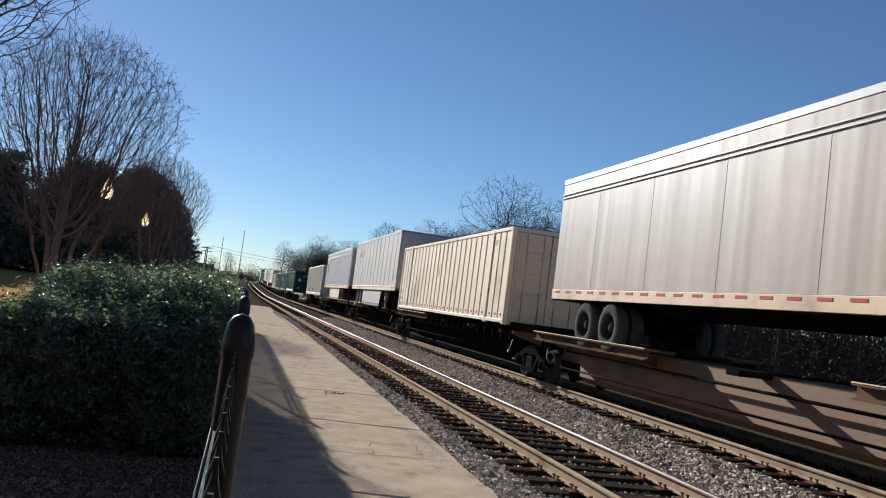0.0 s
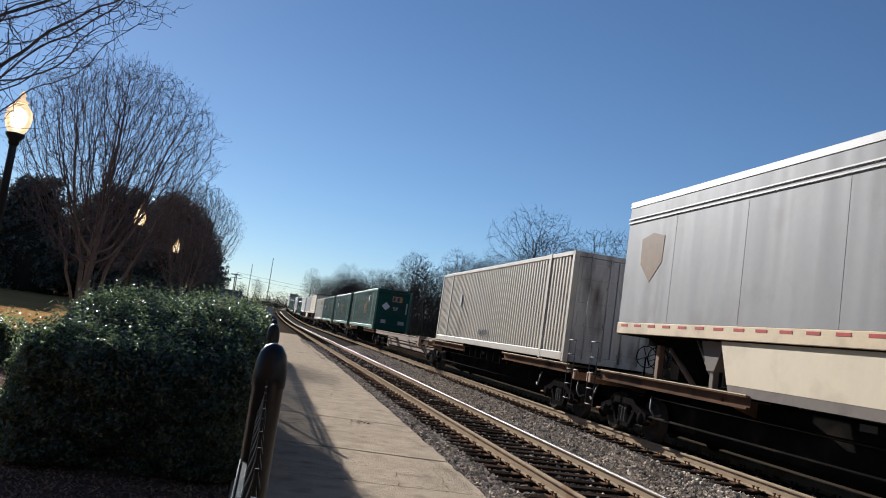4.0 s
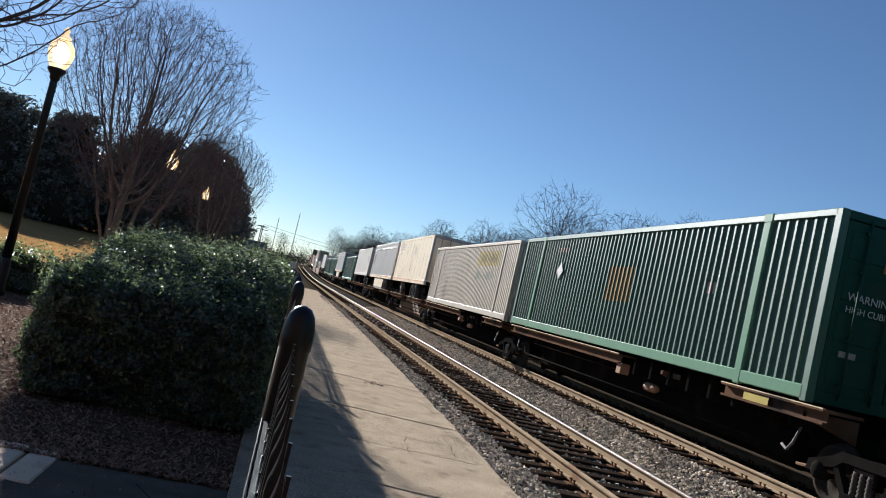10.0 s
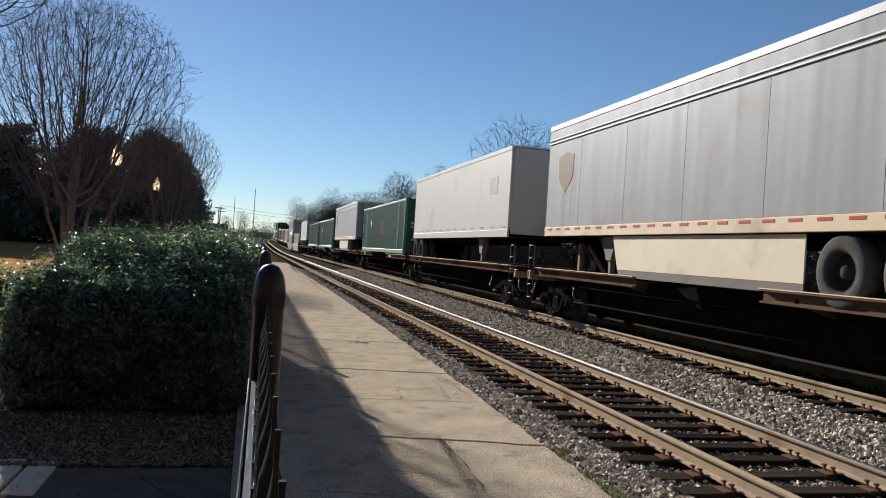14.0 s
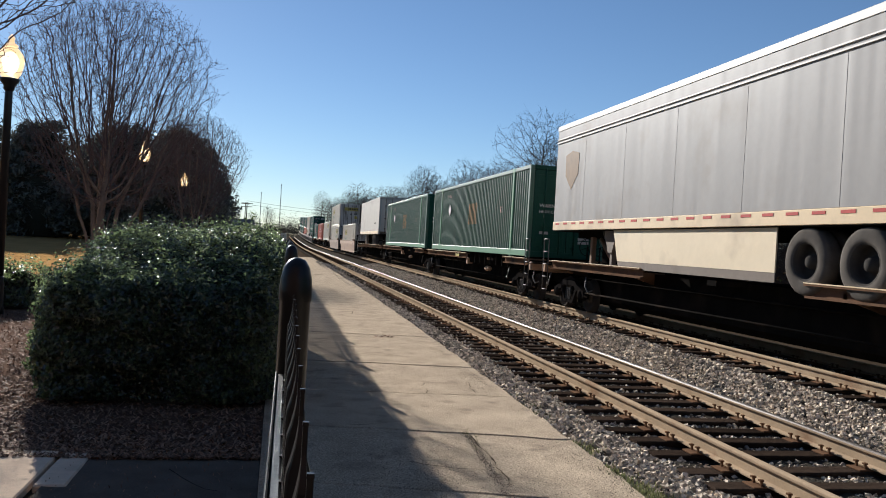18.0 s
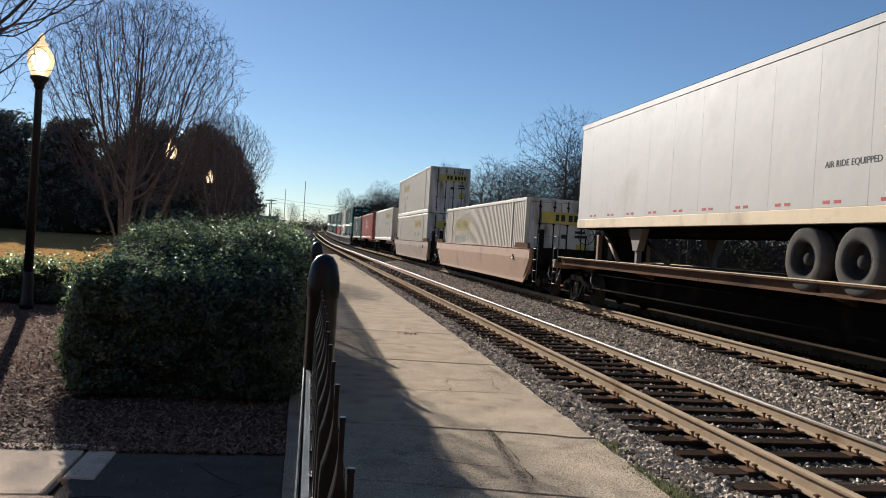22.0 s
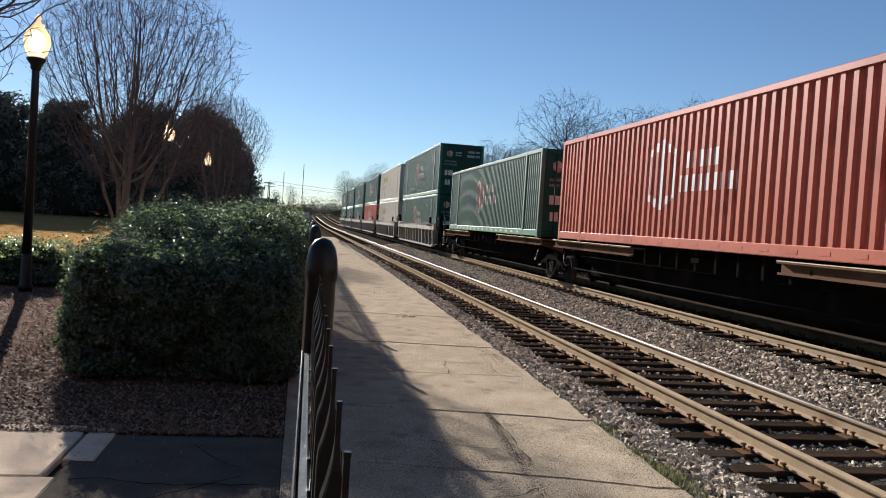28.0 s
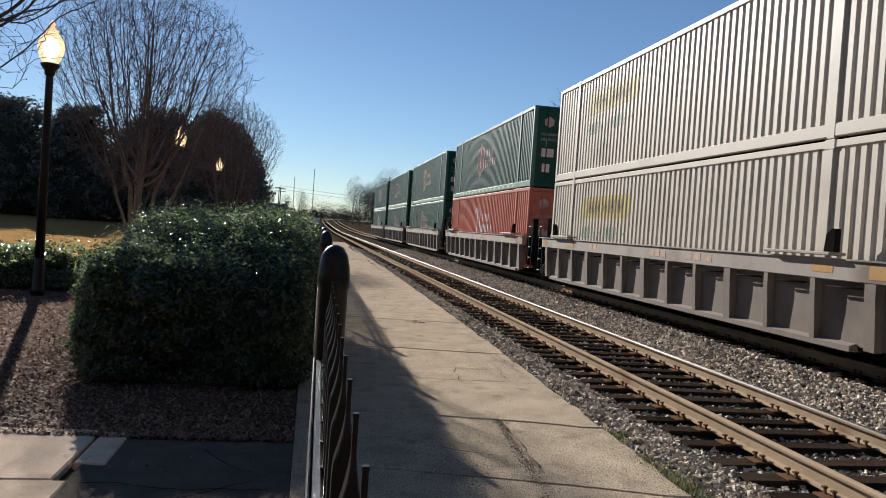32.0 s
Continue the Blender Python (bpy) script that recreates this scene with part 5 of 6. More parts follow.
    for end, y in ((near_end, -L), (far_end, L)):
        if end == "joint":
            if y < 0:
                truck_parts(c, y)
                part("end_casting", Geo().bbox(-0.5, 0.5, y - 0.5, y + 0.5, 0.78, 1.1, 0.04), M_DARK, c)
        else:
            s = 1 if y < 0 else -1
            truck_parts(c, y + s * 1.75)
            part("end_sill", Geo().bbox(-1.3, 1.3, y + s * 0.25 - 0.13, y + s * 0.25 + 0.13, 0.95, 1.2, 0.02), M_TAN, c)
            ladder(c, -1.33, y + s * 0.5, 0.45, 1.9)
            part("end_platform", Geo().bbox(-1.25, 1.25, y + s * 0.1 - 0.1, y + s * 0.7 + 0.1, 1.15, 1.2, 0.01) if s > 0 else Geo().bbox(-1.25, 1.25, y - 0.7, y, 1.15, 1.2, 0.01), M_DARK, c)
            part("coupler", Geo().bbox(-0.13, 0.13, min(y - s * 0.75, y + s * 0.3), max(y - s * 0.75, y + s * 0.3), 0.72, 0.98, 0.03), M_DARK, c)
            part("hand_brake", hand_wheel(0.5, y + s * 0.1, 1.75), M_DARK, c)
    return c, m


def well_car(a, b, paint, ribbed, near_end, far_end):
    """A well car between the end points a and b."""
    c = thing("well_car", "dusty grey well car with ribbed sides" if ribbed else "tan well car with smooth deep sides", "rail car", "cars of the train")
    m, L = (a + b) / 2, (b - a) / 2
    w = L - 1.25
    for s in (-1, 1):
        x = s * (1.51 if ribbed else 1.40)
        if ribbed:
            g = Geo().bbox(min(x, x - s * 0.14), max(x, x - s * 0.14), -w, w, 1.20, 1.5, 0.012)
            part("top_chord", g, M_CHORD, c, "pale grey top chord")
            part("chord_lip", Geo().box(min(x + s * 0.03, x - s * 0.1), max(x + s * 0.03, x - s * 0.1), -w, w, 1.49, 1.515), M_CHORD, c)
            part("side_sheet", Geo().prism([(x - s * 0.17, 1.2), (x - s * 0.15, 1.2), (x - s * 0.17, 0.3), (x - s * 0.19, 0.3)][:: s], "y", -w + 0.3, w - 0.3), M_GREYCAR, c)
            part("bottom_chord", Geo().prism([(x - s * 0.22, 0.22), (x - s * 0.06, 0.22), (x - s * 0.06, 0.30), (x - s * 0.165, 0.34)][:: s], "y", -w + 0.9, w - 0.9), M_GREYCAR, c)
            n = 13
            for i in range(n):
                y = -w + 0.5 + (2 * w - 1.0) * i / (n - 1)
                wide = 0.06 if i % 3 else 0.11
                part("rib", Geo().prism([(x - s * 0.18, 0.28), (x - s * 0.06, 0.28), (x - s * 0.01, 1.0), (x - s * 0.005, 1.2), (x - s * 0.16, 1.2)][:: s], "y", y - wide, y + wide), M_GREYCAR, c)
                if i < n - 1:
                    part("grab_bar", Geo().tube([(x - s * 0.05, y + 0.2, 1.12), (x - s * 0.05, y + 1.0, 1.10)], 0.016, 5), M_DARK, c)
            for q in (-1, 1):
                y = q * (w - 2.1)
                part("guide_plate", Geo().bbox(min(x - s * 0.16, x + s * 0.12), max(x - s * 0.16, x + s * 0.12), y - 0.85, y + 0.85, 1.55, 1.60, 0.01), M_CHORD, c, "flat steel guide plate")
                part("guide_horn", Geo().prism([(y + q * 0.85, 1.6), (y + q * 0.62, 1.6), (y + q * 0.66, 1.86), (y + q * 0.78, 1.94), (y + q * 0.85, 1.94)][:: q], "x", x - 0.05, x + 0.05), M_DARK, c, "black guide horn")
                part("end_stencil", Geo().box(min(x, x + s * 0.004), max(x, x + s * 0.004), q * (w - 0.35) - 0.18, q * (w - 0.35) + 0.18, 1.26, 1.44), M_GOLD, c, "faded orange patch")
            g = Geo()
            for k, y in enumerate((-3.2, -2.75, -2.4, -1.2, -0.9, -0.62, 3.0, 3.3)):
                g.box(min(x, x + s * 0.004), max(x, x + s * 0.004), y, y + 0.22, 1.28, 1.42)
            tagged(part("car_number", g, M_CARNUMBER, c), "faded car number in plain bars", kind="stuff")
            for y in (-w + 1.3, w - 3.2):
                part("data_patch", Geo().box(min(x, x + s * 0.004), max(x, x + s * 0.004), y, y + 0.5, 1.3, 1.42), M_GOLD, c, "faded orange patch")
        else:
            p = [(x - s * 0.12, 1.49), (x, 1.49), (x + s * 0.02, 1.44), (x + s * 0.02, 1.16), (x - s * 0.08, 0.42), (x - s * 0.08, 0.3), (x - s * 0.14, 0.3)]
            g = Geo()
            yy = [(-w, 0.75), (-w + 1.0, 0.0), (w - 1.0, 0.0), (w, 0.75)]
            vs = []
            for y, cut in yy:
                vs += [(px, y, max(pz, 0.3 + cut * 0.9) if pz < 1.2 else pz) for px, pz in p]
            n = len(p)
            fs = [(k * n + i, k * n + n + i, k * n + n + (i + 1) % n, k * n + (i + 1) % n) for k in range(3) for i in range(n)]
            fs += [tuple(range(n)), tuple(range(4 * n - 1, 3 * n - 1, -1))]
            g.add(vs, fs if s < 0 else [q[::-1] for q in fs])
            part("side", g, paint, c, "smooth deep side sill")
            part("top_flange", Geo().bbox(min(x - s * 0.14, x + s * 0.05), max(x - s * 0.14, x + s * 0.05), -w + 0.1, w - 0.1, 1.485, 1.505, 0.004), paint, c)
            for y in (-w + 0.1, w - 1.9):
                part("guide", Geo().prism([(y, 1.5), (y + 1.8, 1.5), (y + 1.7, 1.68), (y + 0.1, 1.68)], "x", x - 0.05, x + 0.05), M_BROWN, c)
            part("number_mark", Geo().tube([(x + s * 0.03, -w + 2.2, 1.22), (x + s * 0.03, -w + 2.05, 1.24), (x + s * 0.03, -w + 2.0, 1.12), (x + s * 0.03, -w + 2.2, 1.1)], 0.02, 4), M_BLACK, c)
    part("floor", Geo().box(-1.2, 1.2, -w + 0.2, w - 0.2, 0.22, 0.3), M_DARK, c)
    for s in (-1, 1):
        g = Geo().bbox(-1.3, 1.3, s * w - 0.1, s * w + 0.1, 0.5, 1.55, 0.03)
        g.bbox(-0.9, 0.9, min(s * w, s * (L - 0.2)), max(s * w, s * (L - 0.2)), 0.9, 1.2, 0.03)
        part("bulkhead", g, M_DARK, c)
        for x in (-1.15, 1.15):
            part("end_post", Geo().bbox(x - 0.09, x + 0.09, s * (w + 0.3) - 0.12, s * (w + 0.3) + 0.12, 1.0, 2.15, 0.02), M_DARK, c)
        ladder(c, -1.38, s * (L - 0.65), 0.4, 2.0)
        g = hand_wheel(0.2, s * (L - 0.3), 2.0)
        part("hand_brake", g, M_DARK, c)
    for end, s in ((near_end, -1), (far_end, 1)):
        if end == "joint":
            if s < 0:
                truck_parts(c, -L)
        else:
            truck_parts(c, s * (L - 1.3))
            part("coupler", Geo().bbox(-0.13, 0.13, min(s * (L - 0.3), s * (L + 0.6)), max(s * (L - 0.3), s * (L + 0.6)), 0.72, 0.98, 0.03), M_DARK, c)
    return c, m


# prototypes stand at the place of the first of their kind; the rest are copies
TRAIN = []                                      # (thing, y along the train at time 0, height over the rail)


def load_train():
    protos = {}

    def place(kind, make, y, z):
        if kind in protos:
            ob = copy_thing(protos[kind], pose(0, 0, 0))
        else:
            ob = protos[kind] = make()
        TRAIN.append((ob, y, z))
        return ob

    emp = lambda: container("green corrugated container with a faded orange mark", M_GREEN, M_PALEGREEN, M_SHADEGREEN, "emp")
    hub = lambda: container("dark green corrugated container with a faded hexagon emblem", M_GREEN, M_PALEGREEN, M_SHADEGREEN, "hub", face=0.32)
    red = lambda: container("orange-red corrugated container with a pale hexagon emblem", M_ORANGE, M_ORANGE, M_ORANGE, "hub", 0.29, 0.045, face=0.38)
    jb = lambda: container("white corrugated container with yellow panel bars", M_WHITE, M_WHITE, M_WORNDOOR, "jb", 0.24, 0.03, face=0.5)
    jbf = lambda: container("white corrugated container with faded yellow panel bars", M_WHITE, M_WHITE, M_WORNDOOR, "jb_far", 0.24, 0.03, face=0.5)
    jbt = lambda: container("white corrugated container with a ribbed front wall and a yellow panel", M_WHITE, M_WHITE, M_WHITE, "jb_turned", 0.24, 0.03, face=0.5)
    empt = lambda: container("green corrugated container with a ribbed front wall", M_GREEN, M_PALEGREEN, M_SHADEGREEN, "emp_turned")
    cream = lambda: container("cream container with widely spaced upright ribs", M_CREAM, M_CREAM, M_WHITE, "plain", 0.62, 0.042, face=0.77, foot=(0.04, 0.15))
    plain = lambda: container("cream-white closely ribbed container with faded print", M_WHITE, M_WHITE, M_WORNDOOR, "plain", 0.24, 0.035, face=0.42)
    reef = lambda: trailer("grey insulated trailer with bright upper mouldings", M_SILVER, M_SILL, "reefer")
    beige = lambda: trailer("beige insulated trailer with bright upper mouldings", M_BEIGE, M_SILL, "reefer", height=3.02, skirt=False, tail_to_us=False, wheels_back=2.6)
    tall = lambda: trailer("tall white plate trailer with a long side skirt", M_TRAILER, M_CREAM, "plate", 15.3, 3.1, True, 3.3, False)
    old = lambda: trailer("stained cream plate trailer with rusty doors", M_CREAM, M_SILL, "plate", 13.8, 2.95, False, 3.5)
    smooth = lambda: trailer("white smooth-sided trailer with a plain nose", M_TRAILER, M_TRAILER, "smooth", 14.8, 2.85, False, 1.1, False)
    air = lambda: trailer("white trailer with worn doors and a cream rail", M_TRAILER, M_SILL, "smooth", 14.0, 2.9, False, 2.9)
    K = 1.0065
    on_deck, on_ledge, in_well, upper = 1.335, 1.10, 0.36, 0.36 + CON_H + 0.02
    loads = [("beige", beige, 11.0, on_ledge), ("cream", cream, 30.2, on_deck), ("tall", tall, 47.0, on_ledge), ("reef", reef, 64.65, on_ledge),
             ("plain", plain, 83.35, on_deck), ("empt", empt, 121.0, on_deck), ("emp", emp, 139.07, on_deck), ("emp", emp, 157.1, on_deck),
             ("jb", jb, 173.7, on_deck), ("old", old, 190.5, on_ledge), ("reef", reef, 206.25, on_ledge), ("smooth", smooth, 224.6, on_ledge),
             ("emp", emp, 242.5, on_deck), ("reef", reef, 262.4, on_ledge), ("emp", emp, 280.4, on_deck), ("emp", emp, 298.2, on_deck),
             ("air", air, 317.85, on_ledge), ("jbf", jbf, 338.1, in_well), ("jb", jb, 360.5, in_well), ("jbf", jbf, 360.5, upper),
             ("jbt", jbt, 380.55, on_deck), ("red", red, 400.5, on_deck), ("hub", hub, 418.4, on_deck), ("hub", hub, 438.5, in_well), ("hub", hub, 438.5, upper),
             ("jbf", jbf, 457.15, in_well), ("jbf", jbf, 457.15, upper), ("red", red, 475.9, in_well), ("hub", hub, 475.9, upper),
             ("hub", hub, 494.8, in_well), ("hub", hub, 494.8, upper), ("hub", hub, 513.4, in_well), ("hub", hub, 513.4, upper), ("hub", hub, 532.0, in_well), ("hub", hub, 532.0, upper)]
    for kind, make, y, z in loads:
        place(kind, make, y * K, z)
    spines = [(2.0, 20.4, "joint", "joint", "trl"), (20.4, 38.75, "joint", "joint", "con_far"), (38.75, 55.7, "joint", "joint", "trl_dark_far"), (55.7, 73.9, "joint", "end", "trl_dark"),
              (74.3, 92.6, "end", "joint", "con"), (92.6, 111.8, "joint", "joint", ""), (111.8, 129.6, "joint", "end", "con"), (130.4, 148.1, "end", "joint", "con_long"),
              (148.1, 165.4, "joint", "joint", "con_long"), (165.4, 182.6, "joint", "joint", "con_long"), (182.6, 198.0, "joint", "joint", "trl"), (198.0, 215.3, "joint", "end", "trl_dark"),
              (216.0, 233.5, "end", "joint", "trl_full"), (233.5, 252.4, "joint", "joint", "con"), (252.4, 271.0, "joint", "end", "trl_dark"), (271.8, 290.3, "end", "joint", "con_long"),
              (290.3, 308.3, "joint", "joint", "con_long"), (308.3, 327.0, "joint", "end", "trl_full"), (370.6, 390.5, "end", "joint", "con"), (390.5, 409.5, "joint", "joint", "con"), (409.5, 428.0, "joint", "end", "con")]
    for i, (a, b, e0, e1, load) in enumerate(spines):
        c, m = spine_car(a * K, b * K, e0, e1, load, 100 + i)
        TRAIN.append((c, m, 0.0))
    wells = [(327.8, 349.0, M_TAN, False, "end", "end"), (349.8, 370.0, M_WELLBROWN, False, "end", "end"), (428.7, 448.0, M_GREYCAR, True, "end", "joint"), (448.0, 466.5, M_GREYCAR, True, "joint", "joint"),
             (466.5, 485.4, M_GREYCAR, True, "joint", "end"), (485.6, 504.2, M_GREYCAR, True, "end", "joint"), (504.2, 522.8, M_GREYCAR, True, "joint", "joint"), (522.8, 541.5, M_GREYCAR, True, "joint", "end")]
    for a, b, paint, ribbed, e0, e1 in wells:
        c, m = well_car(a * K, b * K, paint, ribbed, e0, e1)
        TRAIN.append((c, m, 0.0))


load_train()


# ---- iron fence between platform and garden ----
def fence_x(y):
    """The fence runs a little askew to the line, then along it."""
    return 0.03 + 0.0128 * min(y, 10.3)


def build_fence():
    f = thing("fence", "black wrought-iron fence with domed posts and pressed-spear pickets", "fence")
    post = Geo().lathe([(0.034, 0.0), (0.034, 1.672), (0.0365, 1.676), (0.0365, 1.70), (0.0345, 1.724), (0.029, 1.749), (0.0185, 1.765), (0.004, 1.771)], n=20).mesh("post", M_BLACKIRON)
    tip = 1.695
    section = [(0.0102, 0.0102, 0.06), (0.0102, 0.0102, tip - 0.078), (0.0094, 0.0102, tip - 0.066), (0.0062, 0.0100, tip - 0.055), (0.0040, 0.0100, tip - 0.045),
               (0.0026, 0.0080, tip - 0.036), (0.0019, 0.0040, tip - 0.028), (0.0018, 0.0022, tip - 0.022), (0.0018, 0.0020, tip - 0.003), (0.0022, 0.0022, tip - 0.002), (0.0020, 0.0020, tip)]
    g = Geo()
    corners = [(-1, -0.8), (-0.8, -1), (0.8, -1), (1, -0.8), (1, 0.8), (0.8, 1), (-0.8, 1), (-1, 0.8)]
    n = len(corners)
    g.add([(p * a, q * b, h) for a, b, h in section for p, q in corners], [(k * n + i, k * n + (i + 1) % n, k * n + n + (i + 1) % n, k * n + n + i) for k in range(len(section) - 1) for i in range(n)] + [tuple(range((len(section) - 1) * n, len(section) * n))])
    picket = g.mesh("picket", M_BLACKIRON)
    far, rivets = Geo(), Geo()
    count = 0
    bay = 2.81
    for k in range(-2, 12):
        y0 = 1.83 + bay * k
        a, b = fence_x(y0), fence_x(y0 + bay)
        part("post", post, M_BLACKIRON, f, at=(a, y0, 0.0))
        turn = -math.atan2(b - a, bay)
        for z in (0.16, 1.35, 1.485):
            g = Geo().bbox(-0.0255, -0.0102, 0.03, bay - 0.03, z, z + 0.03, 0.003)
            g.bbox(-0.0295, -0.0255, 0.03, bay - 0.03, z - 0.004, z + 0.036, 0.002)
            part("fence_rail", g, M_BLACKIRON, f, at=(a - 0.004, y0, 0.0)).rotation_euler[2] = turn
        for i in range(1, 24):
            u = i * bay / 24
            x, y = a - 0.004 + (b - a) * u / bay, y0 + u
            if count < 200:
                part("picket", picket, M_BLACKIRON, f, at=(x, y, 0.0))
                for z in (1.365, 1.5):
                    rivets.box(x - 0.0135, x - 0.0095, y - 0.005, y + 0.005, z + 0.008, z + 0.0165)
            else:
                far.box(x - 0.010, x + 0.010, y - 0.010, y + 0.010, 0.06, 1.63).tube([(x, y, 1.63), (x, y, 1.66), (x, y, 1.69)], [0.009, 0.003, 0.002], 5)
            count += 1
    tagged(part("far_pickets", far, M_BLACKIRON, f), "black spear pickets", kind="stuff")
    tagged(part("rivets", rivets, M_BLACKIRON, f), kind="stuff")


build_fence()


# ---- leaves ----
def leaf_cloud(name, pts, normals, size, material, seed, aspect=0.5, jitter=0.9):
    """Many small folded leaves at the points, turned roughly along the normals."""
    rs = np.random.RandomState(seed)
    n = len(pts)
    nn = normals + rs.randn(n, 3) * jitter
    nn /= np.linalg.norm(nn, axis=1)[:, None] + 1e-9
    t = np.cross(nn, rs.randn(n, 3))
    t /= np.linalg.norm(t, axis=1)[:, None] + 1e-9
    b = np.cross(nn, t)
    s = (size * (0.6 + 0.8 * rs.rand(n)))[:, None]
    tip, base = pts + t * s, pts - t * s
    l, r = pts + b * s * aspect + nn * s * 0.15, pts - b * s * aspect + nn * s * 0.15
    v = np.stack([base, l, tip, r], 1).reshape(-1, 3)
    f = np.arange(4 * n).reshape(-1, 4)
    return raw_mesh(name, v, f, material)


def lumpy(p, amount, scale):
    return np.array([amount * noise.noise(Vector(q) * scale) for q in p])


def hedge(name, label, x0, x1, y0, y1, h0, h1, n, seed, size=0.022, batter=0.12, corner=(0.3, 0.3, 0.3), slope=0.0):
    """A clipped holly hedge: a leafy block with soft corners and an uneven skin round a dark shell painted as inner
    shade.
    """
    rs = np.random.RandomState(seed)
    ob = thing(name, label, "hedge")

    def skin(p, inset, rough):
        """Points of the unit block, laid on the hedge's rounded surface, with their normals."""
        u = p[:, 0]
        hi = h0 + (h1 - h0) * u - inset
        q = np.stack([x0 + inset + (x1 - x0 - 2 * inset) * u, y0 + inset + (y1 - y0 - 2 * inset) * p[:, 1], hi * p[:, 2]], 1)
        r = np.maximum(0.05, np.array(corner) - 0.5 * inset)
        low = np.array([x0 + inset + r[0], y0 + inset + r[1], -1.0])
        high = np.stack([np.full(len(p), x1 - inset - r[0]), np.full(len(p), y1 - inset - r[1]), hi - r[2]], 1)
        c = np.minimum(np.maximum(q, low), high)
        d = (q - c) / r
        d /= np.linalg.norm(d, axis=1)[:, None] + 1e-9
        q = c + d * r
        q += d * (lumpy(q, 0.17, 0.9) + lumpy(q, 0.17, 2.3) + lumpy(q, 0.10, 5.5))[:, None] * rough
        q[:, 0] += batter * (0.5 - u) * 2 * (q[:, 2] / h0 - 0.6)
        # the clipped top falls away towards the paving
        fall = np.clip(1 - (q[:, 1] - y0) / 2.1, 0, 1) ** 1.3
        q[:, 2] *= 1 - slope * fall
        d = d - np.array([0, 1, 0]) * (slope * 0.9 * (fall > 0) * (d[:, 2] > 0.5))[:, None]
        return q, d

    share = np.array([(y1 - y0) * h0 * 0.7, (y1 - y0) * h0 * 0.6, (x1 - x0) * h0 * 2.4, (x1 - x0) * h0 * 0.3, (x1 - x0) * (y1 - y0) * 0.8])
    side = rs.choice(5, n, p=share / share.sum())
    p = rs.rand(n, 3)
    p[side == 4, 1] = p[side == 4, 1] ** 1.4
    for k, (axis, at) in enumerate(((0, 0.0), (0, 1.0), (1, 0.0), (1, 1.0), (2, 1.0))):
        p[side == k, axis] = at
    P, N = skin(p, 0.0, 1.0)
    loose = np.clip((P[:, 2] - 0.5 * h0) / (0.3 * h0), 0, 1)
    P -= N * (np.abs(rs.randn(n)) * 0.075 - 0.02 - 0.07 * loose)[:, None]
    keep = P[:, 2] > 0.05
    P, N = P[keep], N[keep]
    up = np.clip((P[:, 2] - 0.55 * h0) / (0.3 * h0), 0, 1)[:, None]
    N = N * (1 - 0.85 * up) + np.array([-0.12, 0.0, 1.0]) * up
    N /= np.linalg.norm(N, axis=1)[:, None]
    shoot = (rs.rand(len(P)) < 0.22) & (up[:, 0] > 0.1)
    P[shoot] += (N[shoot] * [0.5, 0.5, 0.6] + [0, 0, 0.5]) * rs.rand(shoot.sum(), 1) ** 2 * 0.2
    part("foliage", leaf_cloud("leaves", P, N, size, M_HEDGE, seed + 1, 0.5, 0.8 - 0.35 * up), M_HEDGE, ob)
    # inner shell, coloured dark in place of the shade behind the leaves
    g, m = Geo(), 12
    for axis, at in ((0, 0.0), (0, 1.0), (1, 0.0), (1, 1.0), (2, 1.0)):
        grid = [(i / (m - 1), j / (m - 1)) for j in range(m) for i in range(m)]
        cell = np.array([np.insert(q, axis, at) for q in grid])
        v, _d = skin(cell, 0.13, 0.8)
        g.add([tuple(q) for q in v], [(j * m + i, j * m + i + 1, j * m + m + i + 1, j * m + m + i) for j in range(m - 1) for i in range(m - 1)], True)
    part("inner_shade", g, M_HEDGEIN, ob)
    return ob


hedge("hedge", "clipped dark green holly hedge with glossy leaves", -2.34, 0.0, 8.70, 15.5, 1.58, 1.74, 110000, 31, 0.026, 0.10, (0.25, 0.5, 0.3), 0.32)
hedge("low_hedge", "low dark green shrub row beside the lawn", -9.5, -4.9, 18.0, 19.7, 0.86, 0.82, 12000, 33, 0.042, 0.05, (0.3, 0.3, 0.3))


# ---- lamp posts with acorn globes ----
def glow_material(name, color, strength, clear):
    """Lit lamp glass: a soft glow over a partly clear pane."""
    m = bpy.data.materials.new(name)
    m.use_nodes = True
    nd, ln = m.node_tree.nodes, m.node_tree.links
    b = nd["Principled BSDF"]
    b.inputs["Base Color"].default_value = (0.7, 0.55, 0.35, 1)
    b.inputs["Roughness"].default_value = 0.35
    b.inputs["Emission Color"].default_value = (*color, 1)
    n = nd.new("ShaderNodeTexNoise")
    n.inputs["Scale"].default_value = 9
    r = nd.new("ShaderNodeMapRange")
    r.inputs[3].default_value, r.inputs[4].default_value = strength * 0.6, strength * 1.4
    ln.new(n.outputs[0], r.inputs[0])
    ln.new(r.outputs[0], b.inputs["Emission Strength"])
    if clear:
        t = nd.new("ShaderNodeBsdfTransparent")
        x = nd.new("ShaderNodeMixShader")
        x.inputs[0].default_value = clear
        ln.new(b.outputs[0], x.inputs[1])
        ln.new(t.outputs[0], x.inputs[2])
        ln.new(x.outputs[0], nd["Material Output"].inputs[0])
    return m


M_GLOBE = glow_material("frosted_globe", (1.0, 0.62, 0.25), 0.45, 0.45)
M_BULB = glow_material("lit_bulb", (1.0, 0.86, 0.6), 2.2, 0.0)


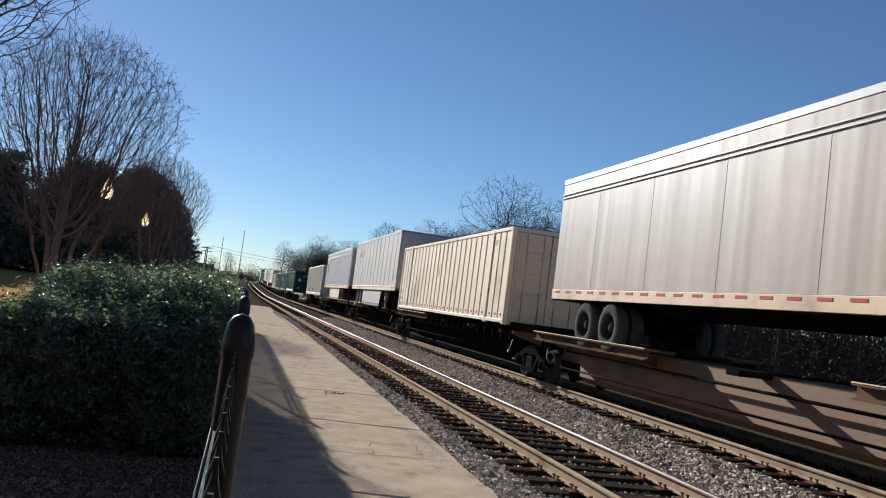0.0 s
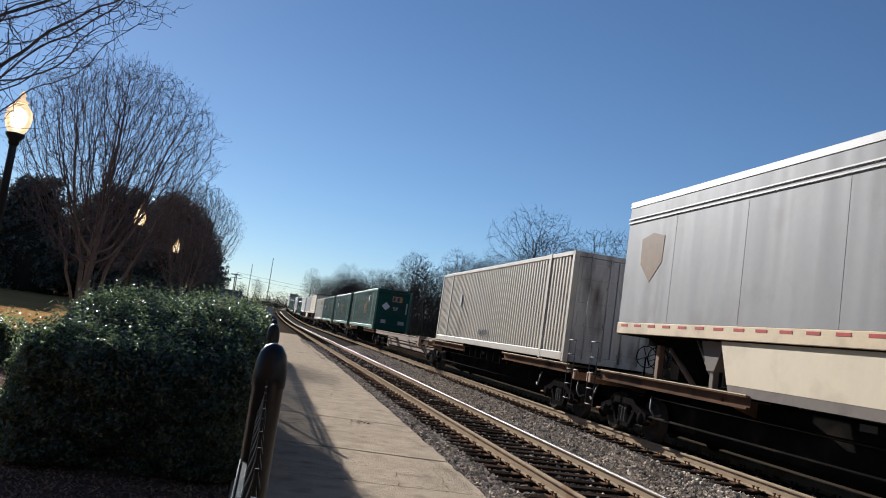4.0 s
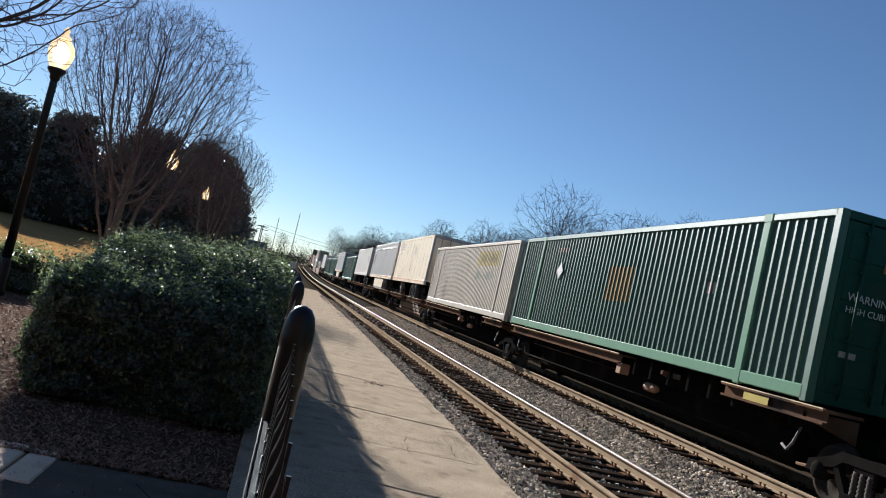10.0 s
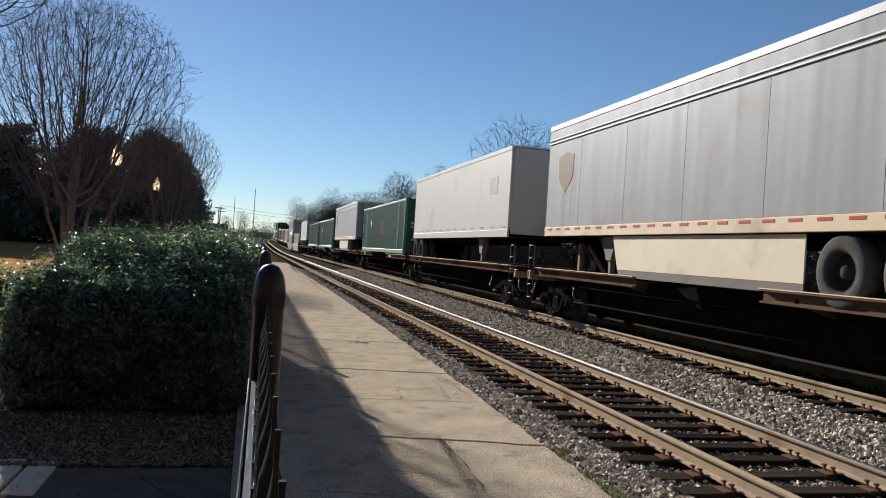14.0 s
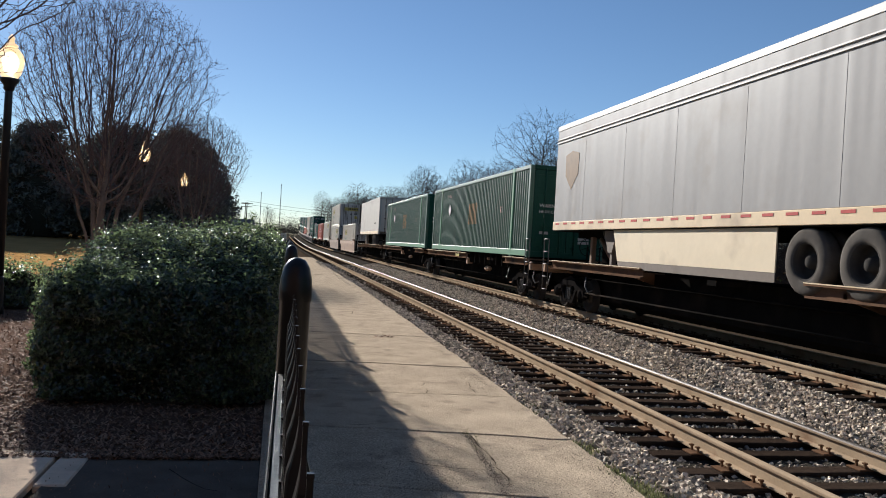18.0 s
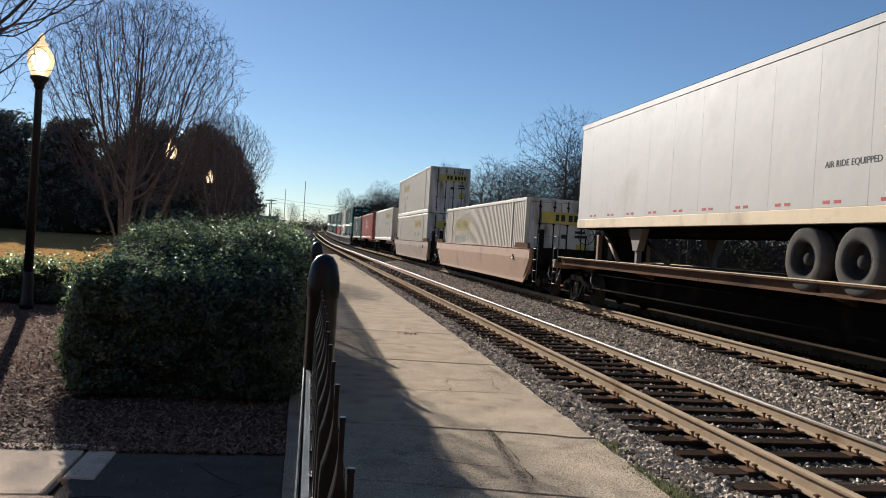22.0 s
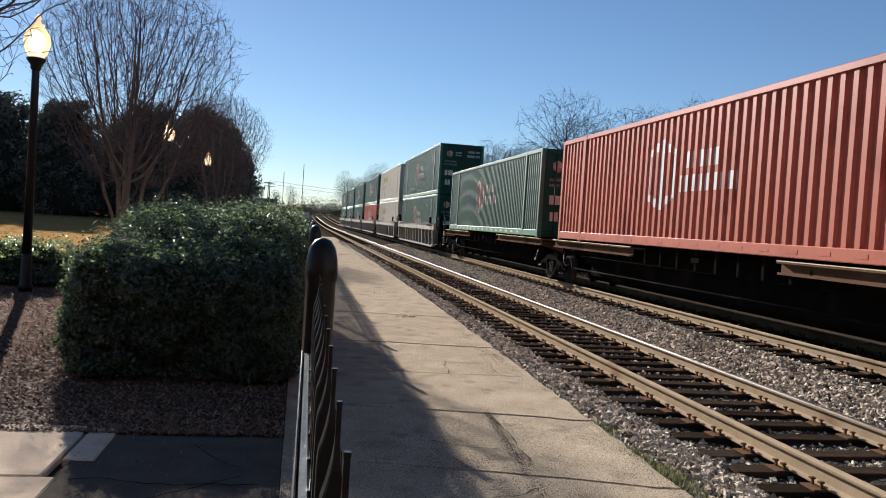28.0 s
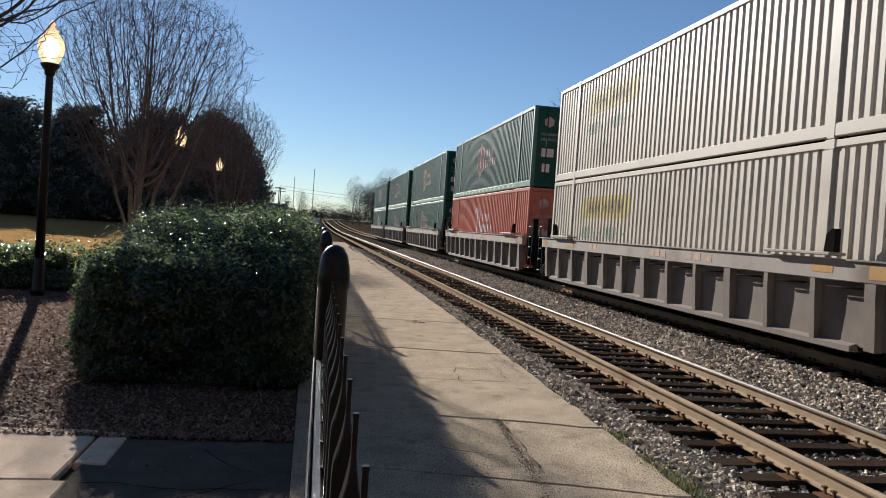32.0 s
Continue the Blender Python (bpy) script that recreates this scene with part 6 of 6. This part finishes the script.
def lamp_post(x, y, h):
    l = thing("street_lamp", "black lamp post with a lit acorn-shaped globe", "street lamp", "lamp posts along the garden", at=(x, y, -0.03))
    part("base", Geo().lathe([(0.13, 0.0), (0.13, 0.12), (0.115, 0.18), (0.105, 0.6), (0.095, 0.72), (0.09, 0.75)], n=14), M_BLACKIRON, l)
    part("pole", Geo().lathe([(0.088, 0.7), (0.07, h - 0.25), (0.07, h - 0.2)], n=14), M_BLACKIRON, l)
    part("collar", Geo().lathe([(0.07, h - 0.25), (0.10, h - 0.2), (0.10, h - 0.14), (0.17, h - 0.05), (0.18, h), (0.14, h + 0.01)], n=16), M_BLACKIRON, l)
    k = 0.82
    part("globe", Geo().lathe([(0.13, h), (0.235 * k, h + 0.10), (0.29 * k, h + 0.25), (0.30 * k, h + 0.36), (0.27 * k, h + 0.47), (0.19 * k, h + 0.56), (0.13 * k, h + 0.61)], n=20), M_GLOBE, l, "glowing frosted globe")
    part("bulb", Geo().lathe([(0.03, h + 0.06), (0.10, h + 0.14), (0.15, h + 0.27), (0.15, h + 0.38), (0.09, h + 0.48), (0.02, h + 0.52)], n=14), M_BULB, l, "bright lamp inside the globe")
    part("finial", Geo().lathe([(0.12, h + 0.61), (0.125, h + 0.65), (0.06, h + 0.69), (0.05, h + 0.75), (0.065, h + 0.78), (0.01, h + 0.86)], n=12), M_GLOBE, l)


for lx, ly in ((-5.25, 17.0), (-5.6, 35.2), (-5.9, 52.5)):
    lamp_post(lx, ly, 4.58)


# ---- bare trees ----
def branching(rs, goals, stems, step, reach, kill, up, wild, rounds=160):
    """Grows a branch system from the given stems towards the goals, as boughs reach for free air. Returns places and parents."""
    pos, par = [], []
    for stem in stems:
        last = -1
        for q in stem:
            pos.append(np.array(q, float))
            par.append(last)
            last = len(pos) - 1
    kids = [0] * len(pos)
    goals = np.array(goals)
    dist, near = np.full(len(goals), 1e9), np.zeros(len(goals), int)

    def meet(first):
        fresh = np.array(pos[first:])
        d = np.linalg.norm(goals[:, None, :] - fresh[None], axis=2)
        k = d.argmin(1)
        m = d[np.arange(len(goals)), k]
        closer = m < dist
        dist[closer], near[closer] = m[closer], first + k[closer]

    meet(0)
    for turn in range(rounds):
        live = dist > kill
        goals, dist, near = goals[live], dist[live], near[live]
        pick = dist < (reach if turn > 12 else 1e9)
        if not pick.any():
            break
        pull = {}
        for g, n in zip(goals[pick], near[pick]):
            w = g - pos[n]
            pull[n] = pull.get(n, 0) + w / np.linalg.norm(w)
        first = len(pos)
        for n, w in pull.items():
            if kids[n] > 2:
                continue
            w = w / (np.linalg.norm(w) + 1e-9)
            if par[n] >= 0:
                b = pos[n] - pos[par[n]]
                w = w + 0.55 * b / (np.linalg.norm(b) + 1e-9)
            w = w + np.array([0, 0, up]) + rs.randn(3) * wild
            pos.append(pos[n] + w / np.linalg.norm(w) * step)
            par.append(n)
            kids.append(0)
            kids[n] += 1
        if len(pos) == first:
            break
        meet(first)
    return pos, par


def flesh(rs, pos, par, tip, fork, limbs, twigs, sprigs=2, sprig=0.3, pods=0.0, most=0.2, climb=0.25):
    """Turns a branch system into tapered tubes; fine sprigs, with pods if any, at the ends."""
    n = len(pos)
    sons = [[] for _ in range(n)]
    for i, q in enumerate(par):
        if q >= 0:
            sons[q].append(i)
    load = [0.0] * n
    for i in range(n - 1, -1, -1):
        load[i] = max(load[i], tip ** fork)
        if par[i] >= 0:
            load[par[i]] += load[i]
    rad = [min(most, q ** (1 / fork)) for q in load]
    starts = [(i, -1) for i in range(n) if par[i] < 0]
    while starts:
        i, back = starts.pop()
        chain = [back, i] if back >= 0 else [i]
        while sons[chain[-1]]:
            ranked = sorted(sons[chain[-1]], key=lambda q: -load[q])
            starts += [(q, chain[-1]) for q in ranked[1:]]
            chain.append(ranked[0])
        rr = [rad[q] for q in chain]
        if back >= 0:
            rr[0] = min(rr[0], rr[1] * 1.15)
        if len(chain) > 1:
            big = rr[min(1, len(rr) - 1)]
            k = next((j for j, q in enumerate(rr) if q < 0.022), len(rr))
            if k > 1:
                limbs.tube([pos[q] for q in chain[:k + 1]], rr[:k + 1], 8 if big > 0.07 else 6 if big > 0.04 else 5)
            k = max(0, k - 1 if k > 1 else 0)
            if len(chain) - k > 1:
                twigs.tube([pos[q] for q in chain[k:]], rr[k:], 3, False)
    for i in range(n):
        if rad[i] > tip * 2.0 or par[i] < 0:
            continue
        d = pos[i] - pos[par[i]]
        d /= np.linalg.norm(d) + 1e-9
        for _ in range(sprigs if not sons[i] else max(0, sprigs - 1 - (rs.rand() < 0.5))):
            w = d + rs.randn(3) * 0.55 + [0, 0, climb]
            w /= np.linalg.norm(w)
            ln = sprig * (0.5 + rs.rand())
            mid = pos[i] + w * ln * 0.5
            e = mid + (w + rs.randn(3) * 0.3 + [0, 0, climb * 0.6]) * ln * 0.5
            twigs.tube([pos[i], mid, e], [tip * 0.9, tip * 0.75, tip * 0.55], 3, False)
            if pods and rs.rand() < 0.45:
                q = pods * (0.6 + 0.7 * rs.rand())
                x, y, z = e
                twigs.add([(x - q, y, z), (x + q, y, z), (x, y - q, z), (x, y + q, z), (x, y, z + 1.6 * q), (x, y, z - q)],
                          [(0, 2, 4), (2, 1, 4), (1, 3, 4), (3, 0, 4), (2, 0, 5), (1, 2, 5), (3, 1, 5), (0, 3, 5)])


def crown_goals(rs, n, profile, centre=(0, 0), shell=0.5):
    """Random places in a crown whose radius over height is given as (height, radius) pairs."""
    z0, z1 = profile[0][0], profile[-1][0]
    out = []
    while len(out) < n:
        z = z0 + (z1 - z0) * rs.rand()
        r = np.interp(z, [q[0] for q in profile], [q[1] for q in profile])
        if rs.rand() > (r / max(q[1] for q in profile)) ** 1.3:
            continue
        a, u = rs.rand() * 6.2832, rs.rand() ** shell
        lump = 1 + 0.16 * noise.noise(Vector((math.cos(a) * 1.3, math.sin(a) * 1.3, z * 0.5 + n)))
        out.append((centre[0] + math.cos(a) * r * u * lump, centre[1] + math.sin(a) * r * u * lump, z))
    return out


def crape_myrtle(at):
    """A vase of smooth stems that fork again and again into a round twiggy crown."""
    rs = np.random.RandomState(5)
    t = thing("crape_myrtle", "bare multi-stemmed tree with smooth tan trunks and fine twigs", "tree", "garden trees", at=at)
    stems = []
    for k in range(9):
        a = 0.5 + k * 0.698 + rs.uniform(-0.2, 0.2)
        lean = rs.uniform(0.03, 0.11) if k % 3 else rs.uniform(0.16, 0.24)
        h = rs.uniform(1.9, 2.5)
        c, w = np.array([math.cos(a), math.sin(a), 0]), rs.randn(3) * [0.03, 0.03, 0]
        stems.append([c * 0.15 + c * lean * z * (0.4 + 0.4 * z) + w * math.sin(3 * z) + [0, 0, z] for z in np.linspace(-0.1, h, 10)])
    goals = crown_goals(rs, 8800, [(2.3, 0.9), (3.2, 1.7), (4.2, 2.25), (5.4, 2.5), (6.2, 2.3), (6.9, 1.7), (7.35, 0.9)], (0.12, 0.0), 0.6)
    pos, par = branching(rs, goals, stems, 0.12, 1.0, 0.125, 0.30, 0.15)
    limbs, twigs = Geo(), Geo()
    flesh(rs, pos, par, 0.0036, 2.16, limbs, twigs, 2, 0.2, 0.010, 0.085, 0.4)
    tagged(part("limb_mass", limbs, M_BARKSMOOTH, t), "smooth tan stems and boughs", kind="stuff")
    tagged(part("twig_mass", twigs, M_TWIG, t), kind="stuff")
    return t


CRAPE = crape_myrtle((-4.25, 21.0, -0.05))
copy_thing(CRAPE, pose(-4.2, 44.0, -0.05, 0, 0, 250)).scale = (0.98, 0.98, 1.06)


def spreading_tree():
    """A large old tree whose limbs arch over the garden."""
    rs = np.random.RandomState(17)
    t = thing("bare_tree", "large bare tree with arching branches above the garden", "tree", at=(-7.9, 14.0, -0.05))
    trunk = [(0.02 * math.sin(z * 2), 0.03 * math.sin(z * 1.3), z) for z in np.linspace(-0.2, 2.4, 7)]
    goals = crown_goals(rs, 1700, [(3.2, 2.4), (4.4, 3.7), (6.0, 4.6), (7.4, 5.2), (8.8, 4.4), (9.8, 2.2)], (0.6, 0.0), 0.6)
    goals += [(2.3 + 3.2 * u, rs.uniform(-1.0, 1.0), 3.9 + 3.3 * u + rs.uniform(-0.3, 1.0)) for u in rs.rand(500)]
    goals = [q for q in goals if q[2] > 3.5 + 1.0 * max(0.0, q[0] - 2.4)]
    pos, par = branching(rs, goals, [trunk], 0.19, 1.5, 0.22, 0.10, 0.15)
    limbs, twigs = Geo(), Geo()
    flesh(rs, pos, par, 0.0062, 2.3, limbs, twigs, 2, 0.3, 0.012, 0.26, 0.1)
    tagged(part("limb_mass", limbs, M_BARK, t), "dark trunk and arching limbs", kind="stuff")
    tagged(part("twig_mass", twigs, M_TWIG, t), kind="stuff")


spreading_tree()


def woodland_tree(seed, h, wide, bare):
    rs = np.random.RandomState(seed)
    t = thing("woodland_tree", "tall bare grey woodland tree", "tree", "woodland trees")
    bend = rs.uniform(-0.3, 0.3, 2)
    stem = [(bend[0] * z * z / 30 + 0.08 * math.sin(z * 0.7 + seed), bend[1] * z * z / 30 + 0.06 * math.sin(z * 0.9), z) for z in np.linspace(-0.3, h * 0.66, 24)]
    goals = crown_goals(rs, 1500, [(h * bare, 0.45 * wide), (h * 0.5, 0.9 * wide), (h * 0.72, wide), (h * 0.9, 0.8 * wide), (h, 0.35 * wide)], (bend[0] * 2, bend[1] * 2), 0.6)
    pos, par = branching(rs, goals, [stem], 0.26, 1.8, 0.3, 0.12, 0.2)
    limbs, twigs = Geo(), Geo()
    flesh(rs, pos, par, 0.0078, 2.35, limbs, twigs, 2, 0.42, 0.0, 0.2, 0.2)
    tagged(part("limb_mass", limbs, M_BARK, t), "grey trunk and limbs", kind="stuff")
    tagged(part("twig_mass", twigs, M_WOODTWIG, t), kind="stuff")
    return t


# ---- dark evergreens behind the lawn ----
def evergreen(seed, h, r):
    rs = np.random.RandomState(seed)
    t = thing("magnolia", "large dark evergreen tree with leathery leaves down to the ground", "tree", "evergreens behind the lawn")
    part("trunk", Geo().tube([(0, 0, -0.2), (0.05, 0, h * 0.4), (0, 0.05, h * 0.9)], [0.22, 0.16, 0.04], 8), M_BARK, t)
    limbs = Geo()
    P, N = [], []
    clumps = 120
    for i in range(clumps):
        z = h * (0.04 + 0.92 * ((i + rs.rand()) / clumps))
        prof = r * (0.72 + 0.42 * math.sin(min(1, z / h / 0.45) * 1.57)) * max(0.14, 1 - max(0, z / h - 0.35) / 0.68) ** 0.62
        a = rs.rand() * 6.283
        rr = prof * (0.72 + 0.33 * rs.rand())
        c = np.array([math.cos(a) * rr, math.sin(a) * rr, z])
        limbs.tube([(0, 0, max(0.3, z - 0.8)), tuple(c * [0.6, 0.6, 1]), tuple(c)], [0.05, 0.03, 0.012], 4)
        m = 110
        d = rs.randn(m, 3)
        d /= np.linalg.norm(d, axis=1)[:, None]
        s = (0.45 + 0.5 * rs.rand()) * r / 2.6
        P.append(c + d * s * (0.55 + 0.55 * rs.rand(m, 1)) * [1, 1, 0.75])
        N.append(d)
    tagged(part("limb_mass", limbs, M_BARK, t), kind="stuff")
    P, N = np.concatenate(P), np.concatenate(N)
    part("crown", leaf_cloud("crown", P, N, 0.15, M_EVERGREEN, seed + 1, 0.42, 0.6), M_EVERGREEN, t)
    # solid core painted dark, standing for the crown's inner shade
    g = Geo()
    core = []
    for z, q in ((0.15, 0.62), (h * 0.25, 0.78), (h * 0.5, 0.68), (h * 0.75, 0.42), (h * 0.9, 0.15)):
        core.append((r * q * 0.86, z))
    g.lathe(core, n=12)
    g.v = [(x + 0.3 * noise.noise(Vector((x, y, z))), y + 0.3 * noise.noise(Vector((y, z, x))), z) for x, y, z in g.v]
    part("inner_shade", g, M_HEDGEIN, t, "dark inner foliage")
    return t


EV = [evergreen(41, 8.3, 3.1), evergreen(47, 7.7, 2.9)]
spots = [(-11.6, 65, 1.1, 0), (-17, 64, 1.12, 1), (-22.5, 66, 1.08, 0), (-28.5, 64, 1.16, 1), (-35, 66, 1.12, 0), (-41.5, 65, 1.2, 1), (-6.3, 55.5, 0.96, 0), (-6.5, 61, 0.95, 1), (-8.2, 69, 1.1, 0), (-48, 66, 1.2, 0), (-55, 67, 1.2, 1), (-14, 71, 1.1, 1), (-19.8, 71, 1.0, 0), (-9.3, 70, 1.0, 1), (-25.5, 71, 1.05, 1), (-8.6, 62.5, 0.8, 0)]
for i, (ex, ey, es, k) in enumerate(spots):
    ev = EV[k] if i < 2 else copy_thing(EV[k], pose(0, 0, 0))
    ev.matrix_basis = pose(ex, ey, max(0.0, (ey - 22) * 0.017) - 0.1, 0, 0, 67 * i) @ Matrix.Scale(es, 4)


# ---- woods beyond the train ----
def woods():
    rnd = random.Random(77)
    protos = [woodland_tree(200 + k, h, wide, bare) for k, (h, wide, bare) in enumerate(((12.5, 3.4, 0.25), (12.0, 2.7, 0.38), (13.0, 3.9, 0.22), (12.0, 2.5, 0.32), (13.0, 3.1, 0.4)))]
    places = []
    y = 14.0
    while y < 235:
        for row, x in enumerate((23.0, 28.5, 35.0, 44.0)):
            if rnd.random() < (0.06, 0.22, 0.3, 0.3)[row]:
                continue
            places.append((x + rnd.uniform(-1.8, 1.8) , y + rnd.uniform(-2, 2), row))
        y += 3.2 + y * 0.026
    used = [False] * len(protos)
    for x, y, row in places:
        k = rnd.randrange(len(protos))
        s = (0.66 + 0.36 * rnd.random()) * (0.88 if y < 38 else 0.98 if y < 62 else 1.22 if y < 100 else 1.28)
        m = pose(x, y, ground_z(x, y) - 0.1, 0, 0, rnd.uniform(0, 360))
        if used[k]:
            ob = copy_thing(protos[k], m)
        else:
            ob = protos[k]
            ob.matrix_basis = m
            used[k] = True
        ob.scale = (s, s, s)
    # saplings, vines and brush under them
    g = Geo()
    for _ in range(4200):
        y = 10 + 200 * rnd.random() ** 1.7
        x = 18.5 + 16 * rnd.random()
        z = ground_z(x, y)
        h = rnd.uniform(1.5, 5.0)
        p = Vector((x, y, z))
        d = Vector((rnd.gauss(0, 0.18), rnd.gauss(0, 0.18), 1))
        q = p + d * h * 0.5
        r = q + (d + Vector((rnd.gauss(0, 0.25), rnd.gauss(0, 0.25), 0))) * h * 0.5
        g.tube([p, q, r], [0.028, 0.02, 0.008], 3, False)
        for _k in range(4):
            b = q.lerp(r, rnd.random())
            e = b + Vector((rnd.gauss(0, 0.5), rnd.gauss(0, 0.5), rnd.uniform(0.1, 0.9)))
            g.tube([b, e], [0.011, 0.006], 3, False)
    tagged(part("saplings", g, M_WOODTWIG), "tangle of thin bare saplings and vines", "brush", kind="stuff")
    rs = np.random.RandomState(9)
    P = []
    for _ in range(3300):
        y = 10 + 210 * rs.rand() ** 1.7
        x = 18.0 + 12 * rs.rand() ** 1.3
        h = 1.2 + 3.6 * rs.rand() ** 1.2
        m = 60
        d = rs.randn(m, 3)
        d /= np.linalg.norm(d, axis=1)[:, None]
        P.append(np.array([x, y, ground_z(x, y) + h * 0.5]) + d * rs.rand(m, 1) ** 0.4 * [1.1, 1.1, h * 0.6])
    P = np.concatenate(P)
    tagged(new("brush", leaf_cloud("brush", P[:170000], np.zeros((170000, 3)) + [0, 0, 1], 0.10, M_BRUSH, 5, 0.17, 1.5)), "dry brown undergrowth at the wood's edge", "brush", kind="stuff")
    rest = P[170000:]
    tagged(new("green_brush", leaf_cloud("green_brush", rest, np.zeros((len(rest), 3)) + [0, 0, 1], 0.08, M_BRUSHGREEN, 6, 0.35, 1.5)), "patches of green evergreen undergrowth", "brush", kind="stuff")
    P = []
    for _ in range(2300):
        y, x, h = 6 + 260 * rs.rand() ** 1.3, 36 + 34 * rs.rand(), 4.5 + 4.5 * rs.rand()
        d = rs.randn(70, 3)
        d /= np.linalg.norm(d, axis=1)[:, None]
        P.append(np.array([x, y, ground_z(x, y) + h * 0.45]) + d * rs.rand(70, 1) ** 0.6 * [2.2, 2.2, h * 0.5])
    P = np.concatenate(P)
    tagged(new("wood_depths", leaf_cloud("wood_depths", P, np.zeros((len(P), 3)) + [-1, -0.5, 0], 0.3, M_FARWOOD, 16, 0.2, 1.2)), "dim tangle of bare growth deep in the wood", "woods", kind="stuff")
    return protos


WOOD = woods()


# ---- the far end of the line ----
def distance():
    rnd = random.Random(12)
    for k in range(90):
        y = rnd.uniform(235, 420)
        x = rnd.uniform(-40, 60)
        ax = x - line_x(y)
        if -16 < ax < 14:
            x += 34
        s = rnd.uniform(0.95, 1.5) if x > -6 else rnd.uniform(0.55, 0.8)
        ob = copy_thing(WOOD[k % len(WOOD)], pose(x, y, ground_z(x, y) - 0.2, 0, 0, rnd.uniform(0, 360)))
        ob.scale = (s, s, s)
        tagged(ob, "distant bare winter tree on the skyline", group="far trees")
    # soft far tree masses of fine twigs
    rs = np.random.RandomState(3)
    P = []
    for i in range(1700):
        y = rs.uniform(290, 520)
        x = rs.uniform(-160, 190)
        h = rs.uniform(5, 10) * (0.9 if x < -8 else 1.15) * (1.0 if i % 2 else 0.55)
        m = 110
        d = rs.randn(m, 3)
        d /= np.linalg.norm(d, axis=1)[:, None]
        P.append(np.array([x, y, 1.8 + h * 0.55]) + d * rs.rand(m, 1) ** 0.6 * [2.6, 2.6, h * 0.5])
    P = np.concatenate(P)
    tagged(new("far_woods", leaf_cloud("far_woods", P, np.zeros((len(P), 3)) + [0, -1, 0], 0.34, M_FARWOOD, 15, 0.16, 1.2)), "hazy line of far bare woods", "woods", kind="stuff")
    # roadside brush on the garden side of the far track
    Q = []
    for _ in range(900):
        y = 95 + 210 * rs.rand() ** 0.9
        x = 0.6 - 45 * rs.rand() ** 1.6
        h = (0.3 + 0.8 * rs.rand()) * (1 + y / 260)
        d = rs.randn(40, 3)
        d /= np.linalg.norm(d, axis=1)[:, None]
        Q.append(np.array([x + line_x(y) * 0, y, ground_z(x, y) + h * 0.45]) + d * rs.rand(40, 1) ** 0.5 * [1.6, 1.6, h * 0.55])
    Q = np.concatenate(Q)
    tagged(new("roadside_brush", leaf_cloud("roadside_brush", Q, np.zeros((len(Q), 3)) + [0, 0, 1], 0.13, M_FARBRUSH, 25, 0.2, 1.5)), "brown roadside brush far along the line", "brush", kind="stuff")
    for x, y, h, arms in ((-7.35, 190, 8.9, 2), (-9.4, 232, 9.6, 2), (-11.5, 285, 10.5, 1)):
        p = thing("utility_pole", "weathered wooden utility pole with crossarms", "utility pole", "utility poles", at=(x, y, ground_z(x, y)))
        part("pole", Geo().tube([(0, 0, -0.3), (0, 0, h)], [0.16, 0.10], 8), M_WOODPOLE, p)
        for i in range(arms):
            part("crossarm", Geo().box(-1.25, 1.25, -0.06, 0.06, h - 0.35 - 0.8 * i, h - 0.22 - 0.8 * i), M_WOODPOLE, p)
    for x, y, h in ((0.25, 400, 24.5), (-9.5, 420, 21.0)):
        p = thing("mast", "thin tall radio mast", "mast", "radio masts", at=(x, y, ground_z(x, 320)))
        part("shaft", Geo().tube([(0, 0, -0.3), (0, 0, h)], [0.22, 0.14], 5), M_GREYPRINT, p)
    for k, z in enumerate((8.4, 7.6)):
        g = Geo()
        pts = [(-7.35 + 60 * i / 10 * 1.0, 190 + 20 * i / 10, z + 0.6 - 1.2 * (1 - (2 * i / 10 - 1) ** 2) + ground_z(-7, 200)) for i in range(11)]
        g.tube(pts, 0.03, 3)
        tagged(part("power_line", g, M_DARK), "thin black power line between poles", "power line")
    h = thing("house", "small pale house far along the line", "house", at=(-13.0, 262.0, 2.0))
    part("wall", Geo().box(-5, 5, -3, 3, -0.5, 2.6), M_HOUSE, h)
    part("roof", Geo().prism([(-3.5, 2.5), (3.5, 2.5), (0, 4.6)], "x", -5.4, 5.4), M_ROOF, h)
    for wx in (-3, 0, 3):
        part("window", Geo().box(wx - 0.5, wx + 0.5, -3.03, -2.98, 0.8, 2.0), M_DARK, h)
    s = thing("signal_box", "pale grey equipment cabinet beside the far track", "equipment cabinet", at=(1.4, 205.0, ground_z(1.4, 205)))
    part("cabinet", Geo().bbox(-0.7, 0.7, -0.5, 0.5, 0, 2.0, 0.04), M_HOUSE, s)
    part("lid", Geo().bbox(-0.78, 0.78, -0.58, 0.58, 2.0, 2.1, 0.02), M_GREYPRINT, s)


distance()


# ---- movement: the train rolls past towards the viewer ----
def run_of(t):
    return (14.003 * t - 0.5021 * t * t / 32 + 0.2511 * t ** 3 / 1024) * 1.0065


def motions():
    for ob, y0, z in TRAIN:
        rows = []
        for t in np.arange(0, 32.1, 1.6):
            y = y0 - run_of(float(t))
            h = 6.0
            yaw = math.degrees(math.atan2(-(line_x(y + h) - line_x(y - h)), 2 * h))
            rise = math.degrees(math.atan2(line_z(y + h) - line_z(y - h), 2 * h))
            rows.append((float(t), pose(FAR_X + line_x(y), y, FAR_TOP + line_z(y) + z, rise, 0, yaw)))
        walk(ob, rows)


motions()
